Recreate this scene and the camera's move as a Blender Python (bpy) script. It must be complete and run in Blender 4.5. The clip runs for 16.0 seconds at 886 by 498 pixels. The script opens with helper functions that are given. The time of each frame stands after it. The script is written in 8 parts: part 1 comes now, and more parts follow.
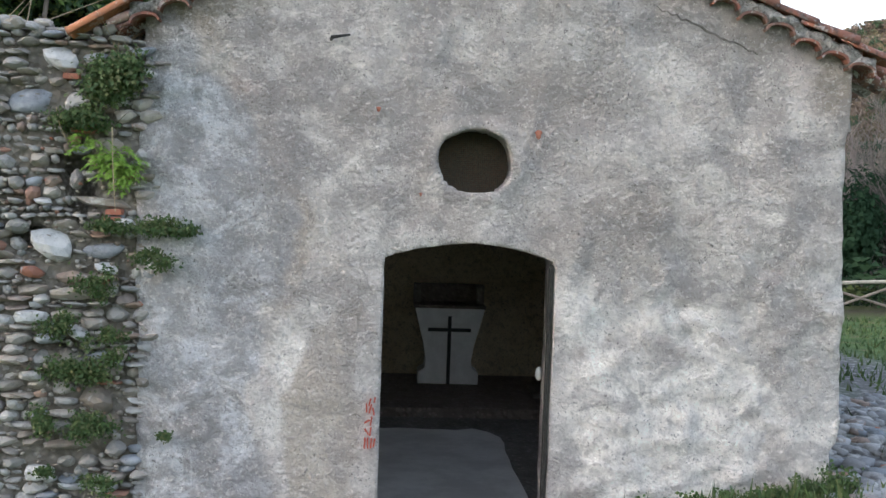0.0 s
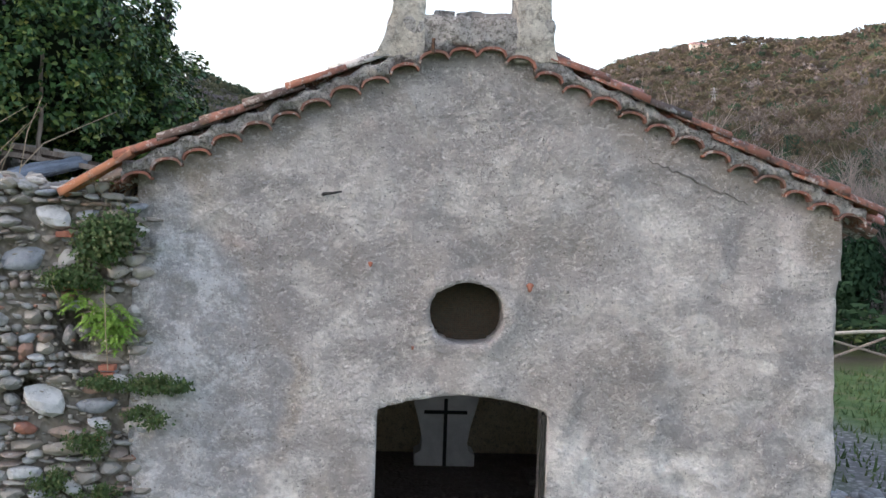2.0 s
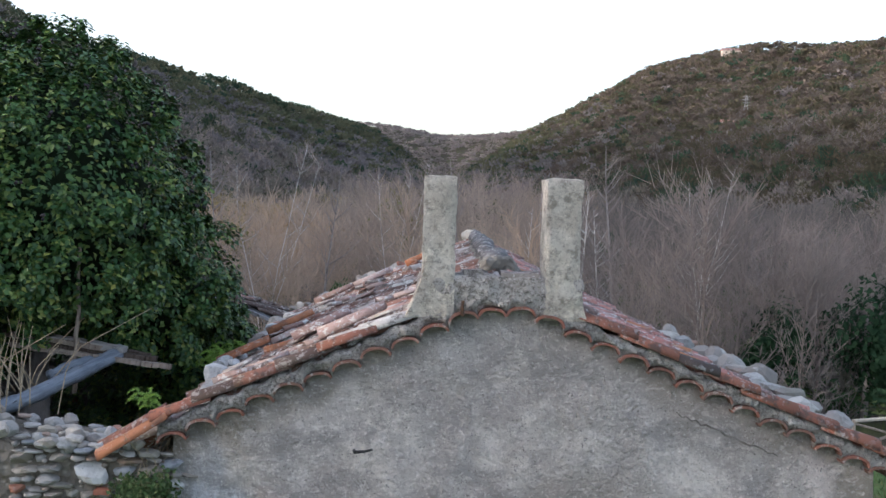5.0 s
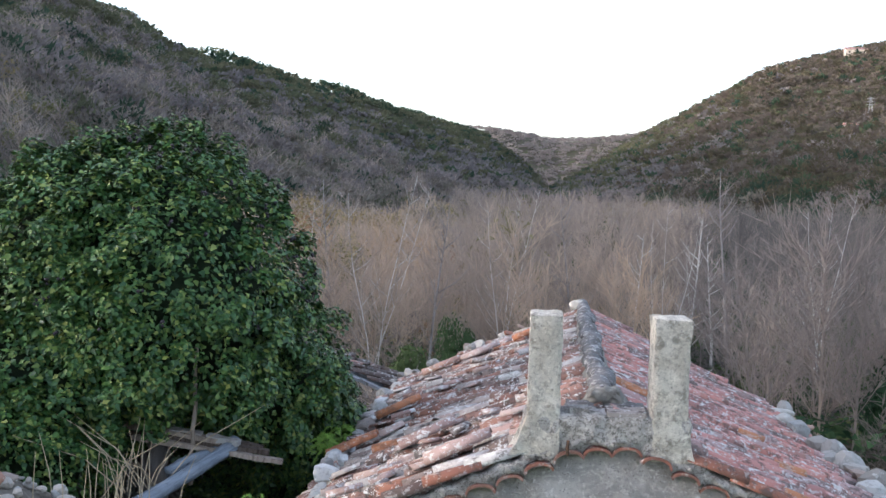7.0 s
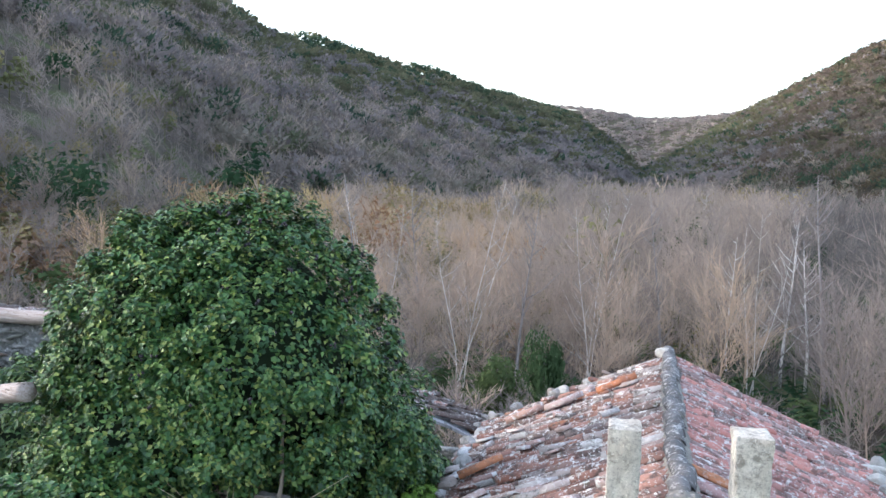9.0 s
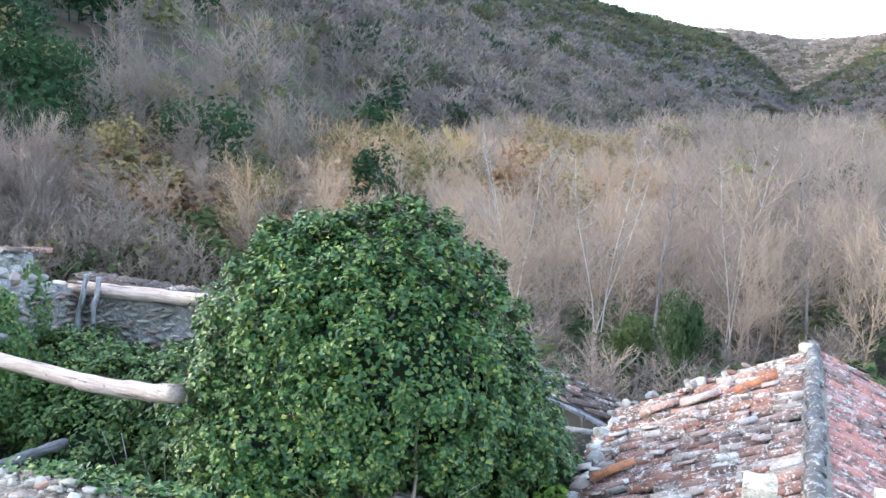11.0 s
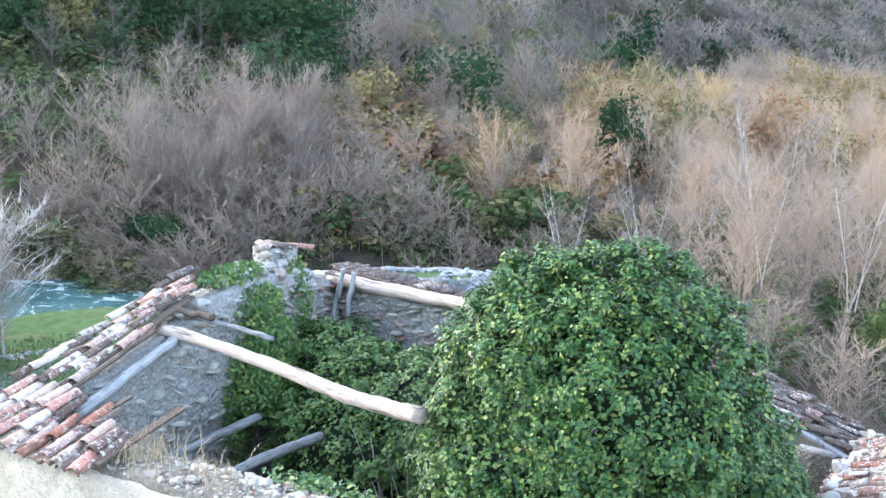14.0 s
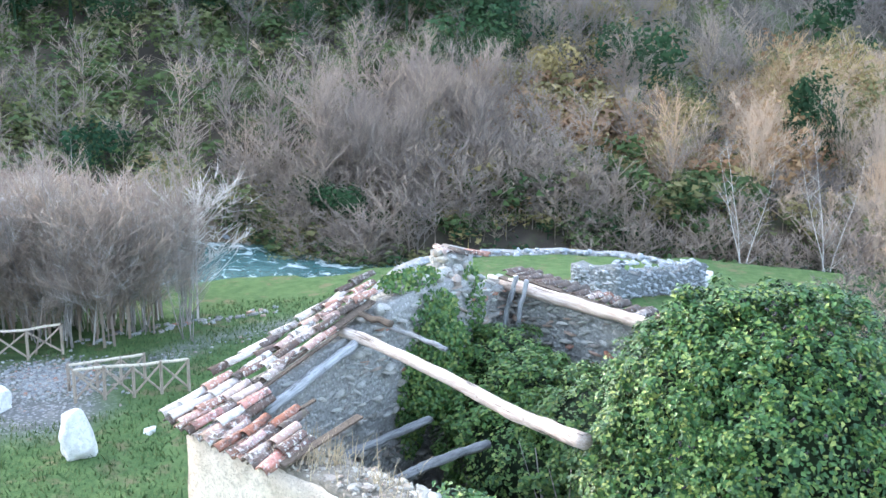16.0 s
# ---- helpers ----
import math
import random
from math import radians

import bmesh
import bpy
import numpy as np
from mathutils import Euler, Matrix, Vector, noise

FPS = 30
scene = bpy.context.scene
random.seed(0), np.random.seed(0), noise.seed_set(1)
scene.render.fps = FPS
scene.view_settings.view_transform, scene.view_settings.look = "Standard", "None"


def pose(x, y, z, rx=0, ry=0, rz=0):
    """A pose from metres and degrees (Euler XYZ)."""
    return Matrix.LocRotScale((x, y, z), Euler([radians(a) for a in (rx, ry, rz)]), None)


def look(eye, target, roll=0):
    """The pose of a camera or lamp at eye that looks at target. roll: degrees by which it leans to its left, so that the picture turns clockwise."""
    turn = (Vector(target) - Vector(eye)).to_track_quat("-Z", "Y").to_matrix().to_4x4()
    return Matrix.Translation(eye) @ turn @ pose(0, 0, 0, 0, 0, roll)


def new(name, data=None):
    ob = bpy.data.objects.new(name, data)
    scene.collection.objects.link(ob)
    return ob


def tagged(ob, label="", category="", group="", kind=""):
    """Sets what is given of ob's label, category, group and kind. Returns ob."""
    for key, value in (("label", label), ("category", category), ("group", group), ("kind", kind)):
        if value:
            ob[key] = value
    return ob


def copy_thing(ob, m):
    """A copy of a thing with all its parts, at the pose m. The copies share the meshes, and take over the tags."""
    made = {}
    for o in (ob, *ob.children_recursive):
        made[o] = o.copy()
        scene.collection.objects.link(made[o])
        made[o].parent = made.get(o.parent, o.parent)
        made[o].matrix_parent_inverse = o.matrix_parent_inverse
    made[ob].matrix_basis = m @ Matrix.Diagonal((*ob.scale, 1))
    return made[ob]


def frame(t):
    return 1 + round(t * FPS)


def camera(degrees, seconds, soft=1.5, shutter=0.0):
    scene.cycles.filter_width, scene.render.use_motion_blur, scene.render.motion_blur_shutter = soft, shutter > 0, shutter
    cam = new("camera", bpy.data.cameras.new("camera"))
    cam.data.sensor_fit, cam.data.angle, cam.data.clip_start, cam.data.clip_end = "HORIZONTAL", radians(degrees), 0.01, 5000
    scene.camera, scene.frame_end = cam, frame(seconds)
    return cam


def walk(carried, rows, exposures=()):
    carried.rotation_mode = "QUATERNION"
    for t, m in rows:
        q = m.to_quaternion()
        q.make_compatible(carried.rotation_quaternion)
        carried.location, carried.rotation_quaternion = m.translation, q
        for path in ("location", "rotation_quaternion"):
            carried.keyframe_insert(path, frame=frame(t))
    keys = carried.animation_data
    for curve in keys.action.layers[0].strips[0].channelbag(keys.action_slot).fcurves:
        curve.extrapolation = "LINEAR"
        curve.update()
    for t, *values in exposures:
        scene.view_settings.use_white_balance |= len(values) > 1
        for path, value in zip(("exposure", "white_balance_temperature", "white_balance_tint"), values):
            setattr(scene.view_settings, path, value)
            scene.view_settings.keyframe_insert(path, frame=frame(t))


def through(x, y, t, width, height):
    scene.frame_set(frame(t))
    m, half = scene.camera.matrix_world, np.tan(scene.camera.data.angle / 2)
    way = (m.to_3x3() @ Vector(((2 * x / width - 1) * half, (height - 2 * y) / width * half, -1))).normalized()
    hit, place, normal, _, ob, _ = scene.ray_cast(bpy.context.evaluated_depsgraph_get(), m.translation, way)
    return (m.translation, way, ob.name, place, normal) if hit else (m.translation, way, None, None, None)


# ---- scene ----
cam = camera(47.5, 16.0)
METRES, EYE, TILT, LEAN, TURN = 8.0, 2.2, -2.9, -2.0, -3.2
ROWS = [
    (0.0, 0.0, 0.0, 0.0, 0.0, 0.0, 0.0),
    (0.5, 0.002, -0.0005, 0.0298, 0.01, 0.05, 0.05),
    (1.0, 0.0038, -0.0011, 0.0677, 0.01, 0.09, 0.08),
    (1.5, 0.0063, -0.0021, 0.1045, 0.04, 0.12, 0.09),
    (2.0, 0.0084, -0.0029, 0.1384, 0.04, 0.16, 0.14),
    (2.5, 0.01, -0.0047, 0.1758, 0.04, 0.23, 0.19),
    (3.0, 0.0117, -0.0066, 0.2166, 0.07, 0.27, 0.23),
    (3.5, 0.0119, -0.0094, 0.259, 0.07, 0.31, 0.27),
    (4.0, 0.0113, -0.0123, 0.301, 0.1, 0.37, 0.29),
    (6.5, 0.0116, -0.0163, 0.4593, 6.68, 0.56, -0.1),
    (7.0, 0.0143, -0.0186, 0.4929, 8.0, 0.61, -0.19),
    (7.5, 0.0181, -0.0216, 0.5245, 9.19, 0.65, -0.23),
    (8.0, 0.0214, -0.024, 0.5543, 10.4, 0.68, -0.3),
    (10.5, 0.029, -0.0164, 0.6979, 18.69, -3.89, -0.48),
    (11.0, 0.0285, -0.0124, 0.7246, 21.03, -4.75, -0.56),
    (11.5, 0.0287, -0.0105, 0.7514, 23.36, -5.57, -0.65),
    (12.0, 0.0299, -0.0117, 0.7779, 25.69, -6.42, -0.77),
    (12.5, 0.0323, -0.0143, 0.804, 27.95, -7.15, -0.88),
    (13.0, 0.0356, -0.0196, 0.8296, 30.15, -7.77, -1.0),
    (13.5, 0.0387, -0.0259, 0.8556, 32.48, -8.38, -1.11),
    (14.0, 0.0423, -0.0322, 0.8815, 34.98, -8.98, -1.26),
    (14.5, 0.0467, -0.04, 0.9082, 37.5, -9.58, -1.41),
    (15.0, 0.051, -0.0481, 0.9358, 40.01, -10.2, -1.58),
    (15.5, 0.0544, -0.0551, 0.9622, 42.54, -10.83, -1.8),
    (16.0, 0.0584, -0.0615, 0.9892, 45.05, -11.49, -2.02),
]
walk(cam, [(t, pose(0, 0, EYE, TILT, LEAN, TURN) @ pose(METRES * x, METRES * y, METRES * z, 90 + pitch, roll, yaw)) for t, x, y, z, yaw, pitch, roll in ROWS],
     exposures=[(0.0, 2.5, 6200, 14), (2.0, 2.37, 6180, 18), (3.5, 1.98, 6000, 18), (4.2, 1.97, 5900, 17), (6.5, 2.32, 5880, 15), (8.0, 2.60, 5780, 14), (10.5, 3.20, 5750, 11), (13.0, 3.62, 5700, 10), (16.0, 3.68, 5720, 9)])

# ---- world and light ----
SUN_EL, SUN_AZ = 10.0, 264.0          # low winter sun behind the western hill
world = bpy.data.worlds.new("sky")
scene.world = world
world.use_nodes = True
wn = world.node_tree
wn.nodes.clear()
w_out = wn.nodes.new("ShaderNodeOutputWorld")
w_bg = wn.nodes.new("ShaderNodeBackground")
w_sky = wn.nodes.new("ShaderNodeTexSky")
w_sky.sky_type = "NISHITA"
w_sky.sun_disc = False
w_sky.sun_elevation = radians(SUN_EL)
w_sky.sun_rotation = radians(SUN_AZ)
w_sky.dust_density = 3.0
w_sky.air_density = 1.0
w_hsv = wn.nodes.new("ShaderNodeHueSaturation")
w_hsv.inputs["Saturation"].default_value = 0.62
wn.links.new(w_sky.outputs[0], w_hsv.inputs["Color"])
wn.links.new(w_hsv.outputs[0], w_bg.inputs[0])
w_bg.inputs[1].default_value = 0.15
wn.links.new(w_bg.outputs[0], w_out.inputs[0])

sun_data = bpy.data.lights.new("sun", "SUN")
sun_data.energy = 0.5
sun_data.angle = radians(4)
sun_data.color = (1.0, 0.93, 0.84)
sun = new("sun", sun_data)
sa = radians(SUN_AZ)
sun_dir = Vector((math.sin(sa) * math.cos(radians(SUN_EL)), math.cos(sa) * math.cos(radians(SUN_EL)), math.sin(radians(SUN_EL))))
sun.matrix_world = look(sun_dir * 60, (0, 0, 0))

# ---- materials ----


class Mat:
    """A small wrapper that wires a procedural Principled material."""

    def __init__(self, name, rough=0.85, metal=0.0, spec=0.3):
        self.m = bpy.data.materials.new(name)
        self.m.use_nodes = True
        self.nt = self.m.node_tree
        self.b = self.nt.nodes["Principled BSDF"]
        self.b.inputs["Roughness"].default_value = rough
        self.b.inputs["Metallic"].default_value = metal
        self.b.inputs["Specular IOR Level"].default_value = spec
        self.pos = self.node("ShaderNodeNewGeometry").outputs["Position"]

    def node(self, kind):
        return self.nt.nodes.new(kind)

    def link(self, a, b):
        self.nt.links.new(a, b)

    def put(self, socket, v):
        if hasattr(v, "is_output"):
            self.link(v, socket)
        elif isinstance(v, (tuple, list)) and len(v) == 3 and socket.type == "RGBA":
            socket.default_value = (*v, 1)
        else:
            socket.default_value = v

    def scaled(self, sx, sy, sz, src=None):
        n = self.node("ShaderNodeMapping")
        n.inputs["Scale"].default_value = (sx, sy, sz)
        self.link(src or self.pos, n.inputs["Vector"])
        return n.outputs[0]

    def object_co(self):
        return self.node("ShaderNodeTexCoord").outputs["Object"]

    def noise(self, scale, detail=4.0, rough=0.6, co=None, warp=0.0):
        n = self.node("ShaderNodeTexNoise")
        n.inputs["Scale"].default_value = scale
        n.inputs["Detail"].default_value = detail
        n.inputs["Roughness"].default_value = rough
        n.inputs["Distortion"].default_value = warp
        self.link(co or self.pos, n.inputs["Vector"])
        return n.outputs["Fac"]

    def voronoi(self, scale, feature="F1", co=None, out="Distance"):
        n = self.node("ShaderNodeTexVoronoi")
        n.feature = feature
        n.inputs["Scale"].default_value = scale
        self.link(co or self.pos, n.inputs["Vector"])
        return n.outputs[out]

    def ramp(self, fac, stops):
        n = self.node("ShaderNodeValToRGB")
        el = n.color_ramp.elements
        while len(el) < len(stops):
            el.new(0.5)
        for e, (p, c) in zip(el, stops):
            e.position = p
            e.color = (c, c, c, 1) if isinstance(c, (int, float)) else (*c, 1)
        self.link(fac, n.inputs[0])
        return n.outputs[0]

    def band(self, fac, lo, hi):
        n = self.node("ShaderNodeMapRange")
        n.interpolation_type = "SMOOTHSTEP"
        n.inputs[1].default_value, n.inputs[2].default_value = lo, hi
        self.link(fac, n.inputs[0])
        return n.outputs[0]

    def mix(self, fac, a, b, mode="MIX"):
        n = self.node("ShaderNodeMix")
        n.data_type = "RGBA"
        n.blend_type = mode
        self.put(n.inputs[0], fac)
        self.put(n.inputs[6], a)
        self.put(n.inputs[7], b)
        return n.outputs[2]

    def math(self, op, a, b=0.0):
        n = self.node("ShaderNodeMath")
        n.operation = op
        self.put(n.inputs[0], a)
        self.put(n.inputs[1], b)
        return n.outputs[0]

    def attr(self, name):
        n = self.node("ShaderNodeAttribute")
        n.attribute_name = name
        return n.outputs["Fac"]

    def rand(self):
        return self.node("ShaderNodeObjectInfo").outputs["Random"]

    def island(self):
        return self.node("ShaderNodeNewGeometry").outputs["Random Per Island"]

    def axis(self, k):
        n = self.node("ShaderNodeSeparateXYZ")
        self.link(self.pos, n.inputs[0])
        return n.outputs[k]

    def color(self, v):
        self.put(self.b.inputs["Base Color"], v)
        return self

    def translucent(self, c, share):
        """Lets part of the light through, as thin leaves and bundles of fine twigs do."""
        if share > 0:
            t, m = self.node("ShaderNodeBsdfTranslucent"), self.node("ShaderNodeMixShader")
            self.put(t.inputs["Color"], c)
            m.inputs[0].default_value = share
            self.link(self.b.outputs[0], m.inputs[1])
            self.link(t.outputs[0], m.inputs[2])
            self.link(m.outputs[0], self.nt.nodes["Material Output"].inputs["Surface"])
        return self

    def bump(self, height, strength=0.5, dist=0.02):
        n = self.node("ShaderNodeBump")
        n.inputs["Strength"].default_value = strength
        n.inputs["Distance"].default_value = dist
        self.link(height, n.inputs["Height"])
        self.link(n.outputs[0], self.b.inputs["Normal"])
        return self


def make_plaster():
    k = Mat("old_lime_plaster", 0.94, spec=0.1)
    big = k.noise(0.9, 7, 0.65, warp=0.4)
    mid = k.noise(3.1, 9, 0.74, warp=0.4)
    fine = k.noise(16, 9, 0.8)
    grit = k.noise(48, 7, 0.8)
    c = k.mix(k.band(big, 0.36, 0.62), (0.37, 0.345, 0.33), (0.53, 0.50, 0.48))
    c = k.mix(k.math("MULTIPLY", k.band(mid, 0.48, 0.58), 0.75), c, (0.60, 0.575, 0.55))
    c = k.mix(k.math("MULTIPLY", k.band(k.noise(1.1, 5, 0.6, co=k.scaled(1, 1, 0.8), warp=0.5), 0.50, 0.62), 0.45), c, (0.62, 0.595, 0.56))
    c = k.mix(k.math("MULTIPLY", k.band(k.noise(2.3, 8, 0.72, co=k.scaled(1.0, 1.0, 1.7)), 0.51, 0.60), 0.45), c, (0.285, 0.268, 0.262))
    c = k.mix(k.math("MULTIPLY", k.band(k.noise(1.5, 7, 0.65, co=k.scaled(1, 1, 1.3)), 0.54, 0.66), 0.45), c, (0.45, 0.375, 0.365))
    c = k.mix(k.math("MULTIPLY", k.band(k.noise(1.3, 7, 0.65, co=k.scaled(1, 3, 1.1)), 0.56, 0.72), 0.25), c, (0.32, 0.325, 0.27))
    c = k.mix(k.math("MULTIPLY", k.attr("skim"), 0.85), c, k.mix(k.band(mid, 0.44, 0.58), (0.28, 0.29, 0.305), (0.50, 0.515, 0.545)))
    c = k.mix(k.math("MULTIPLY", k.attr("repair"), 0.75), c, k.mix(k.band(mid, 0.35, 0.65), (0.37, 0.33, 0.28), (0.50, 0.46, 0.40)))
    c = k.mix(k.math("MULTIPLY", k.attr("bright"), 0.95), c, k.mix(k.band(fine, 0.40, 0.66), (0.74, 0.72, 0.69), (0.56, 0.54, 0.515)))
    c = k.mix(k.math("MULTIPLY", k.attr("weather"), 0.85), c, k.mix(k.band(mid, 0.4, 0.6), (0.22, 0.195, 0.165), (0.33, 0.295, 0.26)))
    c = k.mix(k.math("MULTIPLY", k.attr("seam"), 0.75), c, k.mix(k.band(fine, 0.4, 0.6), (0.22, 0.185, 0.15), (0.40, 0.34, 0.28)))
    # broad soft tone, brushed streaks, then a quiet grain of pale crests and dark pits
    c = k.mix(k.math("MULTIPLY", k.band(k.noise(0.6, 5, 0.6, warp=0.8), 0.47, 0.58), 0.50), c, (0.265, 0.252, 0.248))
    c = k.mix(k.math("MULTIPLY", k.band(k.noise(1.9, 5, 0.6, co=k.scaled(1, 1, 1.25), warp=0.7), 0.51, 0.59), 0.55), c, (0.235, 0.224, 0.220))
    c = k.mix(k.math("MULTIPLY", k.band(k.noise(1.0, 5, 0.65, co=k.scaled(7, 7, 1.6)), 0.52, 0.68), 0.28), c, (0.27, 0.258, 0.25))
    f2, f3 = k.noise(12, 4, 0.6, warp=0.8), k.noise(30, 3, 0.6, warp=0.5)
    c = k.mix(k.math("MULTIPLY", k.band(f2, 0.50, 0.64), 0.26), c, (0.28, 0.26, 0.25))
    c = k.mix(k.math("MULTIPLY", k.band(k.noise(15, 4, 0.6, co=k.scaled(1, 1, 1.4), warp=0.8), 0.53, 0.66), 0.30), c, (0.72, 0.70, 0.685))
    c = k.mix(k.math("MULTIPLY", k.band(f3, 0.57, 0.68), 0.40), c, (0.22, 0.205, 0.20))
    c = k.mix(k.math("MULTIPLY", k.band(k.noise(38, 3, 0.6), 0.59, 0.68), 0.36), c, (0.76, 0.74, 0.73))
    c = k.mix(k.math("MULTIPLY", k.math("MULTIPLY", k.band(k.noise(48, 2, 0.5), 0.63, 0.70), k.band(mid, 0.42, 0.58)), 0.75), c, (0.10, 0.095, 0.09))
    line = k.math("ABSOLUTE", k.math("SUBTRACT", k.noise(4.5, 5, 0.6, warp=0.6), 0.5))
    fis = k.math("MULTIPLY", k.math("SUBTRACT", 1.0, k.band(line, 0.002, 0.007)), k.band(k.noise(2.4, 4, 0.6, co=k.scaled(1, 2, 1)), 0.53, 0.60))
    c = k.mix(k.math("MULTIPLY", fis, 0.5), c, (0.13, 0.12, 0.115))
    c = k.mix(1.0, c, (1.47, 1.425, 1.385), "MULTIPLY")
    k.color(c)
    h = k.math("ADD", k.math("MULTIPLY", f2, 0.8), k.math("ADD", k.noise(9, 8, 0.80), k.math("MULTIPLY", f3, 0.8)))
    return k.bump(h, 1.0, 0.055).m


def make_stone(name, base, light, scale=1.0, mossy=0.2):
    k = Mat(name, 0.9, spec=0.2)
    r = k.math("ADD", k.rand(), k.island())
    r = k.math("FRACT", r)
    c = k.ramp(r, [(0.0, base), (0.3, light), (0.5, (base[0] * 0.75, base[1] * 0.72, base[2] * 0.7)), (0.68, (light[0] * 1.25, light[1] * 1.22, light[2] * 1.18)),
                   (0.8, (base[0] * 0.9, base[1] * 0.98, base[2] * 1.05)), (0.96, (0.33, 0.24, 0.19)), (1.0, (0.36, 0.16, 0.11))])
    n = k.noise(14 * scale, 6, 0.65)
    c = k.mix(k.math("MULTIPLY", k.band(n, 0.48, 0.7), 0.6), c, (0.14, 0.135, 0.125))
    c = k.mix(k.math("MULTIPLY", k.band(k.noise(7 * scale, 5, 0.7), 0.58, 0.66), 0.55), c, (0.58, 0.57, 0.53))
    c = k.mix(k.math("MULTIPLY", k.band(k.noise(2.3, 5, 0.7), 0.52, 0.68), mossy), c, (0.10, 0.115, 0.05))
    return k.color(c).bump(k.noise(22 * scale, 6, 0.7), 0.6, 0.02).m


def make_stone_plain(name, a, b):
    k = Mat(name, 0.88, spec=0.2)
    n = k.noise(6, 7, 0.7)
    c = k.mix(k.band(n, 0.36, 0.62), a, b)
    c = k.mix(k.math("MULTIPLY", k.band(k.noise(15, 7, 0.75), 0.54, 0.64), 0.55), c, (a[0] * 0.45, a[1] * 0.45, a[2] * 0.44))
    return k.color(c).bump(k.noise(20, 7, 0.75), 0.7, 0.03).m


def make_mortar(name, a, b):
    k = Mat(name, 0.95, spec=0.1)
    n = k.noise(5, 7, 0.7)
    c = k.mix(k.band(n, 0.35, 0.65), a, b)
    v = k.voronoi(16, "F1")
    c = k.mix(k.math("MULTIPLY", k.band(v, 0.1, 0.45), 0.5), c, (a[0] * 0.45, a[1] * 0.45, a[2] * 0.43))
    c = k.mix(k.math("MULTIPLY", k.band(k.noise(40, 4, 0.7), 0.6, 0.75), 0.5), c, (0.08, 0.075, 0.065))
    return k.color(c).bump(k.math("ADD", n, v), 0.8, 0.05).m


def make_render(name, a, b):
    """Smooth old render with blotches, pits and grey weathering."""
    k = Mat(name, 0.93, spec=0.12)
    n, m, f = k.noise(2.2, 6, 0.65), k.noise(9, 6, 0.7), k.noise(45, 5, 0.7)
    c = k.mix(k.band(n, 0.36, 0.64), a, b)
    c = k.mix(k.math("MULTIPLY", k.band(m, 0.5, 0.66), 0.6), c, (a[0] * 0.55, a[1] * 0.56, a[2] * 0.56))
    c = k.mix(k.math("MULTIPLY", k.band(k.noise(5, 5, 0.7), 0.55, 0.66), 0.5), c, (b[0] * 1.2, b[1] * 1.2, b[2] * 1.2))
    c = k.mix(k.math("MULTIPLY", k.band(k.noise(24, 9, 0.82), 0.54, 0.60), 0.5), c, (0.16, 0.15, 0.135))
    c = k.mix(k.math("MULTIPLY", k.band(k.noise(17, 9, 0.82), 0.56, 0.62), 0.45), c, (b[0] * 1.3, b[1] * 1.3, b[2] * 1.3))
    c = k.mix(k.math("MULTIPLY", k.band(f, 0.57, 0.63), 0.5), c, (0.10, 0.095, 0.085))
    return k.color(c).bump(k.math("ADD", m, k.math("ADD", f, k.noise(24, 8, 0.8))), 0.75, 0.03).m


def make_grit(name, a, b, pits=0.8):
    """Coarse weathered mortar: pebbly grit, dark pits and grey lichen."""
    k = Mat(name, 0.95, spec=0.1)
    n, m = k.noise(3, 6, 0.7), k.noise(11, 7, 0.75)
    c = k.mix(k.band(n, 0.38, 0.62), a, b)
    c = k.mix(k.math("MULTIPLY", k.band(m, 0.50, 0.62), 0.75), c, (a[0] * 0.50, a[1] * 0.48, a[2] * 0.46))
    g = k.noise(42, 6, 0.75, warp=0.4)
    c = k.mix(k.math("MULTIPLY", k.band(g, 0.50, 0.60), pits), c, (a[0] * 0.36, a[1] * 0.35, a[2] * 0.34))
    c = k.mix(k.math("MULTIPLY", k.band(k.noise(26, 6, 0.75), 0.54, 0.64), 0.55), c, (b[0] * 1.3, b[1] * 1.3, b[2] * 1.3))
    c = k.mix(k.math("MULTIPLY", k.band(k.noise(15, 6, 0.75), 0.57, 0.65), pits * 0.75), c, (0.11, 0.095, 0.085))
    return k.color(c).bump(k.math("ADD", m, k.math("MULTIPLY", g, 0.6)), 1.0, 0.05).m


def make_tile(name, palette, lichen=0.5, dirt=0.5):
    k = Mat(name, 0.88, spec=0.2)
    r = k.math("FRACT", k.math("ADD", k.rand(), k.island()))
    c = k.ramp(r, palette)
    n = k.noise(8, 6, 0.7)
    c = k.mix(k.math("MULTIPLY", k.band(n, 0.48, 0.60), dirt), c, (0.085, 0.068, 0.060))
    l1 = k.band(k.noise(11, 5, 0.75, warp=0.3), 0.55, 0.60)
    l2 = k.band(k.noise(1.6, 3, 0.6), 0.36, 0.50)
    c = k.mix(k.math("MULTIPLY", k.math("MULTIPLY", l1, l2), lichen), c, (0.62, 0.60, 0.57))
    c = k.mix(k.math("MULTIPLY", k.band(k.noise(26, 3, 0.6), 0.59, 0.65), 0.75 * lichen), c, (0.60, 0.585, 0.56))
    c = k.mix(k.math("MULTIPLY", k.band(k.noise(4.2, 4, 0.7), 0.6, 0.7), 0.35), c, (0.12, 0.125, 0.06))
    return k.color(c).bump(k.noise(45, 5, 0.7), 0.45, 0.01).m


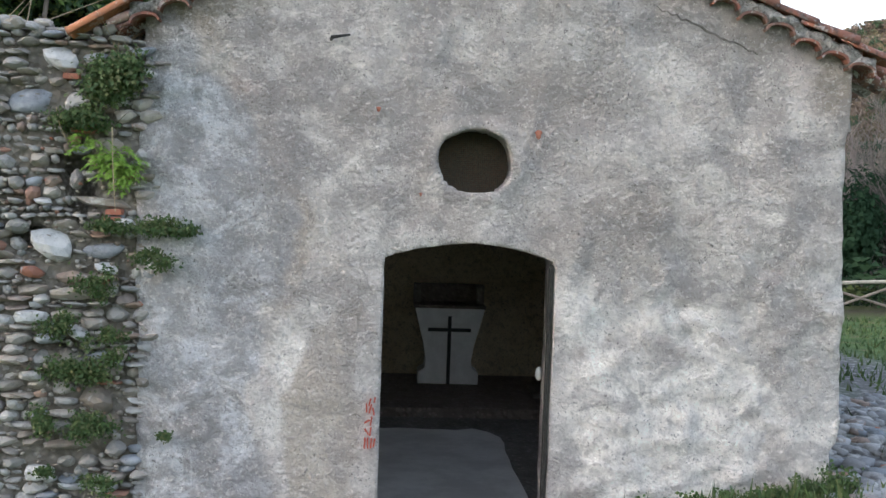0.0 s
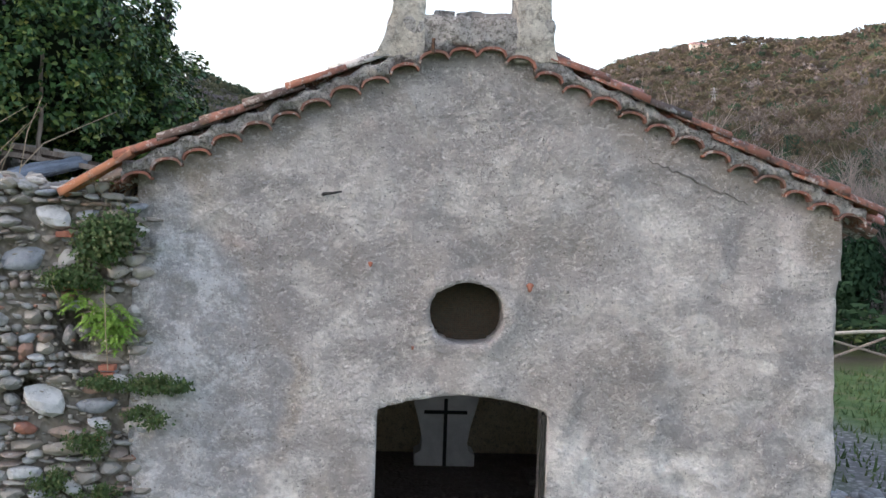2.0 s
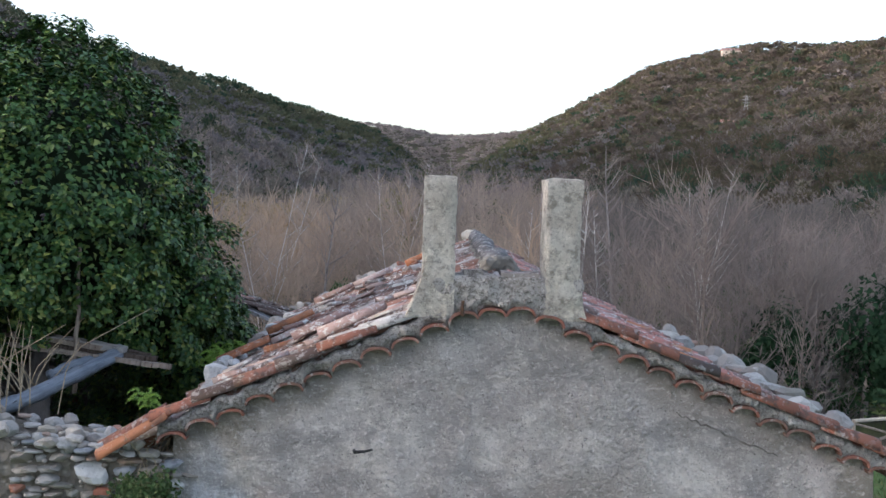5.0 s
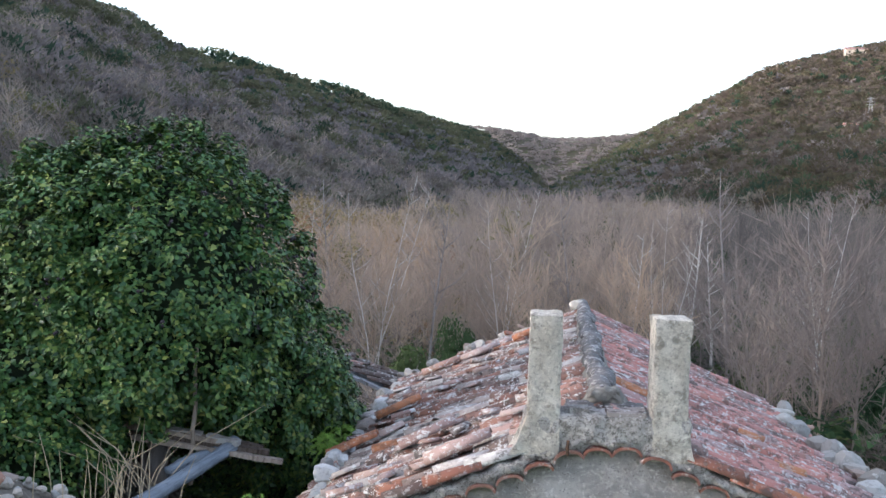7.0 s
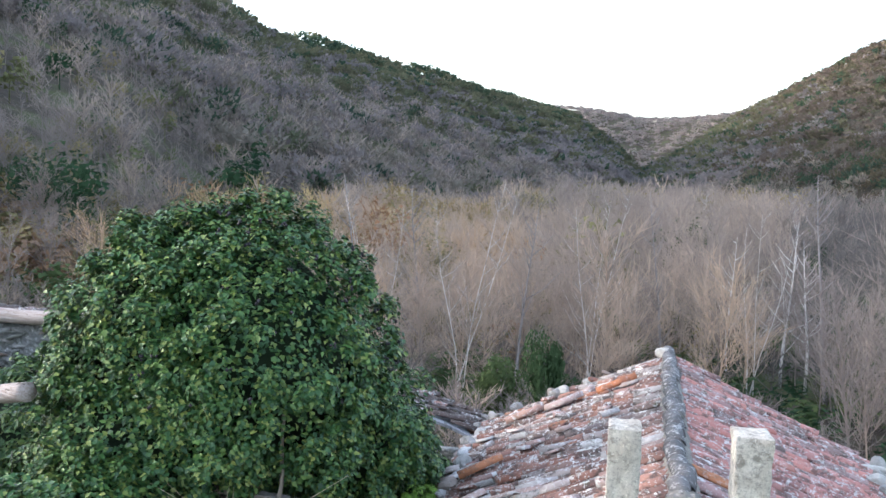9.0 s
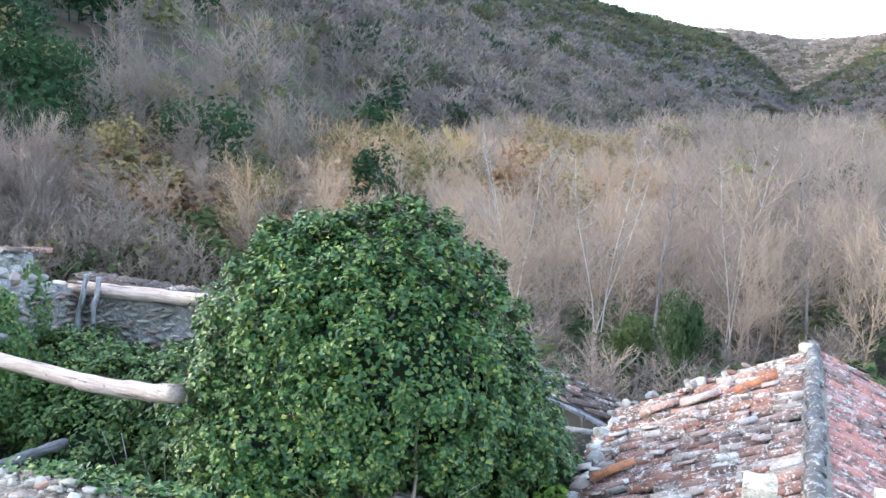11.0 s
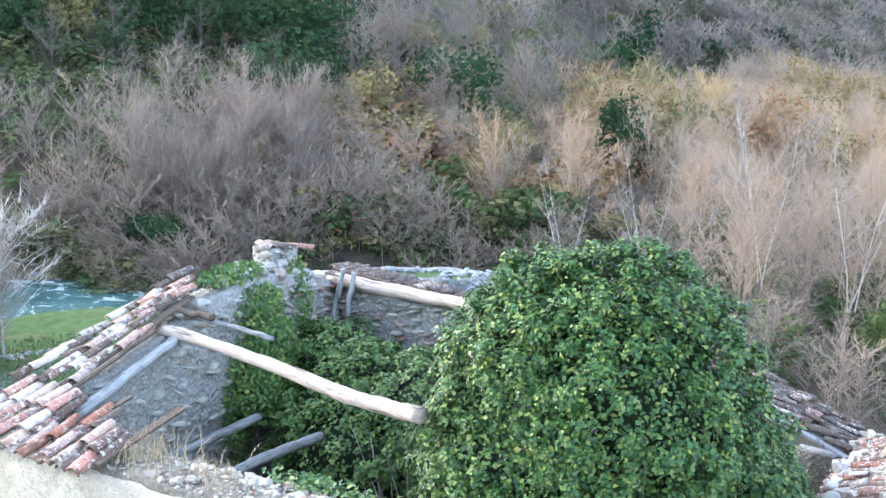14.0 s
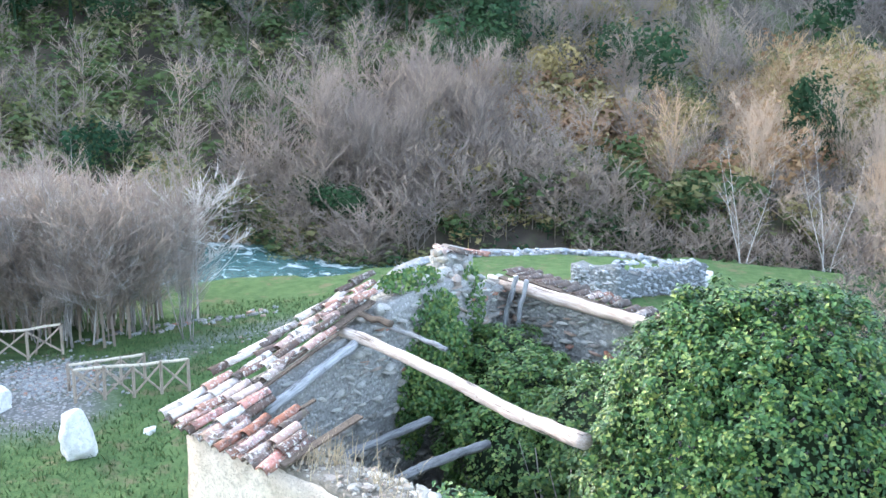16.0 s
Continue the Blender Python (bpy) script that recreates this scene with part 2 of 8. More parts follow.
def make_leaf(name, stops, rough=0.42, spec=0.45, by="island"):
    k = Mat(name, rough, spec=spec)
    r = k.island() if by == "island" else k.attr(by)
    c = k.ramp(r, stops)
    c = k.mix(k.math("MULTIPLY", k.noise(1.1, 3, 0.6), 0.5), c, (stops[0][1][0] * 0.6, stops[0][1][1] * 0.6, stops[0][1][2] * 0.6))
    k.color(c)
    k.b.inputs["Transmission Weight"].default_value = 0.0
    k.b.inputs["Subsurface Weight"].default_value = 0.0
    return k.bump(k.noise(40, 2), 0.15, 0.01).m


def make_wood(name, a, b, rough=0.85, grain=(30, 30, 3)):
    k = Mat(name, rough, spec=0.2)
    co = k.object_co()
    g = k.noise(1.0, 6, 0.7, co=k.scaled(*grain, src=co), warp=0.4)
    c = k.mix(k.band(g, 0.35, 0.65), a, b)
    c = k.mix(k.math("MULTIPLY", k.band(k.noise(2.5, 5, 0.65), 0.5, 0.72), 0.45), c, (a[0] * 0.6, a[1] * 0.58, a[2] * 0.56))
    c = k.mix(k.math("MULTIPLY", k.band(k.noise(9, 4, 0.7), 0.62, 0.70), 0.6), c, (a[0] * 0.32, a[1] * 0.3, a[2] * 0.28))
    crack = k.band(k.noise(1.0, 4, 0.6, co=k.scaled(grain[0] * 0.6, grain[1] * 0.6, grain[2] * 0.35, src=co), warp=0.3), 0.60, 0.65)
    c = k.mix(k.math("MULTIPLY", crack, 0.7), c, (a[0] * 0.30, a[1] * 0.28, a[2] * 0.27))
    return k.color(c).bump(k.math("SUBTRACT", g, crack), 0.8, 0.018).m


def make_flat(name, c1, c2, scale=8, rough=0.8, metal=0.0, bump=0.2):
    k = Mat(name, rough, metal)
    n = k.noise(scale, 5, 0.65)
    return k.color(k.mix(k.band(n, 0.35, 0.65), c1, c2)).bump(n, bump, 0.01).m


def make_ground():
    k = Mat("ground_cover", 0.95, spec=0.1)
    n1, n2, n3 = k.noise(0.35, 6, 0.65), k.noise(2.4, 6, 0.7), k.noise(14, 5, 0.7)
    grass = k.mix(k.band(n2, 0.35, 0.65), (0.056, 0.100, 0.036), (0.098, 0.150, 0.058))
    grass = k.mix(k.math("MULTIPLY", k.band(n3, 0.5, 0.68), 0.6), grass, (0.13, 0.17, 0.06))
    grass = k.mix(k.math("MULTIPLY", k.band(k.noise(1.1, 6, 0.7), 0.53, 0.66), 0.75), grass, (0.17, 0.135, 0.085))
    litter = k.mix(k.band(n1, 0.38, 0.62), (0.055, 0.046, 0.038), (0.090, 0.074, 0.056))
    litter = k.mix(k.math("MULTIPLY", k.band(n2, 0.52, 0.66), 0.6), litter, (0.065, 0.075, 0.035))
    litter = k.mix(k.math("MULTIPLY", k.band(k.noise(0.12, 5, 0.6), 0.5, 0.62), 0.7), litter, (0.075, 0.095, 0.035))
    gravel = k.mix(k.band(k.voronoi(9, "F1"), 0.1, 0.55), (0.31, 0.305, 0.30), (0.14, 0.137, 0.135))
    gravel = k.mix(k.math("MULTIPLY", k.band(n2, 0.5, 0.7), 0.5), gravel, (0.30, 0.285, 0.26))
    earth = k.mix(k.band(n2, 0.4, 0.65), (0.24, 0.17, 0.115), (0.33, 0.26, 0.19))
    c = k.mix(k.attr("grass"), litter, grass)
    c = k.mix(k.attr("earth"), c, earth)
    c = k.mix(k.attr("gravel"), c, gravel)
    return k.color(c).bump(k.math("ADD", n2, n3), 0.7, 0.08).m


def make_water():
    k = Mat("river_water", 0.16, spec=0.5)
    co = k.scaled(1.0, 1.0, 1.0)
    n = k.noise(0.8, 6, 0.7, co=co, warp=1.2)
    c = k.mix(k.band(k.noise(0.25, 4, 0.6), 0.35, 0.65), (0.045, 0.115, 0.115), (0.10, 0.185, 0.175))
    foam = k.band(k.noise(0.62, 7, 0.72, co=k.scaled(1.0, 1.6, 1.0), warp=1.6), 0.52, 0.64)
    c = k.mix(foam, c, (0.62, 0.68, 0.70))
    k.color(c)
    k.link(k.math("ADD", k.math("MULTIPLY", foam, 0.5), 0.14), k.b.inputs["Roughness"])
    return k.bump(n, 0.8, 0.25).m


def make_trees(name, stops, by="tint", var=0.35, rough=0.95, through=0.0):
    k = Mat(name, rough, spec=0.08)
    c = k.ramp(k.attr(by), stops)
    c = k.mix(k.math("MULTIPLY", k.island(), var), c, (stops[0][1][0] * 0.5, stops[0][1][1] * 0.5, stops[0][1][2] * 0.5))
    return k.color(c).translucent(c, through).m


PLASTER = make_plaster()
CREAM = make_render("cream_render", (0.56, 0.475, 0.39), (0.70, 0.62, 0.53))
MORTAR = make_mortar("grey_lime_mortar", (0.30, 0.28, 0.25), (0.40, 0.37, 0.33))
RUBBLE_BED = make_mortar("earth_mortar", (0.23, 0.20, 0.165), (0.33, 0.30, 0.26))
GREY_RENDER = make_mortar("grey_stone_render", (0.33, 0.325, 0.32), (0.46, 0.455, 0.45))
SLATE_RENDER = make_mortar("blue_grey_rubble", (0.20, 0.215, 0.23), (0.30, 0.315, 0.33))
PILLAR_MAT = make_grit("weathered_pillar_render", (0.63, 0.57, 0.485), (0.80, 0.75, 0.665), 0.4)
TILE_RIM = make_tile("mortar_stained_tile_end", [(0.0, (0.25, 0.11, 0.08)), (0.4, (0.30, 0.125, 0.085)), (0.7, (0.19, 0.105, 0.08)), (1.0, (0.27, 0.135, 0.10))], 0.5, 0.45)
VERGE_MORTAR = make_grit("gritty_verge_mortar", (0.44, 0.405, 0.375), (0.64, 0.60, 0.56))
STONE = make_stone("river_stone", (0.30, 0.285, 0.265), (0.42, 0.41, 0.39))
STONE_WARM = make_stone("rubble_stone", (0.30, 0.265, 0.225), (0.40, 0.37, 0.33), mossy=0.25)
STONE_WHITE = make_stone_plain("white_limestone", (0.50, 0.495, 0.485), (0.66, 0.655, 0.64))
STONE_BLUE = make_stone_plain("blue_grey_stone", (0.25, 0.265, 0.29), (0.36, 0.38, 0.41))
PEBBLE = make_stone("pebble", (0.22, 0.226, 0.235), (0.33, 0.33, 0.33), mossy=0.08)
TILE_OLD = make_tile("weathered_clay_tile", [(0.0, (0.24, 0.12, 0.09)), (0.15, (0.34, 0.19, 0.15)), (0.3, (0.15, 0.09, 0.075)), (0.45, (0.40, 0.37, 0.345)), (0.55, (0.30, 0.17, 0.14)), (0.7, (0.19, 0.14, 0.12)), (0.8, (0.52, 0.50, 0.475)), (0.9, (0.22, 0.11, 0.08)), (1.0, (0.31, 0.14, 0.09))], 1.0, 0.85)
TILE_ROSE = make_tile("rose_clay_tile", [(0.0, (0.43, 0.175, 0.14)), (0.2, (0.50, 0.25, 0.215)), (0.4, (0.27, 0.14, 0.125)), (0.55, (0.43, 0.29, 0.27)), (0.7, (0.23, 0.16, 0.145)), (0.85, (0.52, 0.235, 0.19)), (1.0, (0.36, 0.18, 0.16))], 0.8, 0.75)
TILE_ORANGE = make_tile("orange_clay_tile", [(0.0, (0.40, 0.155, 0.075)), (0.5, (0.46, 0.20, 0.10)), (1.0, (0.37, 0.16, 0.085))], 0.3, 0.45)
TILE_WHITE = make_tile("lichened_tile", [(0.0, (0.34, 0.22, 0.19)), (0.35, (0.50, 0.46, 0.43)), (0.6, (0.40, 0.22, 0.16)), (0.8, (0.58, 0.55, 0.53)), (1.0, (0.36, 0.15, 0.10))], 1.0, 0.3)
TILE_CAP = make_tile("brown_red_cap_tile", [(0.0, (0.23, 0.095, 0.065)), (0.35, (0.31, 0.13, 0.085)), (0.65, (0.20, 0.10, 0.075)), (1.0, (0.28, 0.115, 0.075))], 0.35, 0.75)
TILE_DARK = make_tile("dark_broken_tile", [(0.0, (0.075, 0.055, 0.048)), (0.4, (0.12, 0.08, 0.066)), (0.7, (0.07, 0.06, 0.056)), (1.0, (0.15, 0.11, 0.095))], 0.35, 0.7)
RIDGE_MAT = make_tile("dark_lichened_ridge", [(0.0, (0.11, 0.108, 0.11)), (0.5, (0.16, 0.15, 0.147)), (1.0, (0.085, 0.085, 0.09))], 0.55, 0.6)
BLEACHED = make_wood("bleached_timber", (0.36, 0.285, 0.245), (0.52, 0.445, 0.40))
PALE_GREY = make_wood("pale_grey_timber", (0.24, 0.245, 0.255), (0.38, 0.385, 0.40))
GREY_WOOD = make_wood("grey_timber", (0.15, 0.15, 0.155), (0.27, 0.27, 0.275))
BLUE_WOOD = make_wood("blue_grey_timber", (0.15, 0.18, 0.22), (0.25, 0.285, 0.33))
BROWN_WOOD = make_wood("brown_plank", (0.075, 0.055, 0.042), (0.14, 0.11, 0.09))
FENCE_WOOD = make_wood("fence_rail_wood", (0.46, 0.40, 0.32), (0.58, 0.52, 0.44))
FENCE_POST = make_wood("fence_post_wood", (0.25, 0.20, 0.16), (0.38, 0.32, 0.265))
BARK = make_wood("grey_bark", (0.22, 0.20, 0.19), (0.34, 0.31, 0.295), grain=(8, 8, 2))
PALE_BARK = make_wood("pale_poplar_bark", (0.50, 0.47, 0.44), (0.66, 0.63, 0.60), grain=(8, 8, 2))
IVY = make_leaf("ivy_leaf", [(0.0, (0.021, 0.062, 0.019)), (0.35, (0.043, 0.112, 0.028)), (0.65, (0.086, 0.172, 0.038)), (0.88, (0.165, 0.240, 0.050)), (1.0, (0.30, 0.33, 0.075))], 0.48, 0.38)
IVY_DARK = make_leaf("dark_ivy_leaf", [(0.0, (0.030, 0.076, 0.022)), (0.4, (0.060, 0.130, 0.030)), (0.75, (0.115, 0.190, 0.040)), (1.0, (0.21, 0.25, 0.06))], 0.5, 0.35)
FERN = make_leaf("bright_fern", [(0.0, (0.13, 0.24, 0.03)), (0.6, (0.19, 0.33, 0.045)), (1.0, (0.27, 0.40, 0.07))], 0.6, 0.3)
WEED = make_leaf("wall_weed", [(0.0, (0.045, 0.085, 0.025)), (0.6, (0.075, 0.125, 0.035)), (1.0, (0.15, 0.15, 0.06))], 0.6, 0.3)
GRASS = make_leaf("grass_blade", [(0.0, (0.050, 0.090, 0.032)), (0.6, (0.085, 0.140, 0.046)), (1.0, (0.16, 0.18, 0.075))], 0.7, 0.2)
DRY = make_flat("dry_stems", (0.33, 0.26, 0.17), (0.44, 0.36, 0.25), 30)
BERRY = make_flat("dark_berry", (0.03, 0.025, 0.03), (0.06, 0.05, 0.055), 30)
# near-black colour standing for the shade deep among the leaves
FOLIAGE_SHADE = make_flat("painted_foliage_shade", (0.012, 0.02, 0.010), (0.02, 0.032, 0.014), 4, 1.0)
RUST = make_flat("rusted_iron", (0.07, 0.045, 0.035), (0.16, 0.085, 0.05), 40, 0.8, 0.3)
IRON = make_flat("dark_iron", (0.035, 0.033, 0.032), (0.065, 0.06, 0.055), 30, 0.55, 0.5)
WHITE_PAINT = make_flat("white_altar_paint", (0.70, 0.69, 0.67), (0.80, 0.79, 0.77), 6, 0.7)
CRACK = make_flat("shadowy_crack", (0.14, 0.125, 0.11), (0.24, 0.22, 0.20), 14, 0.95)
BLACK_PAINT = make_flat("black_cross_paint", (0.02, 0.02, 0.02), (0.035, 0.035, 0.033), 12, 0.6)
KNOB = make_flat("pale_plate", (0.60, 0.58, 0.53), (0.72, 0.70, 0.66), 20, 0.4)
RED_PAINT = make_flat("red_paint", (0.42, 0.09, 0.06), (0.50, 0.14, 0.10), 40, 0.8)
RED_CHIP = make_flat("brick_chip", (0.34, 0.13, 0.085), (0.42, 0.18, 0.12), 30, 0.9)
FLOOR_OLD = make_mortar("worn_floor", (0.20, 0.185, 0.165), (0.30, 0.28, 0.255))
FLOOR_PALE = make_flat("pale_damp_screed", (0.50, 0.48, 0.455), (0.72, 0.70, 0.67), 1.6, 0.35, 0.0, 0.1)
PLATFORM = make_mortar("altar_platform", (0.24, 0.20, 0.17), (0.32, 0.275, 0.24))
INNER = make_render("ochre_inner_wall", (0.62, 0.53, 0.38), (0.72, 0.63, 0.47))
GROUND = make_ground()
WATER = make_water()
OVAL_PANE = make_flat("olive_mesh_screen", (0.085, 0.08, 0.055), (0.12, 0.115, 0.08), 60, 0.55)

# ---- building helpers ----


def part(name, bm, material, parent=None, label="", smooth=False):
    """Links a bmesh as one mesh object, under a thing or part when given."""
    me = bpy.data.meshes.new(name)
    bm.to_mesh(me)
    bm.free()
    return part_mesh(name, me, material, parent, label, smooth)


def part_mesh(name, me, material, parent=None, label="", smooth=False):
    if material and not me.materials:
        me.materials.append(material)
    if smooth:
        me.polygons.foreach_set("use_smooth", [True] * len(me.polygons))
    ob = new(name, me)
    if parent:
        ob.parent = parent
        ob.matrix_parent_inverse = Matrix.Identity(4)
    if label:
        tagged(ob, label)
    return ob


def empty(name, x, y, z, label, category, group="", kind=""):
    ob = new(name)
    ob.location = (x, y, z)
    return tagged(ob, label, category, group, kind)


def box(bm, x0, x1, y0, y1, z0, z1, m=None):
    vs = [bm.verts.new((x, y, z)) for z in (z0, z1) for y in (y0, y1) for x in (x0, x1)]
    if m is not None:
        for v in vs:
            v.co = m @ v.co
    for f in ((0, 2, 3, 1), (4, 5, 7, 6), (0, 1, 5, 4), (2, 6, 7, 3), (0, 4, 6, 2), (1, 3, 7, 5)):
        bm.faces.new([vs[i] for i in f])
    return vs


def rough_box(x0, x1, y0, y1, z0, z1, step=0.15, amp=0.02, freq=3.0, seed=0.0):
    """A worn block: a box cut into cells with uneven faces."""
    bm = bmesh.new()
    n = [max(1, int(round(d / step))) for d in (x1 - x0, y1 - y0, z1 - z0)]
    grid = {}

    def vert(i, j, k):
        if (i, j, k) not in grid:
            p = Vector((x0 + (x1 - x0) * i / n[0], y0 + (y1 - y0) * j / n[1], z0 + (z1 - z0) * k / n[2]))
            q = p * freq + Vector((seed, seed * 0.7, seed * 1.3))
            p += amp * (noise.noise_vector(q) + 0.5 * noise.noise_vector(q * 2.7))
            edge = (i in (0, n[0])) + (j in (0, n[1])) + (k in (0, n[2]))
            if edge > 1:
                c = Vector(((x0 + x1) / 2, (y0 + y1) / 2, (z0 + z1) / 2))
                p += (c - p).normalized() * amp * 0.8
            grid[(i, j, k)] = bm.verts.new(p)
        return grid[(i, j, k)]
    for a, b, c in ((0, 1, 2), (1, 2, 0), (2, 0, 1)):
        for side in (0, n[c]):
            for i in range(n[a]):
                for j in range(n[b]):
                    idx = []
                    for di, dj in ((0, 0), (1, 0), (1, 1), (0, 1)):
                        t = [0, 0, 0]
                        t[a], t[b], t[c] = i + di, j + dj, side
                        idx.append(vert(*t))
                    bm.faces.new(idx if side else idx[::-1])
    return bm


def tube(bm, pts, radii, sides=6, squash=1.0):
    """A tapered tube along pts."""
    rings = []
    for i, p in enumerate(pts):
        a = Vector(pts[max(i - 1, 0)])
        b = Vector(pts[min(i + 1, len(pts) - 1)])
        d = (b - a).normalized()
        u = d.orthogonal().normalized() if abs(d.z) > 0.9 else Vector((0, 0, 1)).cross(d).normalized()
        v = d.cross(u)
        rings.append([bm.verts.new(Vector(p) + radii[i] * (math.cos(t) * u + squash * math.sin(t) * v)) for t in (2 * math.pi * k / sides for k in range(sides))])
    for r0, r1 in zip(rings, rings[1:]):
        for k in range(sides):
            bm.faces.new((r0[k], r0[(k + 1) % sides], r1[(k + 1) % sides], r1[k]))
    bm.faces.new(rings[0][::-1])
    bm.faces.new(rings[-1])


def stone_mesh(name, material, seed, squash=(1, 0.7, 0.6), subdiv=2, rough=0.22, smooth=False):
    """A broken stone: a rounded block with a few split faces."""
    bm = bmesh.new()
    bmesh.ops.create_icosphere(bm, subdivisions=subdiv, radius=0.5)
    R = random.Random(seed * 7 + 1)
    cuts = [(Vector((R.gauss(0, 1), R.gauss(0, 1), R.gauss(0, 1))).normalized(), R.uniform(0.30, 0.42)) for _ in range(5)]
    for v in bm.verts:
        p = v.co.normalized()
        m = max(abs(p.x), abs(p.y), abs(p.z))
        p = p * 0.5 * (0.45 + 0.55 / m)
        p *= 1 + rough * noise.noise(v.co * 2.6 + Vector((seed * 3.1, seed, 0)))
        for n, d in cuts:
            over = p.dot(n) - d
            if over > 0:
                p -= n * over * 0.85
        v.co = Vector((p.x * squash[0], p.y * squash[1], p.z * squash[2]))
    me = bpy.data.meshes.new(name)
    bm.to_mesh(me)
    bm.free()
    me.materials.append(material)
    if smooth:
        me.polygons.foreach_set("use_smooth", [True] * len(me.polygons))
    return me


class Soup:
    """Collects many small triangles and quads quickly into one mesh, with one value per vertex."""

    def __init__(self):
        self.v, self.f, self.t, self.n = [], [], [], 0

    def add(self, verts, faces, tint=0.0):
        verts = np.asarray(verts, dtype=np.float32)
        self.v.append(verts)
        self.f.append(np.asarray(faces, dtype=np.int32) + self.n)
        self.t.append(np.broadcast_to(np.asarray(tint, dtype=np.float32), (len(verts),)))
        self.n += len(verts)

    def mesh(self, name, material, smooth=False):
        me = bpy.data.meshes.new(name)
        if not self.n:
            return me
        v = np.concatenate(self.v)
        tri = [f for f in self.f if f.shape[1] == 3]
        quad = [f for f in self.f if f.shape[1] == 4]
        loops = np.concatenate([f.ravel() for f in tri + quad])
        sizes = np.concatenate([np.full(len(f), f.shape[1], dtype=np.int32) for f in tri + quad])
        me.vertices.add(len(v))
        me.vertices.foreach_set("co", v.ravel())
        me.loops.add(len(loops))
        me.loops.foreach_set("vertex_index", loops)
        me.polygons.add(len(sizes))
        me.polygons.foreach_set("loop_start", np.concatenate([[0], np.cumsum(sizes)[:-1]]).astype(np.int32))
        at = me.attributes.new("tint", "FLOAT", "POINT")
        at.data.foreach_set("value", np.ascontiguousarray(np.concatenate(self.t)))
        me.materials.append(material)
        me.update(calc_edges=True)
        if smooth:
            me.polygons.foreach_set("use_smooth", [True] * len(me.polygons))
        return me


rng = np.random.default_rng(7)


def unit(n):
    v = rng.normal(size=(n, 3))
    return v / np.linalg.norm(v, axis=1, keepdims=True)


def leaves(soup, centres, normals, size, tint=0.0, droop=0.5, spread=0.7, level=0.35):
    """Folded leaf blades (two triangles pairs each) facing roughly along the normals."""
    n = len(centres)
    nn = normals + spread * unit(n)
    nn[:, 2] += level
    nn /= np.linalg.norm(nn, axis=1, keepdims=True)
    d = unit(n)
    d[:, 2] -= droop
    d -= nn * (d * nn).sum(1, keepdims=True)
    d /= np.linalg.norm(d, axis=1, keepdims=True) + 1e-6
    s = np.cross(nn, d)
    L = size * rng.uniform(0.7, 1.5, (n, 1))
    W = L * rng.uniform(0.27, 0.40, (n, 1))
    base, tip = centres - d * L * 0.5, centres + d * L * 0.5 - nn * L * 0.12
    mid = centres - d * L * 0.16
    left, right = mid - s * W + nn * L * 0.13, mid + s * W + nn * L * 0.13
    v = np.stack([base, right, tip, left], 1).reshape(-1, 3)
    i = np.arange(n)[:, None] * 4
    f = np.concatenate([i + np.array([0, 1, 2]), i + np.array([0, 2, 3])])
    soup.add(v, f, tint)


# ---- the lie of the land ----
RIVER = [(-120, -30), (-75, -2), (-55, 12), (-42, 20), (-36.5, 24.0), (-33, 26.2), (-31, 27.7), (-29.6, 30.8), (-28.0, 35.2), (-22, 41.5), (-8, 48), (8, 56), (22, 58), (60, 55), (140, 40)]
RIVER_Z = -2.6


def polyline_distance(x, y, pts):
    best = np.full(np.shape(x), 1e9)
    for (x0, y0), (x1, y1) in zip(pts, pts[1:]):
        dx, dy = x1 - x0, y1 - y0
        t = np.clip(((x - x0) * dx + (y - y0) * dy) / (dx * dx + dy * dy), 0, 1)
        best = np.minimum(best, np.hypot(x - x0 - t * dx, y - y0 - t * dy))
    return best


def smooth01(t):
    t = np.clip(t, 0, 1)
    return t * t * (3 - 2 * t)


AZ = [-180, -120, -80, -50, -40, -26.5, -21.3, -17.5, -15.3, -12.5, -9.6, -6.3, -3.3, -1.0, 0.2, 2.8, 6.4, 10.2, 14.6, 20.1, 22.5, 28.6, 45, 65, 90, 130, 180]
SKY = [5, 6, 9, 11.2, 10.8, 9.5, 8.9, 8.7, 8.6, 8.0, 6.4, 4.4, 2.4, 1.2, 2.6, 4.4, 5.4, 6.1, 7.3, 8.7, 10.2, 11.4, 14.6, 16, 14, 9, 5]
AZ2 = [-180, -90, -45, -30, -20, -10, 0, 5, 10, 20, 24, 27, 31, 45, 65, 90, 140, 180]
FOOT = [200, 160, 130, 150, 210, 270, 300, 260, 190, 115, 96, 64, 49, 46, 52, 62, 160, 200]
CREST = [700, 600, 620, 700, 800, 820, 800, 740, 640, 520, 500, 480, 450, 330, 260, 300, 600, 700]


def lumps(x, y, wave, seed):
    """Soft rolling unevenness made of crossed waves."""
    r = np.random.default_rng(seed)
    out = np.zeros(np.shape(x))
    for k in range(7):
        a, w, p = r.uniform(0, 2 * np.pi), wave * r.uniform(0.6, 1.7), r.uniform(0, 6.28)
        out += np.sin((x * np.cos(a) + y * np.sin(a)) * 2 * np.pi / w + p)
    return out / 4.0


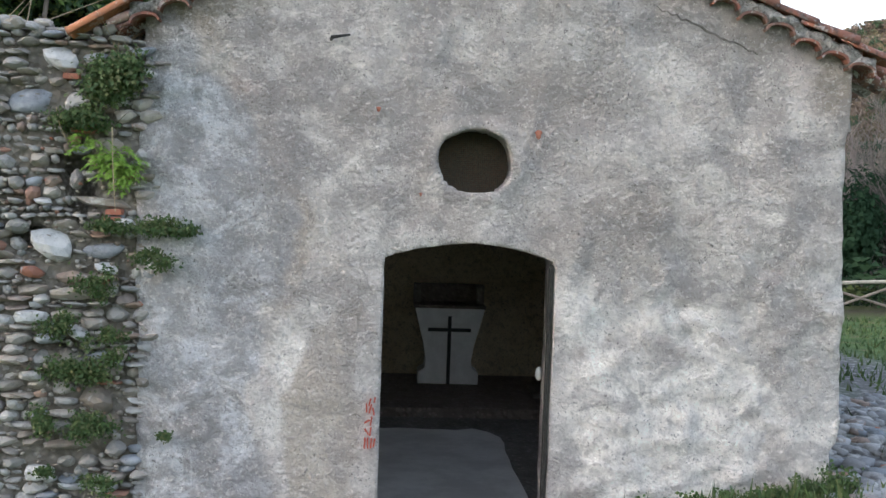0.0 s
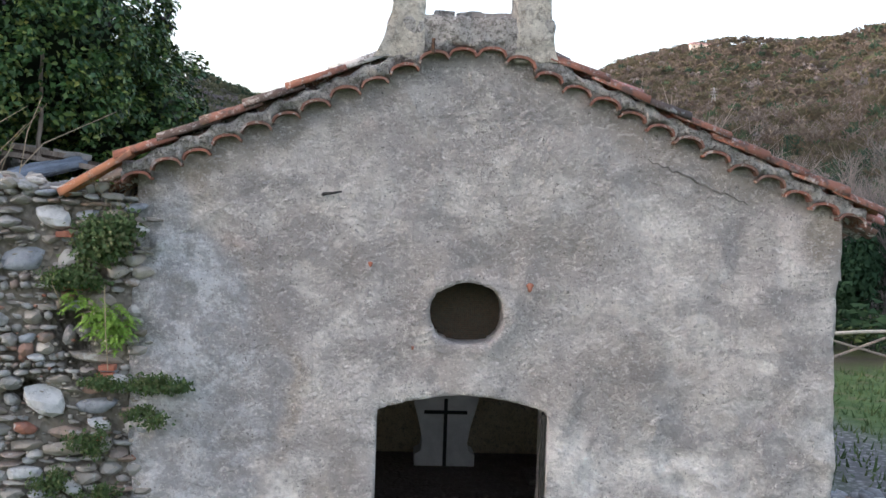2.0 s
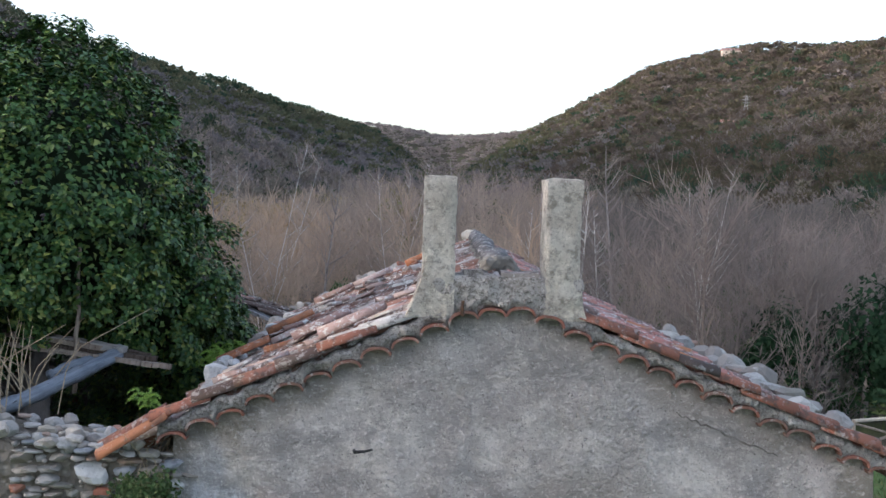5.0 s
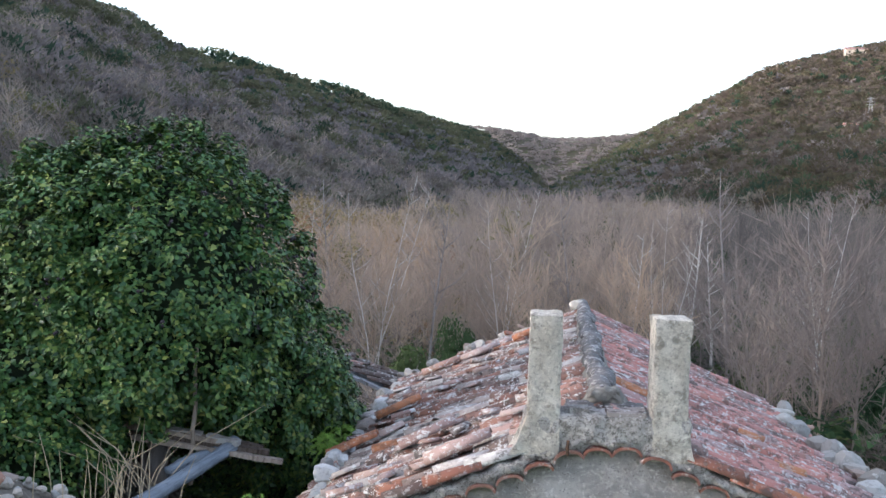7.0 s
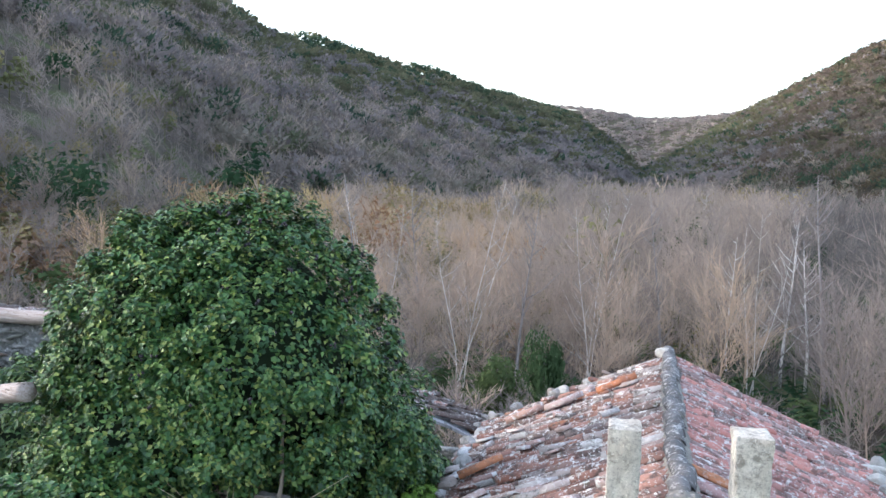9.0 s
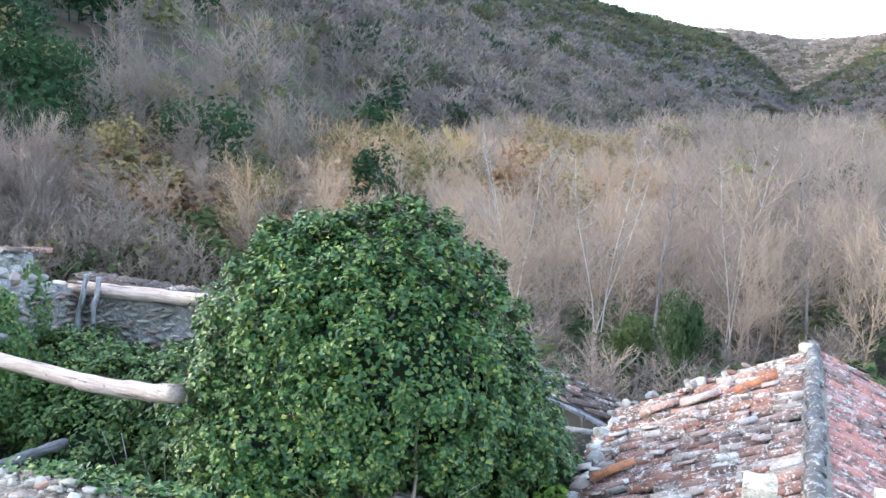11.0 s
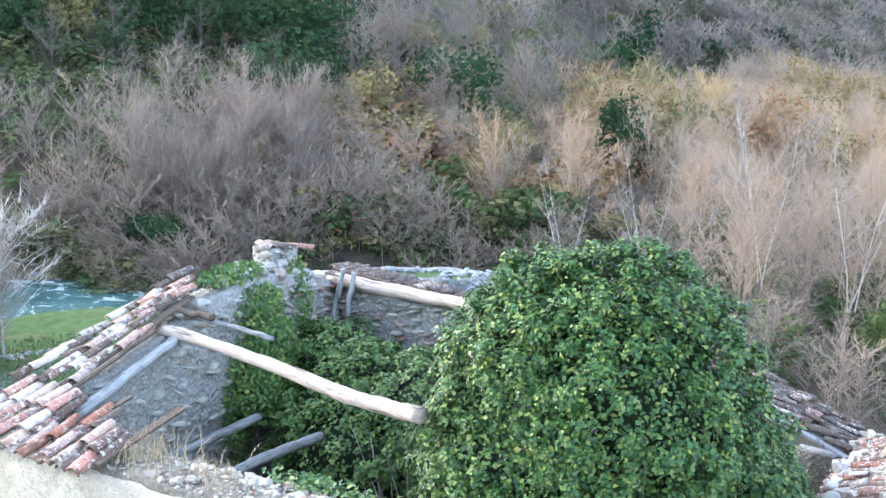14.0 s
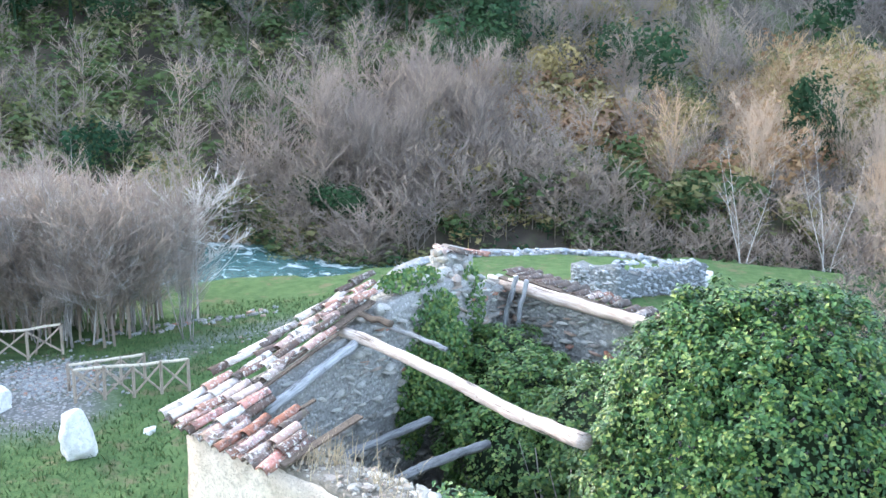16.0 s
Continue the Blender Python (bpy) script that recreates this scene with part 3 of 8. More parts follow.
def land(x, y):
    """Height of the ground."""
    x, y = np.asarray(x, float), np.asarray(y, float)
    r = np.hypot(x, y) + 1e-6
    az = np.degrees(np.arctan2(-x, y))
    near = np.interp(x, [-60, -32, -26, -20, -12, -3, 0.6, 3.5, 8, 14, 40], [-1.6, -1.7, -1.3, -1.0, -0.75, -0.45, -0.42, 0.08, -0.05, -0.1, -0.5])
    near = near - smooth01((y - 16) / 22) * np.interp(x, [-20, 0, 6, 14], [0.2, 0.9, 1.2, 0.3])
    near = near - smooth01((y - 24) / 14) * np.interp(x, [6, 14], [0.2, 1.0])
    near = near + 0.05 * lumps(x, y, 2.6, 3) * smooth01((r - 9) / 6) + 0.12 * lumps(x, y, 9, 4) * smooth01((r - 14) / 10)
    near = near + 1.15 * np.exp(-(((x + 16) / 9) ** 2 + ((y - 29) / 5) ** 2)) + 0.55 * np.exp(-(((x + 25) / 3) ** 2 + ((y - 27.5) / 5) ** 2)) + 0.5 * np.exp(-(((x + 21) / 5) ** 2 + ((y - 34) / 3) ** 2))
    # dug out below the chapel's floor
    under = smooth01((x + 1.75) / 0.5) * smooth01((3.4 - x) / 0.5) * smooth01((y - 7.5) / 0.5) * smooth01((15.0 - y) / 0.5)
    near = near * (1 - under) - 0.95 * under
    d = polyline_distance(x, y, RIVER)
    width = np.interp(x, [-38, -34, -31.3, -30, 10, 30], [4.4, 3.5, 1.7, 1.3, 1.5, 3.2]) + 0.4 * lumps(x, y, 14, 9)
    flat = near * smooth01(1.4 - r / 60) + (-1.1 + 0.35 * lumps(x, y, 26, 5)) * (1 - smooth01(1.4 - r / 60))
    bed = smooth01((d - width) / np.interp(x, [-34, -31], [2.6, 1.5]))
    z = flat * bed + (RIVER_Z - 0.9) * (1 - bed)
    foot, crest = np.interp(az, AZ2, FOOT), np.interp(az, AZ2, CREST)
    top = crest * np.tan(np.radians(np.interp(az, AZ, SKY)))
    u = (r - foot) / (crest - foot)
    rise = np.clip(u, 0, 1) ** 0.92
    hill = top * rise * (1 + 0.10 * lumps(x, y, 120, 6) * np.clip(u, 0, 1) * np.clip(1.15 - u, 0, 1) * 3)
    hill = hill + smooth01(u * 6) * (1.6 * lumps(x, y, 38, 8) + 3.0 * lumps(x, y, 90, 10) * smooth01(r / 300)) * np.clip(1.3 - u, 0, 1)
    hill = hill * (1 - 0.75 * smooth01((r - crest) / (crest * 0.55)))
    far = 1650 * math.tan(radians(3.7)) * smooth01((r - 1050) / 560) * (1 + 0.06 * lumps(x, y, 330, 12))
    return z + np.where(u > 0, np.maximum(hill, 0), 0) + far


def build_ground():
    radii = np.concatenate([[0.01], np.arange(2, 6, 0.8), np.arange(6, 18, 0.3), np.arange(18, 60, 0.7), np.geomspace(60, 2600, 110)])
    naz = 330
    az = np.radians(np.linspace(0, 360, naz, endpoint=False))
    R, A = np.meshgrid(radii, az, indexing="ij")
    X, Y = -R * np.sin(A), R * np.cos(A)
    Z = land(X, Y)
    v = np.stack([X, Y, Z], -1).reshape(-1, 3)
    i, j = np.meshgrid(np.arange(len(radii) - 1), np.arange(naz), indexing="ij")
    j2 = (j + 1) % naz
    f = np.stack([i * naz + j, i * naz + j2, (i + 1) * naz + j2, (i + 1) * naz + j], -1).reshape(-1, 4)[:, ::-1]
    s = Soup()
    s.add(v, f)
    me = s.mesh("ground", GROUND, True)
    x, y, r = v[:, 0], v[:, 1], np.hypot(v[:, 0], v[:, 1])
    d = polyline_distance(x, y, RIVER)
    side = y - np.interp(x, [p[0] for p in RIVER], [p[1] for p in RIVER])
    grass = smooth01((d - np.interp(x, [-37, -34, -31.3, -30], [5.4, 4.6, 2.4, 1.9])) / 0.8) * (side < 0) * smooth01((62 - r) / 14)
    grass *= 1 - smooth01((y - 20.5) / 3) * smooth01((x + 13.5) / 1.5)
    pad = np.exp(-(((x + 26.4) / 2.3) ** 2 + ((y - 12.7) / 1.5) ** 2) ** 2)
    pad = np.maximum(pad, np.exp(-(polyline_distance(x, y, [(-24, 11.5), (-31, 6), (-40, -2)]) / 1.6) ** 4))
    path = np.exp(-(polyline_distance(x, y, [(-1, 6.6), (3.6, 7.3), (5.6, 9.2), (6.6, 12), (6.2, 16)]) / 1.15) ** 4)
    track = 0.75 * np.exp(-(polyline_distance(x, y, [(-25.5, 14.5), (-25.5, 18), (-24.5, 22)]) / 0.6) ** 2)
    gravel = np.clip(pad + path + track, 0, 1)
    earth = 0.40 * np.exp(-((d - np.interp(x, [-34, -25], [5.6, 3.6])) / 0.8) ** 2) * (side > 0) * smooth01((70 - r) / 12)
    for key, val in (("grass", grass), ("gravel", gravel), ("earth", earth)):
        at = me.attributes.new(key, "FLOAT", "POINT")
        at.data.foreach_set("value", np.ascontiguousarray(val.astype(np.float32)))
    ob = part_mesh("ground", me, GROUND)
    tagged(ob, "grassy meadow with a gravel path, rising to wooded hills", "ground", kind="structure")


build_ground()


def build_water():
    bm = bmesh.new()
    prev = None
    pts = [Vector((p[0], p[1], 0)) for p in RIVER]
    fine = []
    for a, b in zip(pts, pts[1:]):
        k = max(2, int((b - a).length / 3))
        fine += [a.lerp(b, i / k) for i in range(k)]
    for i, p in enumerate(fine[1:-1], 1):
        d = (fine[i + 1] - fine[i - 1]).normalized()
        n = Vector((-d.y, d.x, 0))
        row = []
        for k in range(-6, 7):
            q = p + n * k * 1.0
            row.append(bm.verts.new((q.x, q.y, RIVER_Z + 0.10 * noise.noise(q * 0.45) + 0.05 * noise.noise(q * 1.3))))
        if prev:
            for k in range(12):
                bm.faces.new((prev[k], row[k], row[k + 1], prev[k + 1]))
        prev = row
    tagged(part("water", bm, WATER, smooth=True), "turquoise river running with white rapids", "river", kind="structure")


build_water()

# ---- chapel ----
FY = 7.42                                # plane of the facade
XL, XR, XRIDGE, ZRIDGE = -1.80, 3.46, 0.62, 4.60
YB = 15.1                                # back of the chapel
DOOR = (0.0, 1.28, 1.75, 1.865)          # left, right, springing, crown
OVAL = (0.65, 2.47, 0.28, 0.23)


def gable_z(x):
    return 3.455 + (x - XL) * (4.53 - 3.455) / (XRIDGE - XL) if x < XRIDGE else 4.53 - (x - XRIDGE) * (4.53 - 3.335) / (XR - XRIDGE)


def facade_inside(x, z):
    """Positive inside the masonry, negative outside it or within an opening (about metres)."""
    wob = 0.025 * noise.noise(Vector((x * 2.1, 0.0, z * 2.1))) + 0.016 * noise.noise(Vector((x * 7, 3.0, z * 7)))
    left = XL + 0.02 * math.sin(z * 2.2) + wob
    right = XR + (0.03 if 0.4 < z < 2.8 else 0.0) * math.sin(z * 1.7) + wob - max(0, 0.6 - z) * 0.05
    d = min(x - left, right - x, gable_z(x) - z)
    # door with a low segmental arch
    dl, dr, sp, cr = DOOR
    mid, half = (dl + dr) / 2, (dr - dl) / 2
    h = cr - sp
    R = (half * half + h * h) / (2 * h)
    arch = R - math.hypot(x - mid, z - (cr - R))
    inside_door = min(x - dl, dr - x, arch) + 0.35 * wob
    d = min(d, -inside_door)
    ox, oz, rx, rz = OVAL
    q = (abs((x - ox) / rx) ** 2.25 + abs((z - oz) / rz) ** 2.25) ** (1 / 2.25)
    d = min(d, (q - 1) * min(rx, rz) + 0.75 * wob)
    return d


def facade_relief(x, z):
    """How far the plaster stands out towards the viewer."""
    p = Vector((x, 0.0, z))
    h = 0.030 * noise.noise(p * 1.1) + 0.018 * noise.noise(p * 3.2) + 0.011 * noise.noise(p * 8.0) + 0.006 * noise.noise(p * 19.0)
    rough = smooth01((x - 1.3) / 0.3) * smooth01((2.2 - z) / 0.6) + smooth01((-0.9 - x) / 0.5)
    h += float(rough) * (0.026 * noise.noise(Vector((x * 5.0, 2.0, z * 8.0))) + 0.014 * noise.noise(p * 15.0))
    # thick collar round the oval, feathered edge beside the rubble
    ox, oz, rx, rz = OVAL
    q = math.hypot((x - ox) / rx, (z - oz) / rz)
    h += 0.02 * math.exp(-((q - 1.15) / 0.22) ** 2)
    h -= 0.06 * max(0.0, 1 - (x - XL) / 0.18)
    return h


def build_facade():
    step = 0.034
    x0, z0 = XL - 0.1, -0.8
    nx, nz = int((XR + 0.15 - x0) / step) + 1, int((4.6 - z0) / step) + 1
    val = [[facade_inside(x0 + i * step, z0 + k * step) for k in range(nz)] for i in range(nx)]
    bm = bmesh.new()
    grid = {}

    def vert(i, k):
        if (i, k) in grid:
            return grid[(i, k)]
        x, z = x0 + i * step, z0 + k * step
        d = val[i][k]
        if d < 0:
            # slide the vertex onto the edge along the gradient
            for _ in range(3):
                e = 0.004
                gx = (facade_inside(x + e, z) - facade_inside(x - e, z)) / (2 * e)
                gz = (facade_inside(x, z + e) - facade_inside(x, z - e)) / (2 * e)
                g = gx * gx + gz * gz + 1e-6
                d = facade_inside(x, z)
                x, z = x - max(-0.05, min(0.05, d * gx / g)), z - max(-0.05, min(0.05, d * gz / g))
        grid[(i, k)] = bm.verts.new((x, FY - facade_relief(x, z), z))
        return grid[(i, k)]
    for i in range(nx - 1):
        for k in range(nz - 1):
            if sum(val[a][b] > 0 for a, b in ((i, k), (i + 1, k), (i + 1, k + 1), (i, k + 1))) >= 2:
                bm.faces.new((vert(i, k), vert(i + 1, k), vert(i + 1, k + 1), vert(i, k + 1)))
    ext = bmesh.ops.extrude_face_region(bm, geom=list(bm.faces), use_keep_orig=True)
    for v in (e for e in ext["geom"] if isinstance(e, bmesh.types.BMVert)):
        v.co.y = FY + 0.50
    bmesh.ops.recalc_face_normals(bm, faces=bm.faces)
    me = bpy.data.meshes.new("wall_front")
    bm.to_mesh(me)
    bm.free()
    n = len(me.vertices)
    co = np.empty(n * 3)
    me.vertices.foreach_get("co", co)
    co = co.reshape(-1, 3)
    x, z = co[:, 0], co[:, 2]
    wob = np.array([noise.noise(Vector((a * 1.8, 5.0, b * 1.8))) + 0.5 * noise.noise(Vector((a * 5, 2.0, b * 5))) for a, b in zip(x, z)])
    edge = 0.12 * wob
    bound = np.interp(z, [0, 0.5, 1.0, 1.5, 2.0, 2.5, 2.9, 3.3, 4.0], [-0.80, -0.88, -0.70, -0.72, -0.62, -0.80, -1.05, -1.35, -1.7]) + 0.22 * wob
    skim = smooth01((bound - x) / 0.12)
    seam = np.exp(-((x - bound) / 0.07) ** 2) * smooth01((z - 0.9) / 0.4) * np.clip(0.6 + wob, 0, 1)
    repair = smooth01((x - (-0.70 + edge)) / 0.05) * smooth01((-0.12 - x + edge) / 0.06) * smooth01((1.25 - z + (x + 0.4) * 0.9 + edge * 2) / 0.1)
    lump = np.array([noise.noise(Vector((a * 2.6, 7.0, b * 4.2))) + 0.6 * noise.noise(Vector((a * 6.5, 7.0, b * 10.0))) for a, b in zip(x, z)])
    bright = smooth01((0.60 * (1.75 - z) + 0.10 + lump * 0.75) / 0.35) * smooth01((x - 1.25) / 0.1)
    bright = np.maximum(bright, 0.8 * smooth01((lump + 0.25) / 0.3) * smooth01((x - 1.27) / 0.06) * smooth01((1.62 - x) / 0.2) * smooth01((1.85 - z) / 0.25))
    bright = np.maximum(bright, 0.95 * smooth01((lump + 0.35) / 0.4) * smooth01((1.75 - z) / 0.7) * (x < 0.0) * smooth01((x - bound) / 0.1) * (1 - repair))
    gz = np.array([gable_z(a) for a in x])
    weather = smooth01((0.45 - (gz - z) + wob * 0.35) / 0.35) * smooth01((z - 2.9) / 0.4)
    weather = np.maximum(weather, 0.7 * smooth01((0.40 - np.hypot((x - 0.85) / 1.25, (z - 2.95) / 0.42) * 0.40 + wob * 0.18) / 0.3))
    weather = np.maximum(weather, 0.6 * smooth01((0.36 - np.hypot((x - 1.75) / 0.9, (z - 2.0) / 0.55) * 0.36 + lump * 0.16) / 0.25))
    weather = np.maximum(weather, smooth01((0.34 - np.hypot((x - 3.32) / 1.0, (z - 3.12) / 0.8) + wob * 0.16) / 0.18))
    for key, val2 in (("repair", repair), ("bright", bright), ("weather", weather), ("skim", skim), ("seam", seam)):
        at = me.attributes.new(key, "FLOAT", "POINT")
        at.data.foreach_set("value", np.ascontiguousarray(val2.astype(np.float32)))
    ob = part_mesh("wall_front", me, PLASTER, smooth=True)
    tagged(ob, "weathered grey lime-plastered gable wall of a small chapel", "wall", kind="structure")
    return ob


facade = build_facade()


def slab_wall(name, x0, x1, y0, y1, z0, z1, material, label, step=0.3, amp=0.03):
    ob = part(name, rough_box(x0, x1, y0, y1, z0, z1, step, amp, 1.7, x0 + y0), material, smooth=True)
    return tagged(ob, label, "wall", kind="structure")


# east wall in four pieces round an unseen gap, added to light the altar
for nm, ya, yb, za, zb in (("wall_east", FY + 0.48, 10.2, -0.8, 3.16), ("wall_east_2", 11.7, YB, -0.8, 3.16), ("wall_east_3", 10.2, 11.7, -0.8, 0.7), ("wall_east_4", 10.2, 11.7, 2.3, 3.16)):
    slab_wall(nm, XR - 0.48, XR - 0.02, ya, yb, za, zb, INNER, "plastered side wall of the chapel with an added unseen light gap")
slab_wall("wall_west", XL + 0.02, XL + 0.48, FY + 0.48, YB, -0.8, 3.24, INNER, "plastered side wall of the chapel")


def gable_back():
    bm = bmesh.new()
    pts = [(XL + 0.03, -0.8), (XR - 0.03, -0.8), (XR - 0.03, 3.14), (XRIDGE + 0.2, 4.42), (XL + 0.03, 3.22)]
    a = [bm.verts.new((x, YB - 0.45, z)) for x, z in pts]
    b = [bm.verts.new((x, YB, z)) for x, z in pts]
    bm.faces.new(a)
    bm.faces.new(b[::-1])
    for k in range(5):
        bm.faces.new((a[k], b[k], b[(k + 1) % 5], a[(k + 1) % 5]))
    bmesh.ops.recalc_face_normals(bm, faces=bm.faces)
    tagged(part("wall_back", bm, INNER), "ochre plastered end wall behind the altar", "wall", kind="structure")


gable_back()

FLOOR_Z = -0.50
bm = rough_box(XL + 0.4, XR - 0.4, FY - 0.05, YB - 0.4, FLOOR_Z - 0.2, FLOOR_Z, 0.3, 0.006, 2.0, 4.0)
tagged(part("floor", bm, FLOOR_OLD), "dark worn stone floor inside the chapel", "floor", kind="structure")
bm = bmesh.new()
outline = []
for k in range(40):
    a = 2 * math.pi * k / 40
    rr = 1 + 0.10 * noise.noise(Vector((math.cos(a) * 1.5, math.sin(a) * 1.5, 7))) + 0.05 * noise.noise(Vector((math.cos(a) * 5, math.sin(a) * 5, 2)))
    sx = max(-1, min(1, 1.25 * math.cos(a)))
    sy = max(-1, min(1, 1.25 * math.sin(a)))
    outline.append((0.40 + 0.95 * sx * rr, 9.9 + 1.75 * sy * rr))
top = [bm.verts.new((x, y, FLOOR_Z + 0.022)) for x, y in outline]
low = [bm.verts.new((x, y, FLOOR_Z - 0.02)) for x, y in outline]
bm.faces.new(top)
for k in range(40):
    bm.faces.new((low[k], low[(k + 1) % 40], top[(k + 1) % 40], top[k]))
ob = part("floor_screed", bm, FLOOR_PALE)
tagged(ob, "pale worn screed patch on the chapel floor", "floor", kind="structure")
bm = rough_box(XL + 0.45, XR - 0.45, 12.25, YB - 0.42, FLOOR_Z, -0.385, 0.3, 0.006, 2.0, 9.0)
tagged(part("platform", bm, PLATFORM), "low dark stone step carrying the altar", "altar step", kind="structure")
bm = rough_box(2.0, 2.9, 13.0, 13.7, -0.385, -0.32, 0.2, 0.006, 2.0, 12.0)
tagged(part("stone_slab", bm, MORTAR), "flat pale stone slab on the altar step", "slab")


def build_altar():
    altar = empty("altar", 0.93, 13.9, -0.385, "white altar with curved sides and a black cross", "altar")
    prof = [(0.42, 0.0), (0.42, 0.16), (0.33, 0.22), (0.315, 0.34), (0.35, 0.55), (0.42, 0.80), (0.485, 1.06)]
    bm = bmesh.new()
    front = [bm.verts.new((s * x, -0.02, z)) for s, seq in ((-1, prof), (1, prof[::-1])) for x, z in seq]
    back = [bm.verts.new((v.co.x, 0.40, v.co.z)) for v in front]
    bm.faces.new(front)
    bm.faces.new(back[::-1])
    n = len(front)
    for k in range(n):
        bm.faces.new((front[k], back[k], back[(k + 1) % n], front[(k + 1) % n]))
    bmesh.ops.recalc_face_normals(bm, faces=bm.faces)
    part("front_panel", bm, WHITE_PAINT, altar, "white painted panel with waisted sides")
    bm = bmesh.new()
    box(bm, -0.025, 0.025, -0.036, -0.023, 0.0, 0.95)
    bar = part("cross", bm, BLACK_PAINT, altar, "slim black cross")
    bm = bmesh.new()
    box(bm, -0.30, 0.30, -0.034, -0.0235, 0.735, 0.785)
    part("cross_arm", bm, BLACK_PAINT, bar)
    bm = rough_box(-0.50, 0.50, -0.05, 0.62, 1.06, 1.10, 0.25, 0.004, 3, 2)
    part("table_top", bm, PLATFORM, altar, "dark stone altar top")
    for sx in (-0.45, 0.45):
        bm = rough_box(sx - 0.05, sx + 0.05, 0.30, 0.58, 1.102, 1.36, 0.1, 0.005, 4, sx)
        part("pedestal", bm, MORTAR, altar, "small grey pedestal block")
    bm = rough_box(-0.40, 0.40, 0.50, 0.62, 1.102, 1.36, 0.2, 0.005, 4, 3)
    part("back_ledge", bm, PLATFORM, altar)


build_altar()


def build_door():
    door = empty("iron_door", 1.255, FY + 0.06, FLOOR_Z, "dark iron door standing open against the jamb", "door")
    # leaf swung inwards, seen almost on edge
    m = Matrix.Rotation(radians(-8), 4, "Z")
    bm = bmesh.new()
    box(bm, -0.012, 0.012, 0.0, 1.1, 0.05, 2.22, m)
    leaf = part("leaf", bm, IRON, door)
    bm = bmesh.new()
    for y in (0.03, 1.06):
        box(bm, -0.024, -0.013, y - 0.02, y + 0.02, 0.05, 2.20, m)
    part("rail", bm, IRON, leaf)
    bm = bmesh.new()
    bmesh.ops.create_uvsphere(bm, u_segments=12, v_segments=8, radius=0.055)
    for v in bm.verts:
        v.co = m @ (Vector((v.co.x * 0.5, v.co.y, v.co.z)) + Vector((-0.06, 0.42, 1.33)))
    part("handle", bm, KNOB, leaf, "pale round door knob", True)
    bm = bmesh.new()
    box(bm, -0.012, 0.012, -0.02, 0.02, 0.02, 2.20)
    part("hinge_post", bm, IRON, door, "dark iron hinge post")


build_door()

bm = bmesh.new()
ring = [bm.verts.new((OVAL[0] + 0.36 * math.cos(a), FY + 0.30, OVAL[1] + 0.30 * math.sin(a))) for a in (2 * math.pi * k / 32 for k in range(32))]
ring2 = [bm.verts.new((v.co.x, FY + 0.325, v.co.z)) for v in ring]
bm.faces.new(ring)
bm.faces.new(ring2[::-1])
for k in range(32):
    bm.faces.new((ring[k], ring2[k], ring2[(k + 1) % 32], ring[(k + 1) % 32]))
bmesh.ops.recalc_face_normals(bm, faces=bm.faces)
win = tagged(part("window_1", bm, OVAL_PANE), "olive woven mesh screen closing the oval window", "window", kind="structure")
bm = bmesh.new()
for k in range(-18, 19):
    t = k * 0.015
    hz = 0.24 * math.sqrt(max(0.0, 1 - (t / 0.29) ** 2))
    if hz > 0.03:
        box(bm, OVAL[0] + t - 0.0015, OVAL[0] + t + 0.0015, FY + 0.293, FY + 0.299, OVAL[1] - hz, OVAL[1] + hz)
    hx = 0.29 * math.sqrt(max(0.0, 1 - (t / 0.25) ** 2)) if abs(t) < 0.25 else 0
    if hx > 0.03:
        box(bm, OVAL[0] - hx, OVAL[0] + hx, FY + 0.286, FY + 0.2915, OVAL[1] + t - 0.0015, OVAL[1] + t + 0.0015)
part("wire_mesh", bm, RUST, win)

# ---- chapel roof ----
LEFT_EAVE, RIGHT_EAVE = (-1.98, 3.30), (3.72, 3.17)


def ridge_x(y):
    return XRIDGE + (y - FY) * 0.03


def deck():
    bm = bmesh.new()
    rows = []
    for y in (FY + 0.30, 9.9, 12.4, YB + 0.12):
        rx = ridge_x(y)
        sag = -0.03 if 9 < y < 13 else 0.0
        rows.append([bm.verts.new(p) for p in ((LEFT_EAVE[0] + 0.18, y, LEFT_EAVE[1] + 0.09 + sag), (rx, y, ZRIDGE - 0.02 + sag), (RIGHT_EAVE[0] - 0.20, y, RIGHT_EAVE[1] + 0.09 + sag),
                                               (RIGHT_EAVE[0] - 0.20, y, RIGHT_EAVE[1] + 0.01 + sag), (rx, y, ZRIDGE - 0.12 + sag), (LEFT_EAVE[0] + 0.18, y, LEFT_EAVE[1] + 0.01 + sag))])
    for a, b in zip(rows, rows[1:]):
        for k in range(6):
            bm.faces.new((a[k], a[(k + 1) % 6], b[(k + 1) % 6], b[k]))
    bm.faces.new(rows[0])
    bm.faces.new(rows[-1][::-1])
    bmesh.ops.recalc_face_normals(bm, faces=bm.faces)
    return tagged(part("roof", bm, BROWN_WOOD), "old chapel roof of weathered barrel tiles", "roof", kind="structure")


roof = deck()


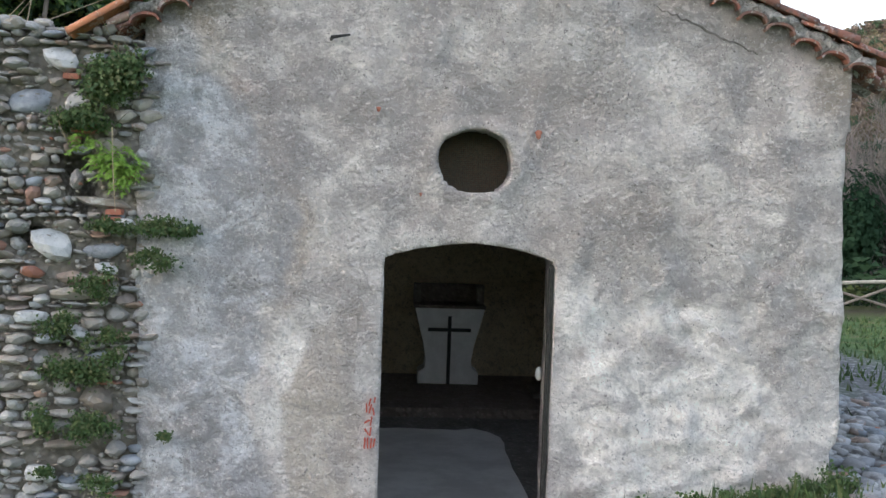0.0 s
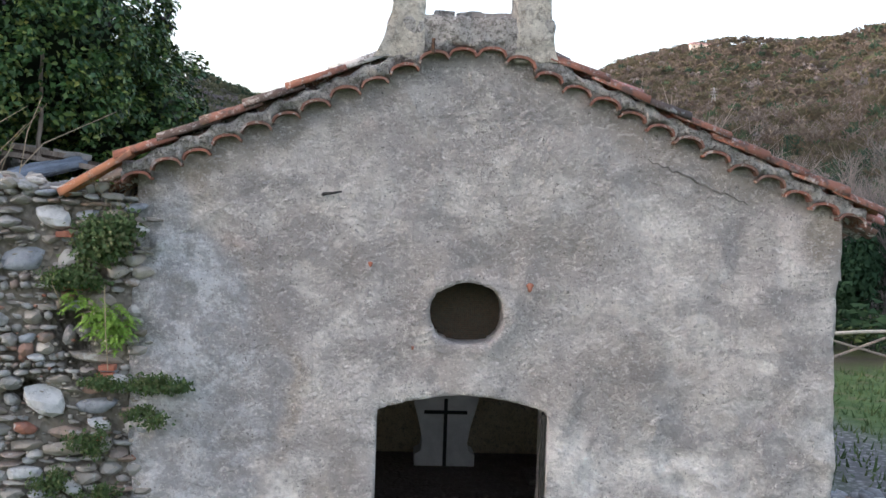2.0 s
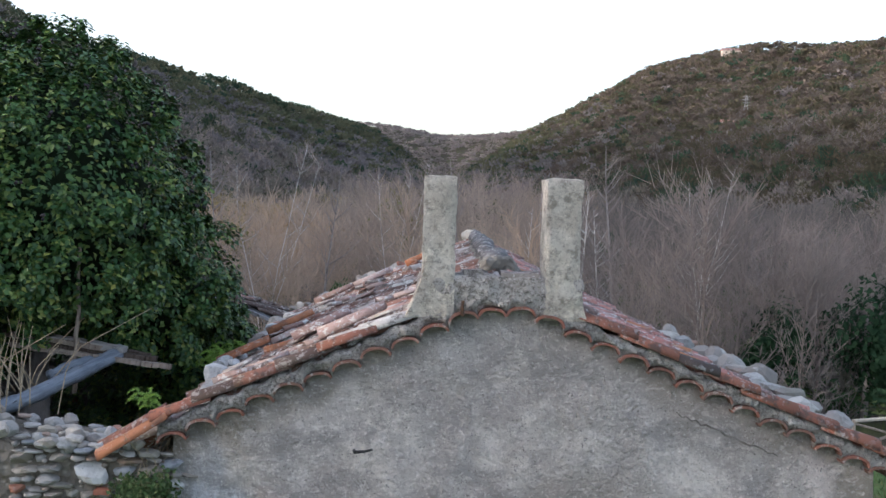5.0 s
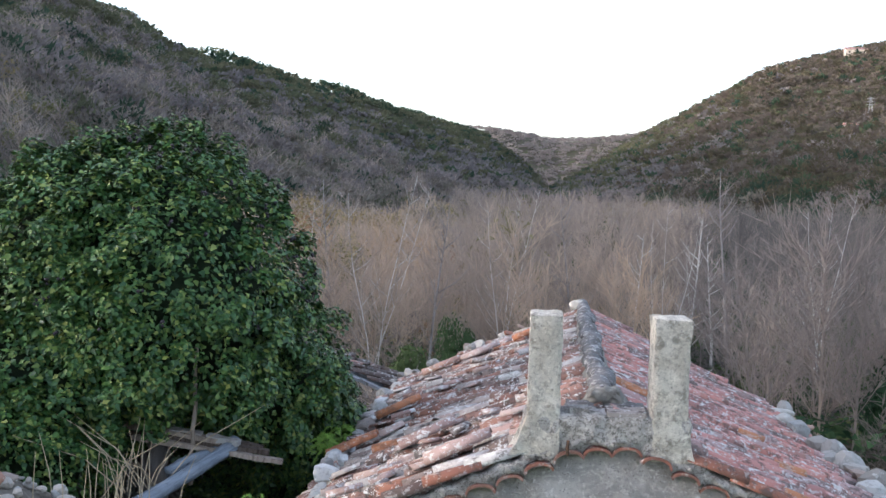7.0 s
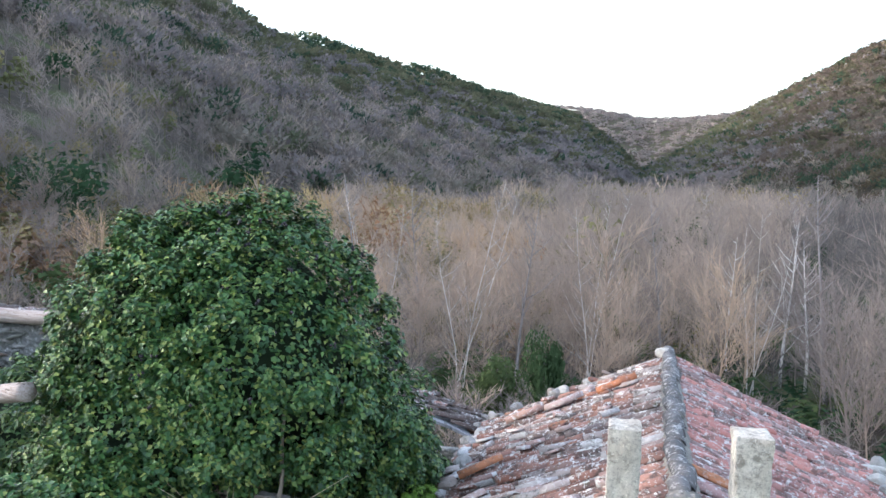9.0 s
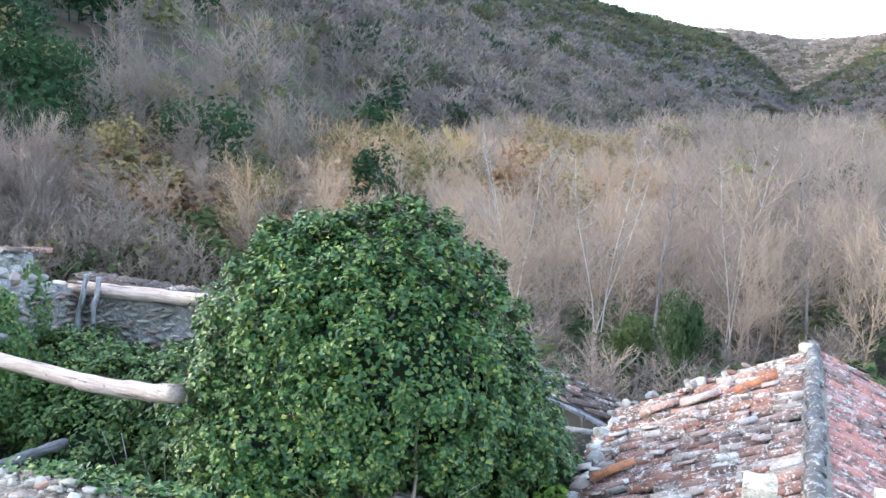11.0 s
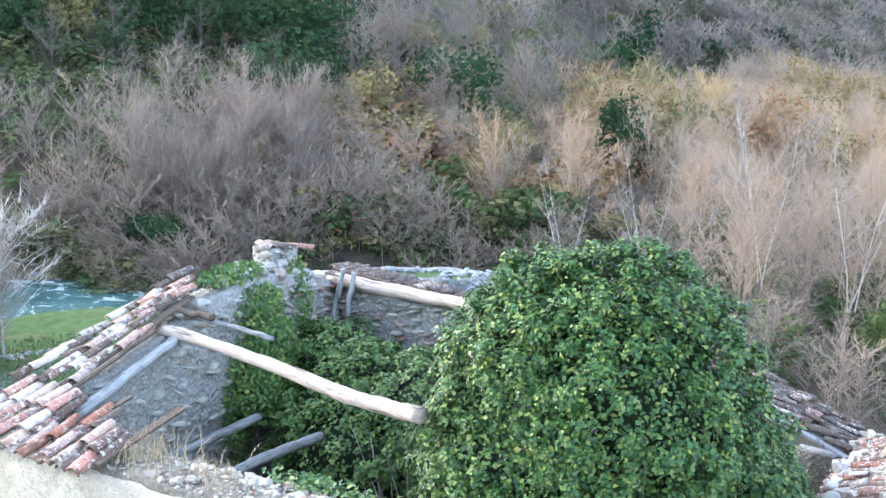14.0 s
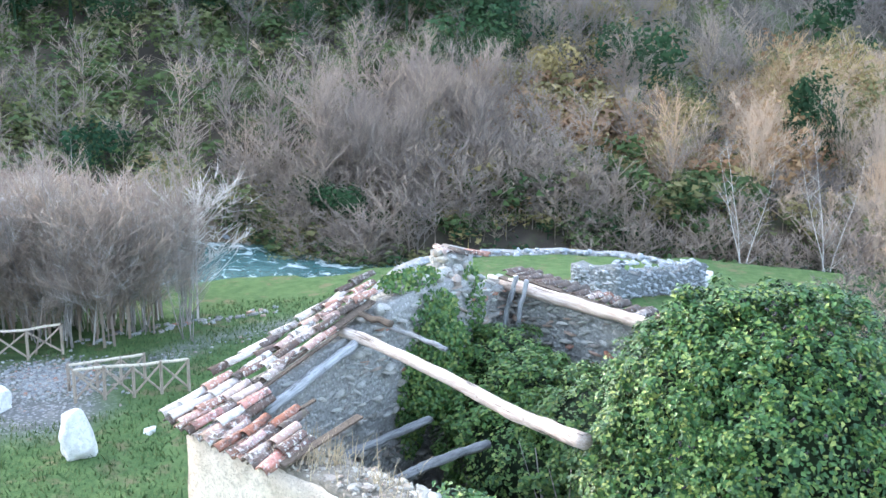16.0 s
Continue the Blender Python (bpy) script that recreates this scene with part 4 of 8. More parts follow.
def barrel(name, material, length=0.46, r0=0.098, r1=0.078, thick=0.014, arc=150, seg=6, flip=False):
    """A tapered barrel tile, lying along +x (downhill), centred on its upper end."""
    bm = bmesh.new()
    rows = []
    for x, r in ((0.0, r1), (length, r0)):
        for rr in (r, r - thick):
            ring = []
            for k in range(seg + 1):
                a = radians(90 - arc / 2 + arc * k / seg)
                ring.append(bm.verts.new((x, rr * math.cos(a), (-1 if flip else 1) * (rr * math.sin(a) - r0 * 0.45))))
            rows.append(ring)
    o0, i0, o1, i1 = rows
    for k in range(seg):
        bm.faces.new((o0[k], o0[k + 1], o1[k + 1], o1[k]))
        bm.faces.new((i0[k + 1], i0[k], i1[k], i1[k + 1]))
        bm.faces.new((o1[k], o1[k + 1], i1[k + 1], i1[k]))
        bm.faces.new((o0[k + 1], o0[k], i0[k], i0[k + 1]))
    for e in (0, seg):
        bm.faces.new((o0[e], o1[e], i1[e], i0[e]))
    bmesh.ops.recalc_face_normals(bm, faces=bm.faces)
    me = bpy.data.meshes.new(name)
    bm.to_mesh(me)
    bm.free()
    me.materials.append(material)
    me.polygons.foreach_set("use_smooth", [True] * len(me.polygons))
    return me


def mesh_arrays(me):
    co = np.empty(len(me.vertices) * 3, dtype=np.float32)
    me.vertices.foreach_get("co", co)
    faces = [tuple(p.vertices) for p in me.polygons]
    return co.reshape(-1, 3), np.array([f for f in faces if len(f) == 4], dtype=np.int32).reshape(-1, 4), np.array([f for f in faces if len(f) == 3], dtype=np.int32).reshape(-1, 3)


def soup_mesh(soup, arrays, m, tint=0.0):
    co, quads, tris = arrays
    M = np.array(m)
    v = co @ M[:3, :3].T + M[:3, 3]
    if len(quads) and len(tris):
        soup.add(v, quads, tint)
        soup.f.append(tris + soup.n - len(v))
    else:
        soup.add(v, quads if len(quads) else tris, tint)


TILE_ME = {k: barrel("tile", m) for k, m in (("old", TILE_OLD), ("rose", TILE_ROSE), ("orange", TILE_ORANGE), ("white", TILE_WHITE), ("dark", TILE_DARK), ("cap", TILE_CAP))}
PAN_ME = barrel("pan_tile", TILE_OLD, flip=True, r0=0.105, r1=0.085)


def slope_pose(px, py, pz, dx, dz, yaw=0.0, roll=0.0, lift=0.0, pitch=0.0):
    """Pose of a tile whose +x runs downhill along (dx, dz)."""
    down = Vector((dx, 0, dz)).normalized()
    side = Vector((0, 1, 0)) if dx > 0 else Vector((0, -1, 0))
    up = down.cross(side)
    r = Matrix((down, side, up)).transposed().to_4x4()
    return Matrix.Translation((px, py, pz)) @ r @ pose(0, 0, lift, roll, pitch, yaw)


def chapel_tiles():
    R = random.Random(5)
    near, far, pans = [], {"old": Soup(), "rose": Soup()}, Soup()
    arr = {k: mesh_arrays(v) for k, v in TILE_ME.items()}
    pan = mesh_arrays(PAN_ME)
    for side in (-1, 1):
        ex, ez = LEFT_EAVE if side < 0 else RIGHT_EAVE
        y = FY + 0.12
        while y < YB + 0.05:
            rx = ridge_x(y)
            dx, dz = ex - rx, ez - ZRIDGE
            L = math.hypot(dx, dz)
            courses = int(L / 0.335)
            wob = 0.012 * math.sin(y * 3.1)
            for c in range(courses, -1, -1):
                u = (L - 0.40 - (courses - c) * (L - 0.42) / courses) / L
                sag = -0.03 * math.sin(math.pi * min(1, max(0, (y - FY) / 7.6)))
                px, pz = rx + dx * u, ZRIDGE + dz * u + 0.055 + sag + 0.012 * noise.noise(Vector((y * 1.2, u * 4, side)))
                m = slope_pose(px, y + wob + R.uniform(-0.015, 0.015), pz, dx, dz, R.gauss(0, 3.6), R.gauss(0, 6), R.uniform(0, 0.03), R.gauss(-2.5, 2.0))
                kind = "old" if side < 0 else "rose"
                q = R.random()
                if side < 0 and q < 0.22:
                    kind = "white"
                elif q > 0.985:
                    kind = "orange"
                if R.random() < 0.05:
                    continue
                near.append((y + (0.6 if side > 0 else 0), kind, m))
                soup_mesh(pans, pan, slope_pose(px, y + 0.105, pz - 0.052, dx, dz, R.gauss(0, 1.5), 0, 0, -2.5))
            y += 0.208
    near.sort(key=lambda t: t[0])
    for n, (y, kind, m) in enumerate(near):
        if n < 300:
            ob = new("tile", TILE_ME[kind])
            ob.parent = roof
            ob.matrix_basis = m
        else:
            soup_mesh(far["old" if kind in ("old", "white", "orange") else "rose"], arr[kind], m)
    for kind, mat in (("old", TILE_OLD), ("rose", TILE_ROSE)):
        tagged(part_mesh("far_tiles", far[kind].mesh("far_tiles", mat, True), mat, roof), kind="stuff")
    tagged(part_mesh("pan_tiles", pans.mesh("pan_tiles", TILE_OLD, True), TILE_OLD, roof), kind="stuff")


chapel_tiles()


def ridge_cap():
    me = barrel("ridge_tile", RIDGE_MAT, 0.44, 0.098, 0.080, 0.018, 170, 7)
    bm = bmesh.new()
    prev = None
    for k in range(30):
        y = FY + 0.42 + k * 0.255
        h = 0.03 * noise.noise(Vector((0, y * 2, 1)))
        row = [bm.verts.new((ridge_x(y) + s * w, y, ZRIDGE + z + h)) for s, w, z in ((-1, 0.15, -0.02), (-1, 0.075, 0.10), (1, 0.075, 0.10), (1, 0.15, -0.02))]
        if prev:
            for j in range(3):
                bm.faces.new((prev[j], row[j], row[j + 1], prev[j + 1]))
        prev = row
    bed = part("ridge_mortar", bm, MORTAR, roof, "grey mortar bed along the ridge", True)
    R = random.Random(8)
    y = FY + 0.46
    while y < YB - 0.1:
        ob = new("ridge_tile", me)
        ob.parent = bed
        ob.matrix_basis = Matrix.Translation((ridge_x(y) + R.uniform(-0.02, 0.02), y, ZRIDGE + 0.12 + R.uniform(0, 0.02))) @ pose(0, 0, 0, R.gauss(0, 3), R.gauss(-3, 1.5), 90 + R.gauss(0, 3))
        y += 0.36


ridge_cap()


def verge_line(x):
    """Height of the verge tiles' feet along the gable."""
    return min(3.36 + (x + 1.84) * 0.4397, 3.20 + (3.59 - x) * 0.4194, 4.365)


def verge():
    """Mortared verge: a row of barrel tiles laid end-on in steps up the gable, a ribbon of mortar over them, and sloping cap tiles."""
    edge = tagged(new("roof_verge"), "mortared gable verge with stepped clay tile ends", "roof edge", kind="structure")
    y0, y1 = FY - 0.07, FY + 0.30
    xa, xb, count = -1.87, 3.60, 26
    w = (xb - xa) / count
    R = random.Random(3)
    ends = []
    for k in range(count):
        xc = xa + (k + 0.5) * w
        slope = math.atan((verge_line(xc + 0.05) - verge_line(xc - 0.05)) / 0.1)
        ends.append((xc, verge_line(xc) + R.uniform(-0.008, 0.008), slope * 0.42 + R.gauss(0, 0.03), 0.062 * R.uniform(0.85, 1.15)))
    # mortar ribbon
    bm = bmesh.new()
    rows = []
    per = 14
    for k, (xc, zc, tilt, arch) in enumerate(ends):
        for j in range(per):
            t = (j + 0.02) / (per - 0.96)
            x = xa + (k + t) * w
            low = zc + math.tan(tilt) * (x - xc) + arch * math.sqrt(max(0.0, 1 - (2 * t - 1) ** 2))
            top = verge_line(x) + 0.150 + 0.016 * math.sin(2 * math.pi * (k + t) + 1.0) + 0.03 * noise.noise(Vector((x * 3, 4, 0))) + 0.012 * noise.noise(Vector((x * 19, 4, 0)))
            row = []
            for q in range(6):
                z = low + (top - low) * q / 5
                rough = 0.022 * noise.noise(Vector((x * 9, 1, z * 9))) + 0.034 * noise.noise(Vector((x * 31, 1, z * 31)))
                row.append(bm.verts.new((x, y0 + rough + 0.02 * abs(q / 2.5 - 1) ** 3, z)))
            row.append(bm.verts.new((x, y1, top)))
            row.append(bm.verts.new((x, y1, low + 0.012)))
            rows.append(row)
    for a, b in zip(rows, rows[1:]):
        for q in range(8):
            bm.faces.new((a[q], b[q], b[(q + 1) % 8], a[(q + 1) % 8]))
    bm.faces.new(rows[0])
    bm.faces.new(rows[-1][::-1])
    bmesh.ops.recalc_face_normals(bm, faces=bm.faces)
    part("mortar_band", bm, VERGE_MORTAR, edge, "rough lichened mortar band", True)
    # tile ends
    shapes = []
    for wide, arch in ((1.05, 0.060), (1.10, 0.066), (1.0, 0.054)):
        bm = bmesh.new()
        prof = [(-w * wide / 2 + w * wide * k / 10, arch * math.sqrt(max(0.0, 1 - (2 * k / 10 - 1) ** 2))) for k in range(11)]
        sets = [([bm.verts.new((px, y, pz + 0.003)) for px, pz in prof], [bm.verts.new((px * 0.90, y, pz * 0.94 - 0.013)) for px, pz in prof]) for y in (y0 - 0.006, y1 - 0.02)]
        (a_o, a_i), (b_o, b_i) = sets
        for k in range(10):
            bm.faces.new((a_o[k], a_o[k + 1], a_i[k + 1], a_i[k]))
            bm.faces.new((a_o[k + 1], a_o[k], b_o[k], b_o[k + 1]))
            bm.faces.new((a_i[k], a_i[k + 1], b_i[k + 1], b_i[k]))
        for k in (0, 10):
            bm.faces.new((a_o[k], a_i[k], b_i[k], b_o[k]))
        bmesh.ops.recalc_face_normals(bm, faces=bm.faces)
        me = bpy.data.meshes.new("verge_tile")
        bm.to_mesh(me)
        bm.free()
        me.materials.append(TILE_RIM)
        shapes.append(me)
    for k, (xc, zc, tilt, arch) in enumerate(ends):
        ob = new("verge_tile", shapes[k * 7 % 3])
        ob.parent = edge
        ob.matrix_basis = pose(xc, R.uniform(-0.025, 0.012), zc, 0, -math.degrees(tilt), 0)
    # cap tiles running down the slope
    for side, (xs, zs), (xe, ze) in ((-1, (0.40, 4.345), (XL - 0.04, 3.36)), (1, (0.86, 4.345), (XR + 0.13, 3.20))):
        dx, dz = xe - xs, ze - zs
        L = math.hypot(dx, dz)
        k, pos = 0, 0.42 if side < 0 else 0.36
        reach = L + (0.02 if side < 0 else 0.10)
        while pos < reach - 0.2:
            x, z = xs + dx * pos / L, zs + dz * pos / L + (0.200 if side < 0 else 0.175)
            kind = (("old", "cap", "dark", "cap", "dark", "cap") if side < 0 else ("cap", "cap", "dark", "cap", "cap", "cap"))[k % 6]
            ob = new("cap_tile", TILE_ME[kind])
            ob.parent = edge
            ob.matrix_basis = slope_pose(x, FY - 0.01 + R.uniform(-0.02, 0.02), z, dx, dz, R.gauss(0, 2), R.gauss(0, 5), 0.0, R.gauss(-2, 1))
            pos += 0.33
            k += 1
    # the last pair has slipped and hangs steeply past the corner
    for off, drop, kind in ((-0.02, 0.0, "orange"), (0.16, 0.045, "cap")):
        ob = new("cap_tile", TILE_ME[kind])
        ob.parent = edge
        ob.matrix_basis = slope_pose(-1.80 - drop, FY - 0.03 + off, 3.58 + drop * 0.3, -1.0, -0.66, 4, 0, 0, 0) @ Matrix.Diagonal((1.25, 1.0, 1.0, 1))


verge()


def bell_gable():
    bell = tagged(new("bell_gable"), "roofless rendered bell gable with two square pillars", "bell gable")
    y0 = FY - 0.074
    bm = rough_box(0.0, 1.22, y0 + 0.006, FY + 0.30, 4.44, 4.65, 0.03, 0.020, 9, 1)
    part("sill_wall", bm, VERGE_MORTAR, bell, "low rough wall between the pillars")
    for x0, x1, flare in ((0.03, 0.265, -0.07), (0.925, 1.185, 0.03)):
        bm = rough_box(x0, x1, y0, FY + 0.28, 4.33, 5.375, 0.03, 0.011, 9, x0 * 5)
        for v in bm.verts:
            t = max(0.0, (4.75 - v.co.z) / 0.30)
            if (flare < 0 and v.co.x < (x0 + x1) / 2) or (flare > 0 and v.co.x > (x0 + x1) / 2):
                v.co.x += flare * t * t
        part("pillar", bm, PILLAR_MAT, bell)
    bm = rough_box(0.60, 0.90, y0 + 0.02, FY + 0.20, 4.645, 4.680, 0.07, 0.010, 6, 7)
    part("coping", bm, TILE_OLD, bell, "broken brick and tile coping")
    bm = rough_box(0.33, 0.48, y0 + 0.05, FY + 0.2, 4.645, 4.690, 0.05, 0.014, 6, 9)
    part("mortar_lump", bm, VERGE_MORTAR, bell, "broken lump of mortar")
    bm = bmesh.new()
    tube(bm, [(0.33, y0 - 0.03, 4.36), (0.325, y0 - 0.035, 4.41), (0.33, y0 - 0.03, 4.47)], [0.012, 0.014, 0.012], 6)
    part("iron_pin", bm, RUST, bell, "short rusted iron pin")
    # flashing and flat stones behind the pillars
    bm = rough_box(0.30, 0.95, FY + 0.26, FY + 0.50, 4.50, 4.665, 0.06, 0.03, 5, 9)
    part("back_mortar", bm, RIDGE_MAT, bell, "dark mortar fillet against the ridge")
    bm = rough_box(0.51, 0.76, FY + 0.36, FY + 0.58, 4.56, 4.765, 0.04, 0.03, 7, 12)
    for v in bm.verts:
        v.co.x += (v.co.x - 0.635) * 0.9 * max(0.0, (4.70 - v.co.z) / 0.14)
    part("ridge_stop", bm, MORTAR, bell, "mortar stop closing the ridge's end")


bell_gable()

STONES = [stone_mesh("stone", STONE, s, q) for s, q in ((1, (1, 0.7, 0.55)), (2, (1, 0.8, 0.75)), (3, (1.1, 0.7, 0.4)), (4, (0.9, 0.8, 0.9)))]
WARM = [stone_mesh("stone", STONE_WARM, s, q) for s, q in ((5, (1, 0.7, 0.5)), (6, (1, 0.8, 0.7)), (7, (1.15, 0.7, 0.38)), (8, (0.9, 0.8, 0.85)))]
WHITES = [stone_mesh("stone", STONE_WHITE, s, q) for s, q in ((9, (1, 0.8, 0.6)), (10, (0.9, 0.8, 0.8)))]


def lay(name, me, parent, x, y, z, size, R, flat=False, sx=1.0):
    ob = new(name, me)
    if parent:
        ob.parent = parent
    ob.matrix_basis = Matrix.Translation((x, y, z)) @ pose(0, 0, 0, R.gauss(0, 6 if flat else 20), R.gauss(0, 6 if flat else 20), R.uniform(0, 360) if not flat else R.gauss(0, 10)) @ Matrix.Diagonal((size * sx, size, size, 1))
    return ob


def roof_stones():
    R = random.Random(11)
    # weights along the east eave, the west eave and scattered over the slopes
    for k in range(26):
        y = 8.4 + k * 0.26 + R.uniform(-0.1, 0.1)
        if R.random() < 0.75:
            lay("stone", R.choice(STONES), roof, RIGHT_EAVE[0] - R.uniform(0.02, 0.28), y, RIGHT_EAVE[1] + R.uniform(0.17, 0.25), R.uniform(0.22, 0.44), R, True)
    for k in range(34):
        y = 8.9 + k * 0.19 + R.uniform(-0.06, 0.06)
        lay("stone", R.choice(STONES + WHITES), roof, LEFT_EAVE[0] + R.uniform(0.0, 0.30), y, LEFT_EAVE[1] + R.uniform(0.14, 0.20), R.uniform(0.12, 0.28), R)
    for k in range(48):
        u, y = R.uniform(0.15, 0.95), R.uniform(8.0, 14.8)
        x = ridge_x(y) + (LEFT_EAVE[0] - ridge_x(y)) * u
        ob = lay("tile_fragment", TILE_ME[R.choice(("white", "old", "white"))], roof, x, y, ZRIDGE + (LEFT_EAVE[1] - ZRIDGE) * u + 0.15, 1.0, R)
        ob.matrix_basis = Matrix.Translation(ob.matrix_basis.translation) @ pose(0, 0, 0, R.gauss(0, 8), 22 + R.gauss(0, 5), 180 + R.gauss(0, 25)) @ Matrix.Diagonal((R.uniform(0.3, 0.7), R.uniform(0.6, 0.95), 0.6, 1))
    for k in range(16):
        x = ridge_x(YB) + (LEFT_EAVE[0] - ridge_x(YB)) * R.random()
        u = (ridge_x(YB) - x) / (ridge_x(YB) - LEFT_EAVE[0])
        lay("stone", R.choice(STONES), roof, x, YB + R.uniform(-0.15, 0.1), ZRIDGE + (LEFT_EAVE[1] - ZRIDGE) * u + 0.15, R.uniform(0.14, 0.26), R)


roof_stones()


def loose_tiles():
    """Fresh orange tiles lying on the west slope."""
    for x, y, yaw, kind in ((-1.22, 11.9, 14, "orange"), (-1.52, 10.5, 4, "orange"), (0.36, 13.8, 3, "orange"), (-0.25, 8.0, 0, "white"), (-0.62, 9.3, 10, "white"), (-0.9, 14.2, 5, "white"), (-0.35, 14.0, 5, "white")):
        u = (ridge_x(y) - x) / (ridge_x(y) - LEFT_EAVE[0])
        z = ZRIDGE + (LEFT_EAVE[1] - ZRIDGE) * u + 0.20
        ob = new("loose_tile", TILE_ME[kind])
        ob.parent = roof
        ob.matrix_basis = slope_pose(x, y, z, LEFT_EAVE[0] - XRIDGE, LEFT_EAVE[1] - ZRIDGE, yaw) @ Matrix.Diagonal((1.25, 1.25, 1.1, 1))


loose_tiles()

# ---- ruined house beside the chapel ----
def front_y(x):
    return 7.46 + (x + 1.9) * 0.071


def front_top(x):
    return float(np.interp(x, [-10.5, -9.0, -7.0, -6.0, -5.2, -4.2, -3.4, -2.8, -1.8], [4.26, 4.30, 4.34, 4.36, 4.22, 3.85, 3.52, 3.34, 3.26]))


def wall_strip(name, path, top, base, thick, material, label, step=0.25, amp=0.04, seed=0.0, hollows=()):
    """A worn masonry wall along a plan line; thick goes to the left of its direction."""
    bm = bmesh.new()
    pts = []
    for (xa, ya), (xb, yb) in zip(path, path[1:]):
        n = max(1, int(math.hypot(xb - xa, yb - ya) / step))
        pts += [(xa + (xb - xa) * k / n, ya + (yb - ya) * k / n) for k in range(n)]
    pts.append(path[-1])
    rows = []
    for i, (x, y) in enumerate(pts):
        a, b = pts[max(0, i - 1)], pts[min(len(pts) - 1, i + 1)]
        d = Vector((b[0] - a[0], b[1] - a[1])).normalized()
        nx, ny = -d.y, d.x
        zt = top(x, y) + 0.05 * noise.noise(Vector((x * 2.1, y * 2.1, seed)))
        nz = max(2, int((zt - base) / step))
        row = []
        for k in range(nz + 1):
            row.append((x, y, base + (zt - base) * k / nz, -1))
        for k in range(1, 3):
            row.append((x + nx * thick * k / 3, y + ny * thick * k / 3, zt + 0.05 * noise.noise(Vector((x * 3, y * 3, k + seed))), 0))
        for k in range(nz, -1, -1):
            row.append((x + nx * thick, y + ny * thick, base + (zt - base) * k / nz, 1))
        out = []
        for px, py, pz, s in row:
            q = Vector((px, py, pz))
            off = amp * (noise.noise(q * 2.2 + Vector((seed, 0, 0))) + 0.6 * noise.noise(q * 6))
            if s < 0:
                for hx, hz, hw, hh in hollows:
                    q2 = ((px - hx) / hw) ** 2 + ((pz - hz) / hh) ** 2
                    off += 0.28 * math.exp(-q2 * q2)
            out.append(bm.verts.new((px + nx * off * s, py + ny * off * s, pz + (off if s == 0 else 0))))
        rows.append(out)
    # rows may differ in count: resample by index share
    for a, b in zip(rows, rows[1:]):
        na, nb = len(a), len(b)
        if na == nb:
            for k in range(na - 1):
                bm.faces.new((a[k], b[k], b[k + 1], a[k + 1]))
        else:
            i = j = 0
            while i < na - 1 or j < nb - 1:
                if j == nb - 1 or (i < na - 1 and (i + 1) / (na - 1) <= (j + 1) / (nb - 1)):
                    bm.faces.new((a[i], b[j], a[i + 1]))
                    i += 1
                else:
                    bm.faces.new((a[i], b[j], b[j + 1]))
                    j += 1
    for row in (rows[0], rows[-1]):
        bm.faces.new(row)
    bmesh.ops.recalc_face_normals(bm, faces=bm.faces)
    ob = part(name, bm, material, smooth=True)
    return tagged(ob, label, "wall", kind="structure")


def scatter_stones(parent, name, place, count, meshes, lo, hi, seed, flat=True, stuff=None):
    """Stones at place(R) -> x, y, z; as single parts, or joined into one mesh."""
    R = random.Random(seed)
    arrs = [mesh_arrays(m) for m in meshes]
    soup = Soup()
    for _ in range(count):
        x, y, z = place(R)
        s = R.uniform(lo, hi)
        if stuff:
            m = Matrix.Translation((x, y, z)) @ pose(0, 0, 0, R.gauss(0, 14), R.gauss(0, 14), R.uniform(0, 360)) @ Matrix.Diagonal((s, s, s, 1))
            soup_mesh(soup, R.choice(arrs), m)
        else:
            lay(name, R.choice(meshes), parent, x, y, z, s, R, flat)
    if stuff:
        tagged(part_mesh(stuff, soup.mesh(stuff, meshes[0].materials[0], True), None, parent), kind="stuff")


HOLLOWS = ((-2.28, 2.33, 0.13, 0.13), (-2.24, 2.15, 0.07, 0.16), (-2.60, 1.83, 0.11, 0.07), (-2.35, 1.02, 0.2, 0.05))
# street wall: bare rubble beside the chapel, cream render further along
rubble = wall_strip("wall_rubble", [(-1.78, front_y(-1.78) + 0.05), (-4.6, front_y(-4.6) + 0.05)], lambda x, y: front_top(x) - 0.04, -0.9, -0.62, RUBBLE_BED,
                    "tumbledown rubble stone wall overgrown with weeds", 0.08, 0.05, 2.0, HOLLOWS)
street = wall_strip("wall_street", [(-4.6, front_y(-4.6)), (-10.45, front_y(-10.45))], lambda x, y: front_top(x) - 0.05, -1.1, -0.66, CREAM,
                    "cream rendered street wall of the ruined house", 0.25, 0.03, 5.0)
LOW = [stone_mesh("stone", STONE_WARM, s, q, 1) for s, q in ((5, (1, 0.7, 0.5)), (6, (1, 0.8, 0.7)), (7, (1.15, 0.7, 0.38)), (8, (0.9, 0.8, 0.85)))]
LOW_FLAT = [stone_mesh("stone", STONE, s, q, 1) for s, q in ((11, (1.3, 1.3, 0.30)), (12, (1.1, 1.1, 0.42)), (13, (1.5, 1.5, 0.24)))]
LOW_GREY = [stone_mesh("stone", STONE, s, q, 1) for s, q in ((1, (1, 0.7, 0.5)), (2, (1, 0.8, 0.7)), (3, (1.15, 0.7, 0.38)))]


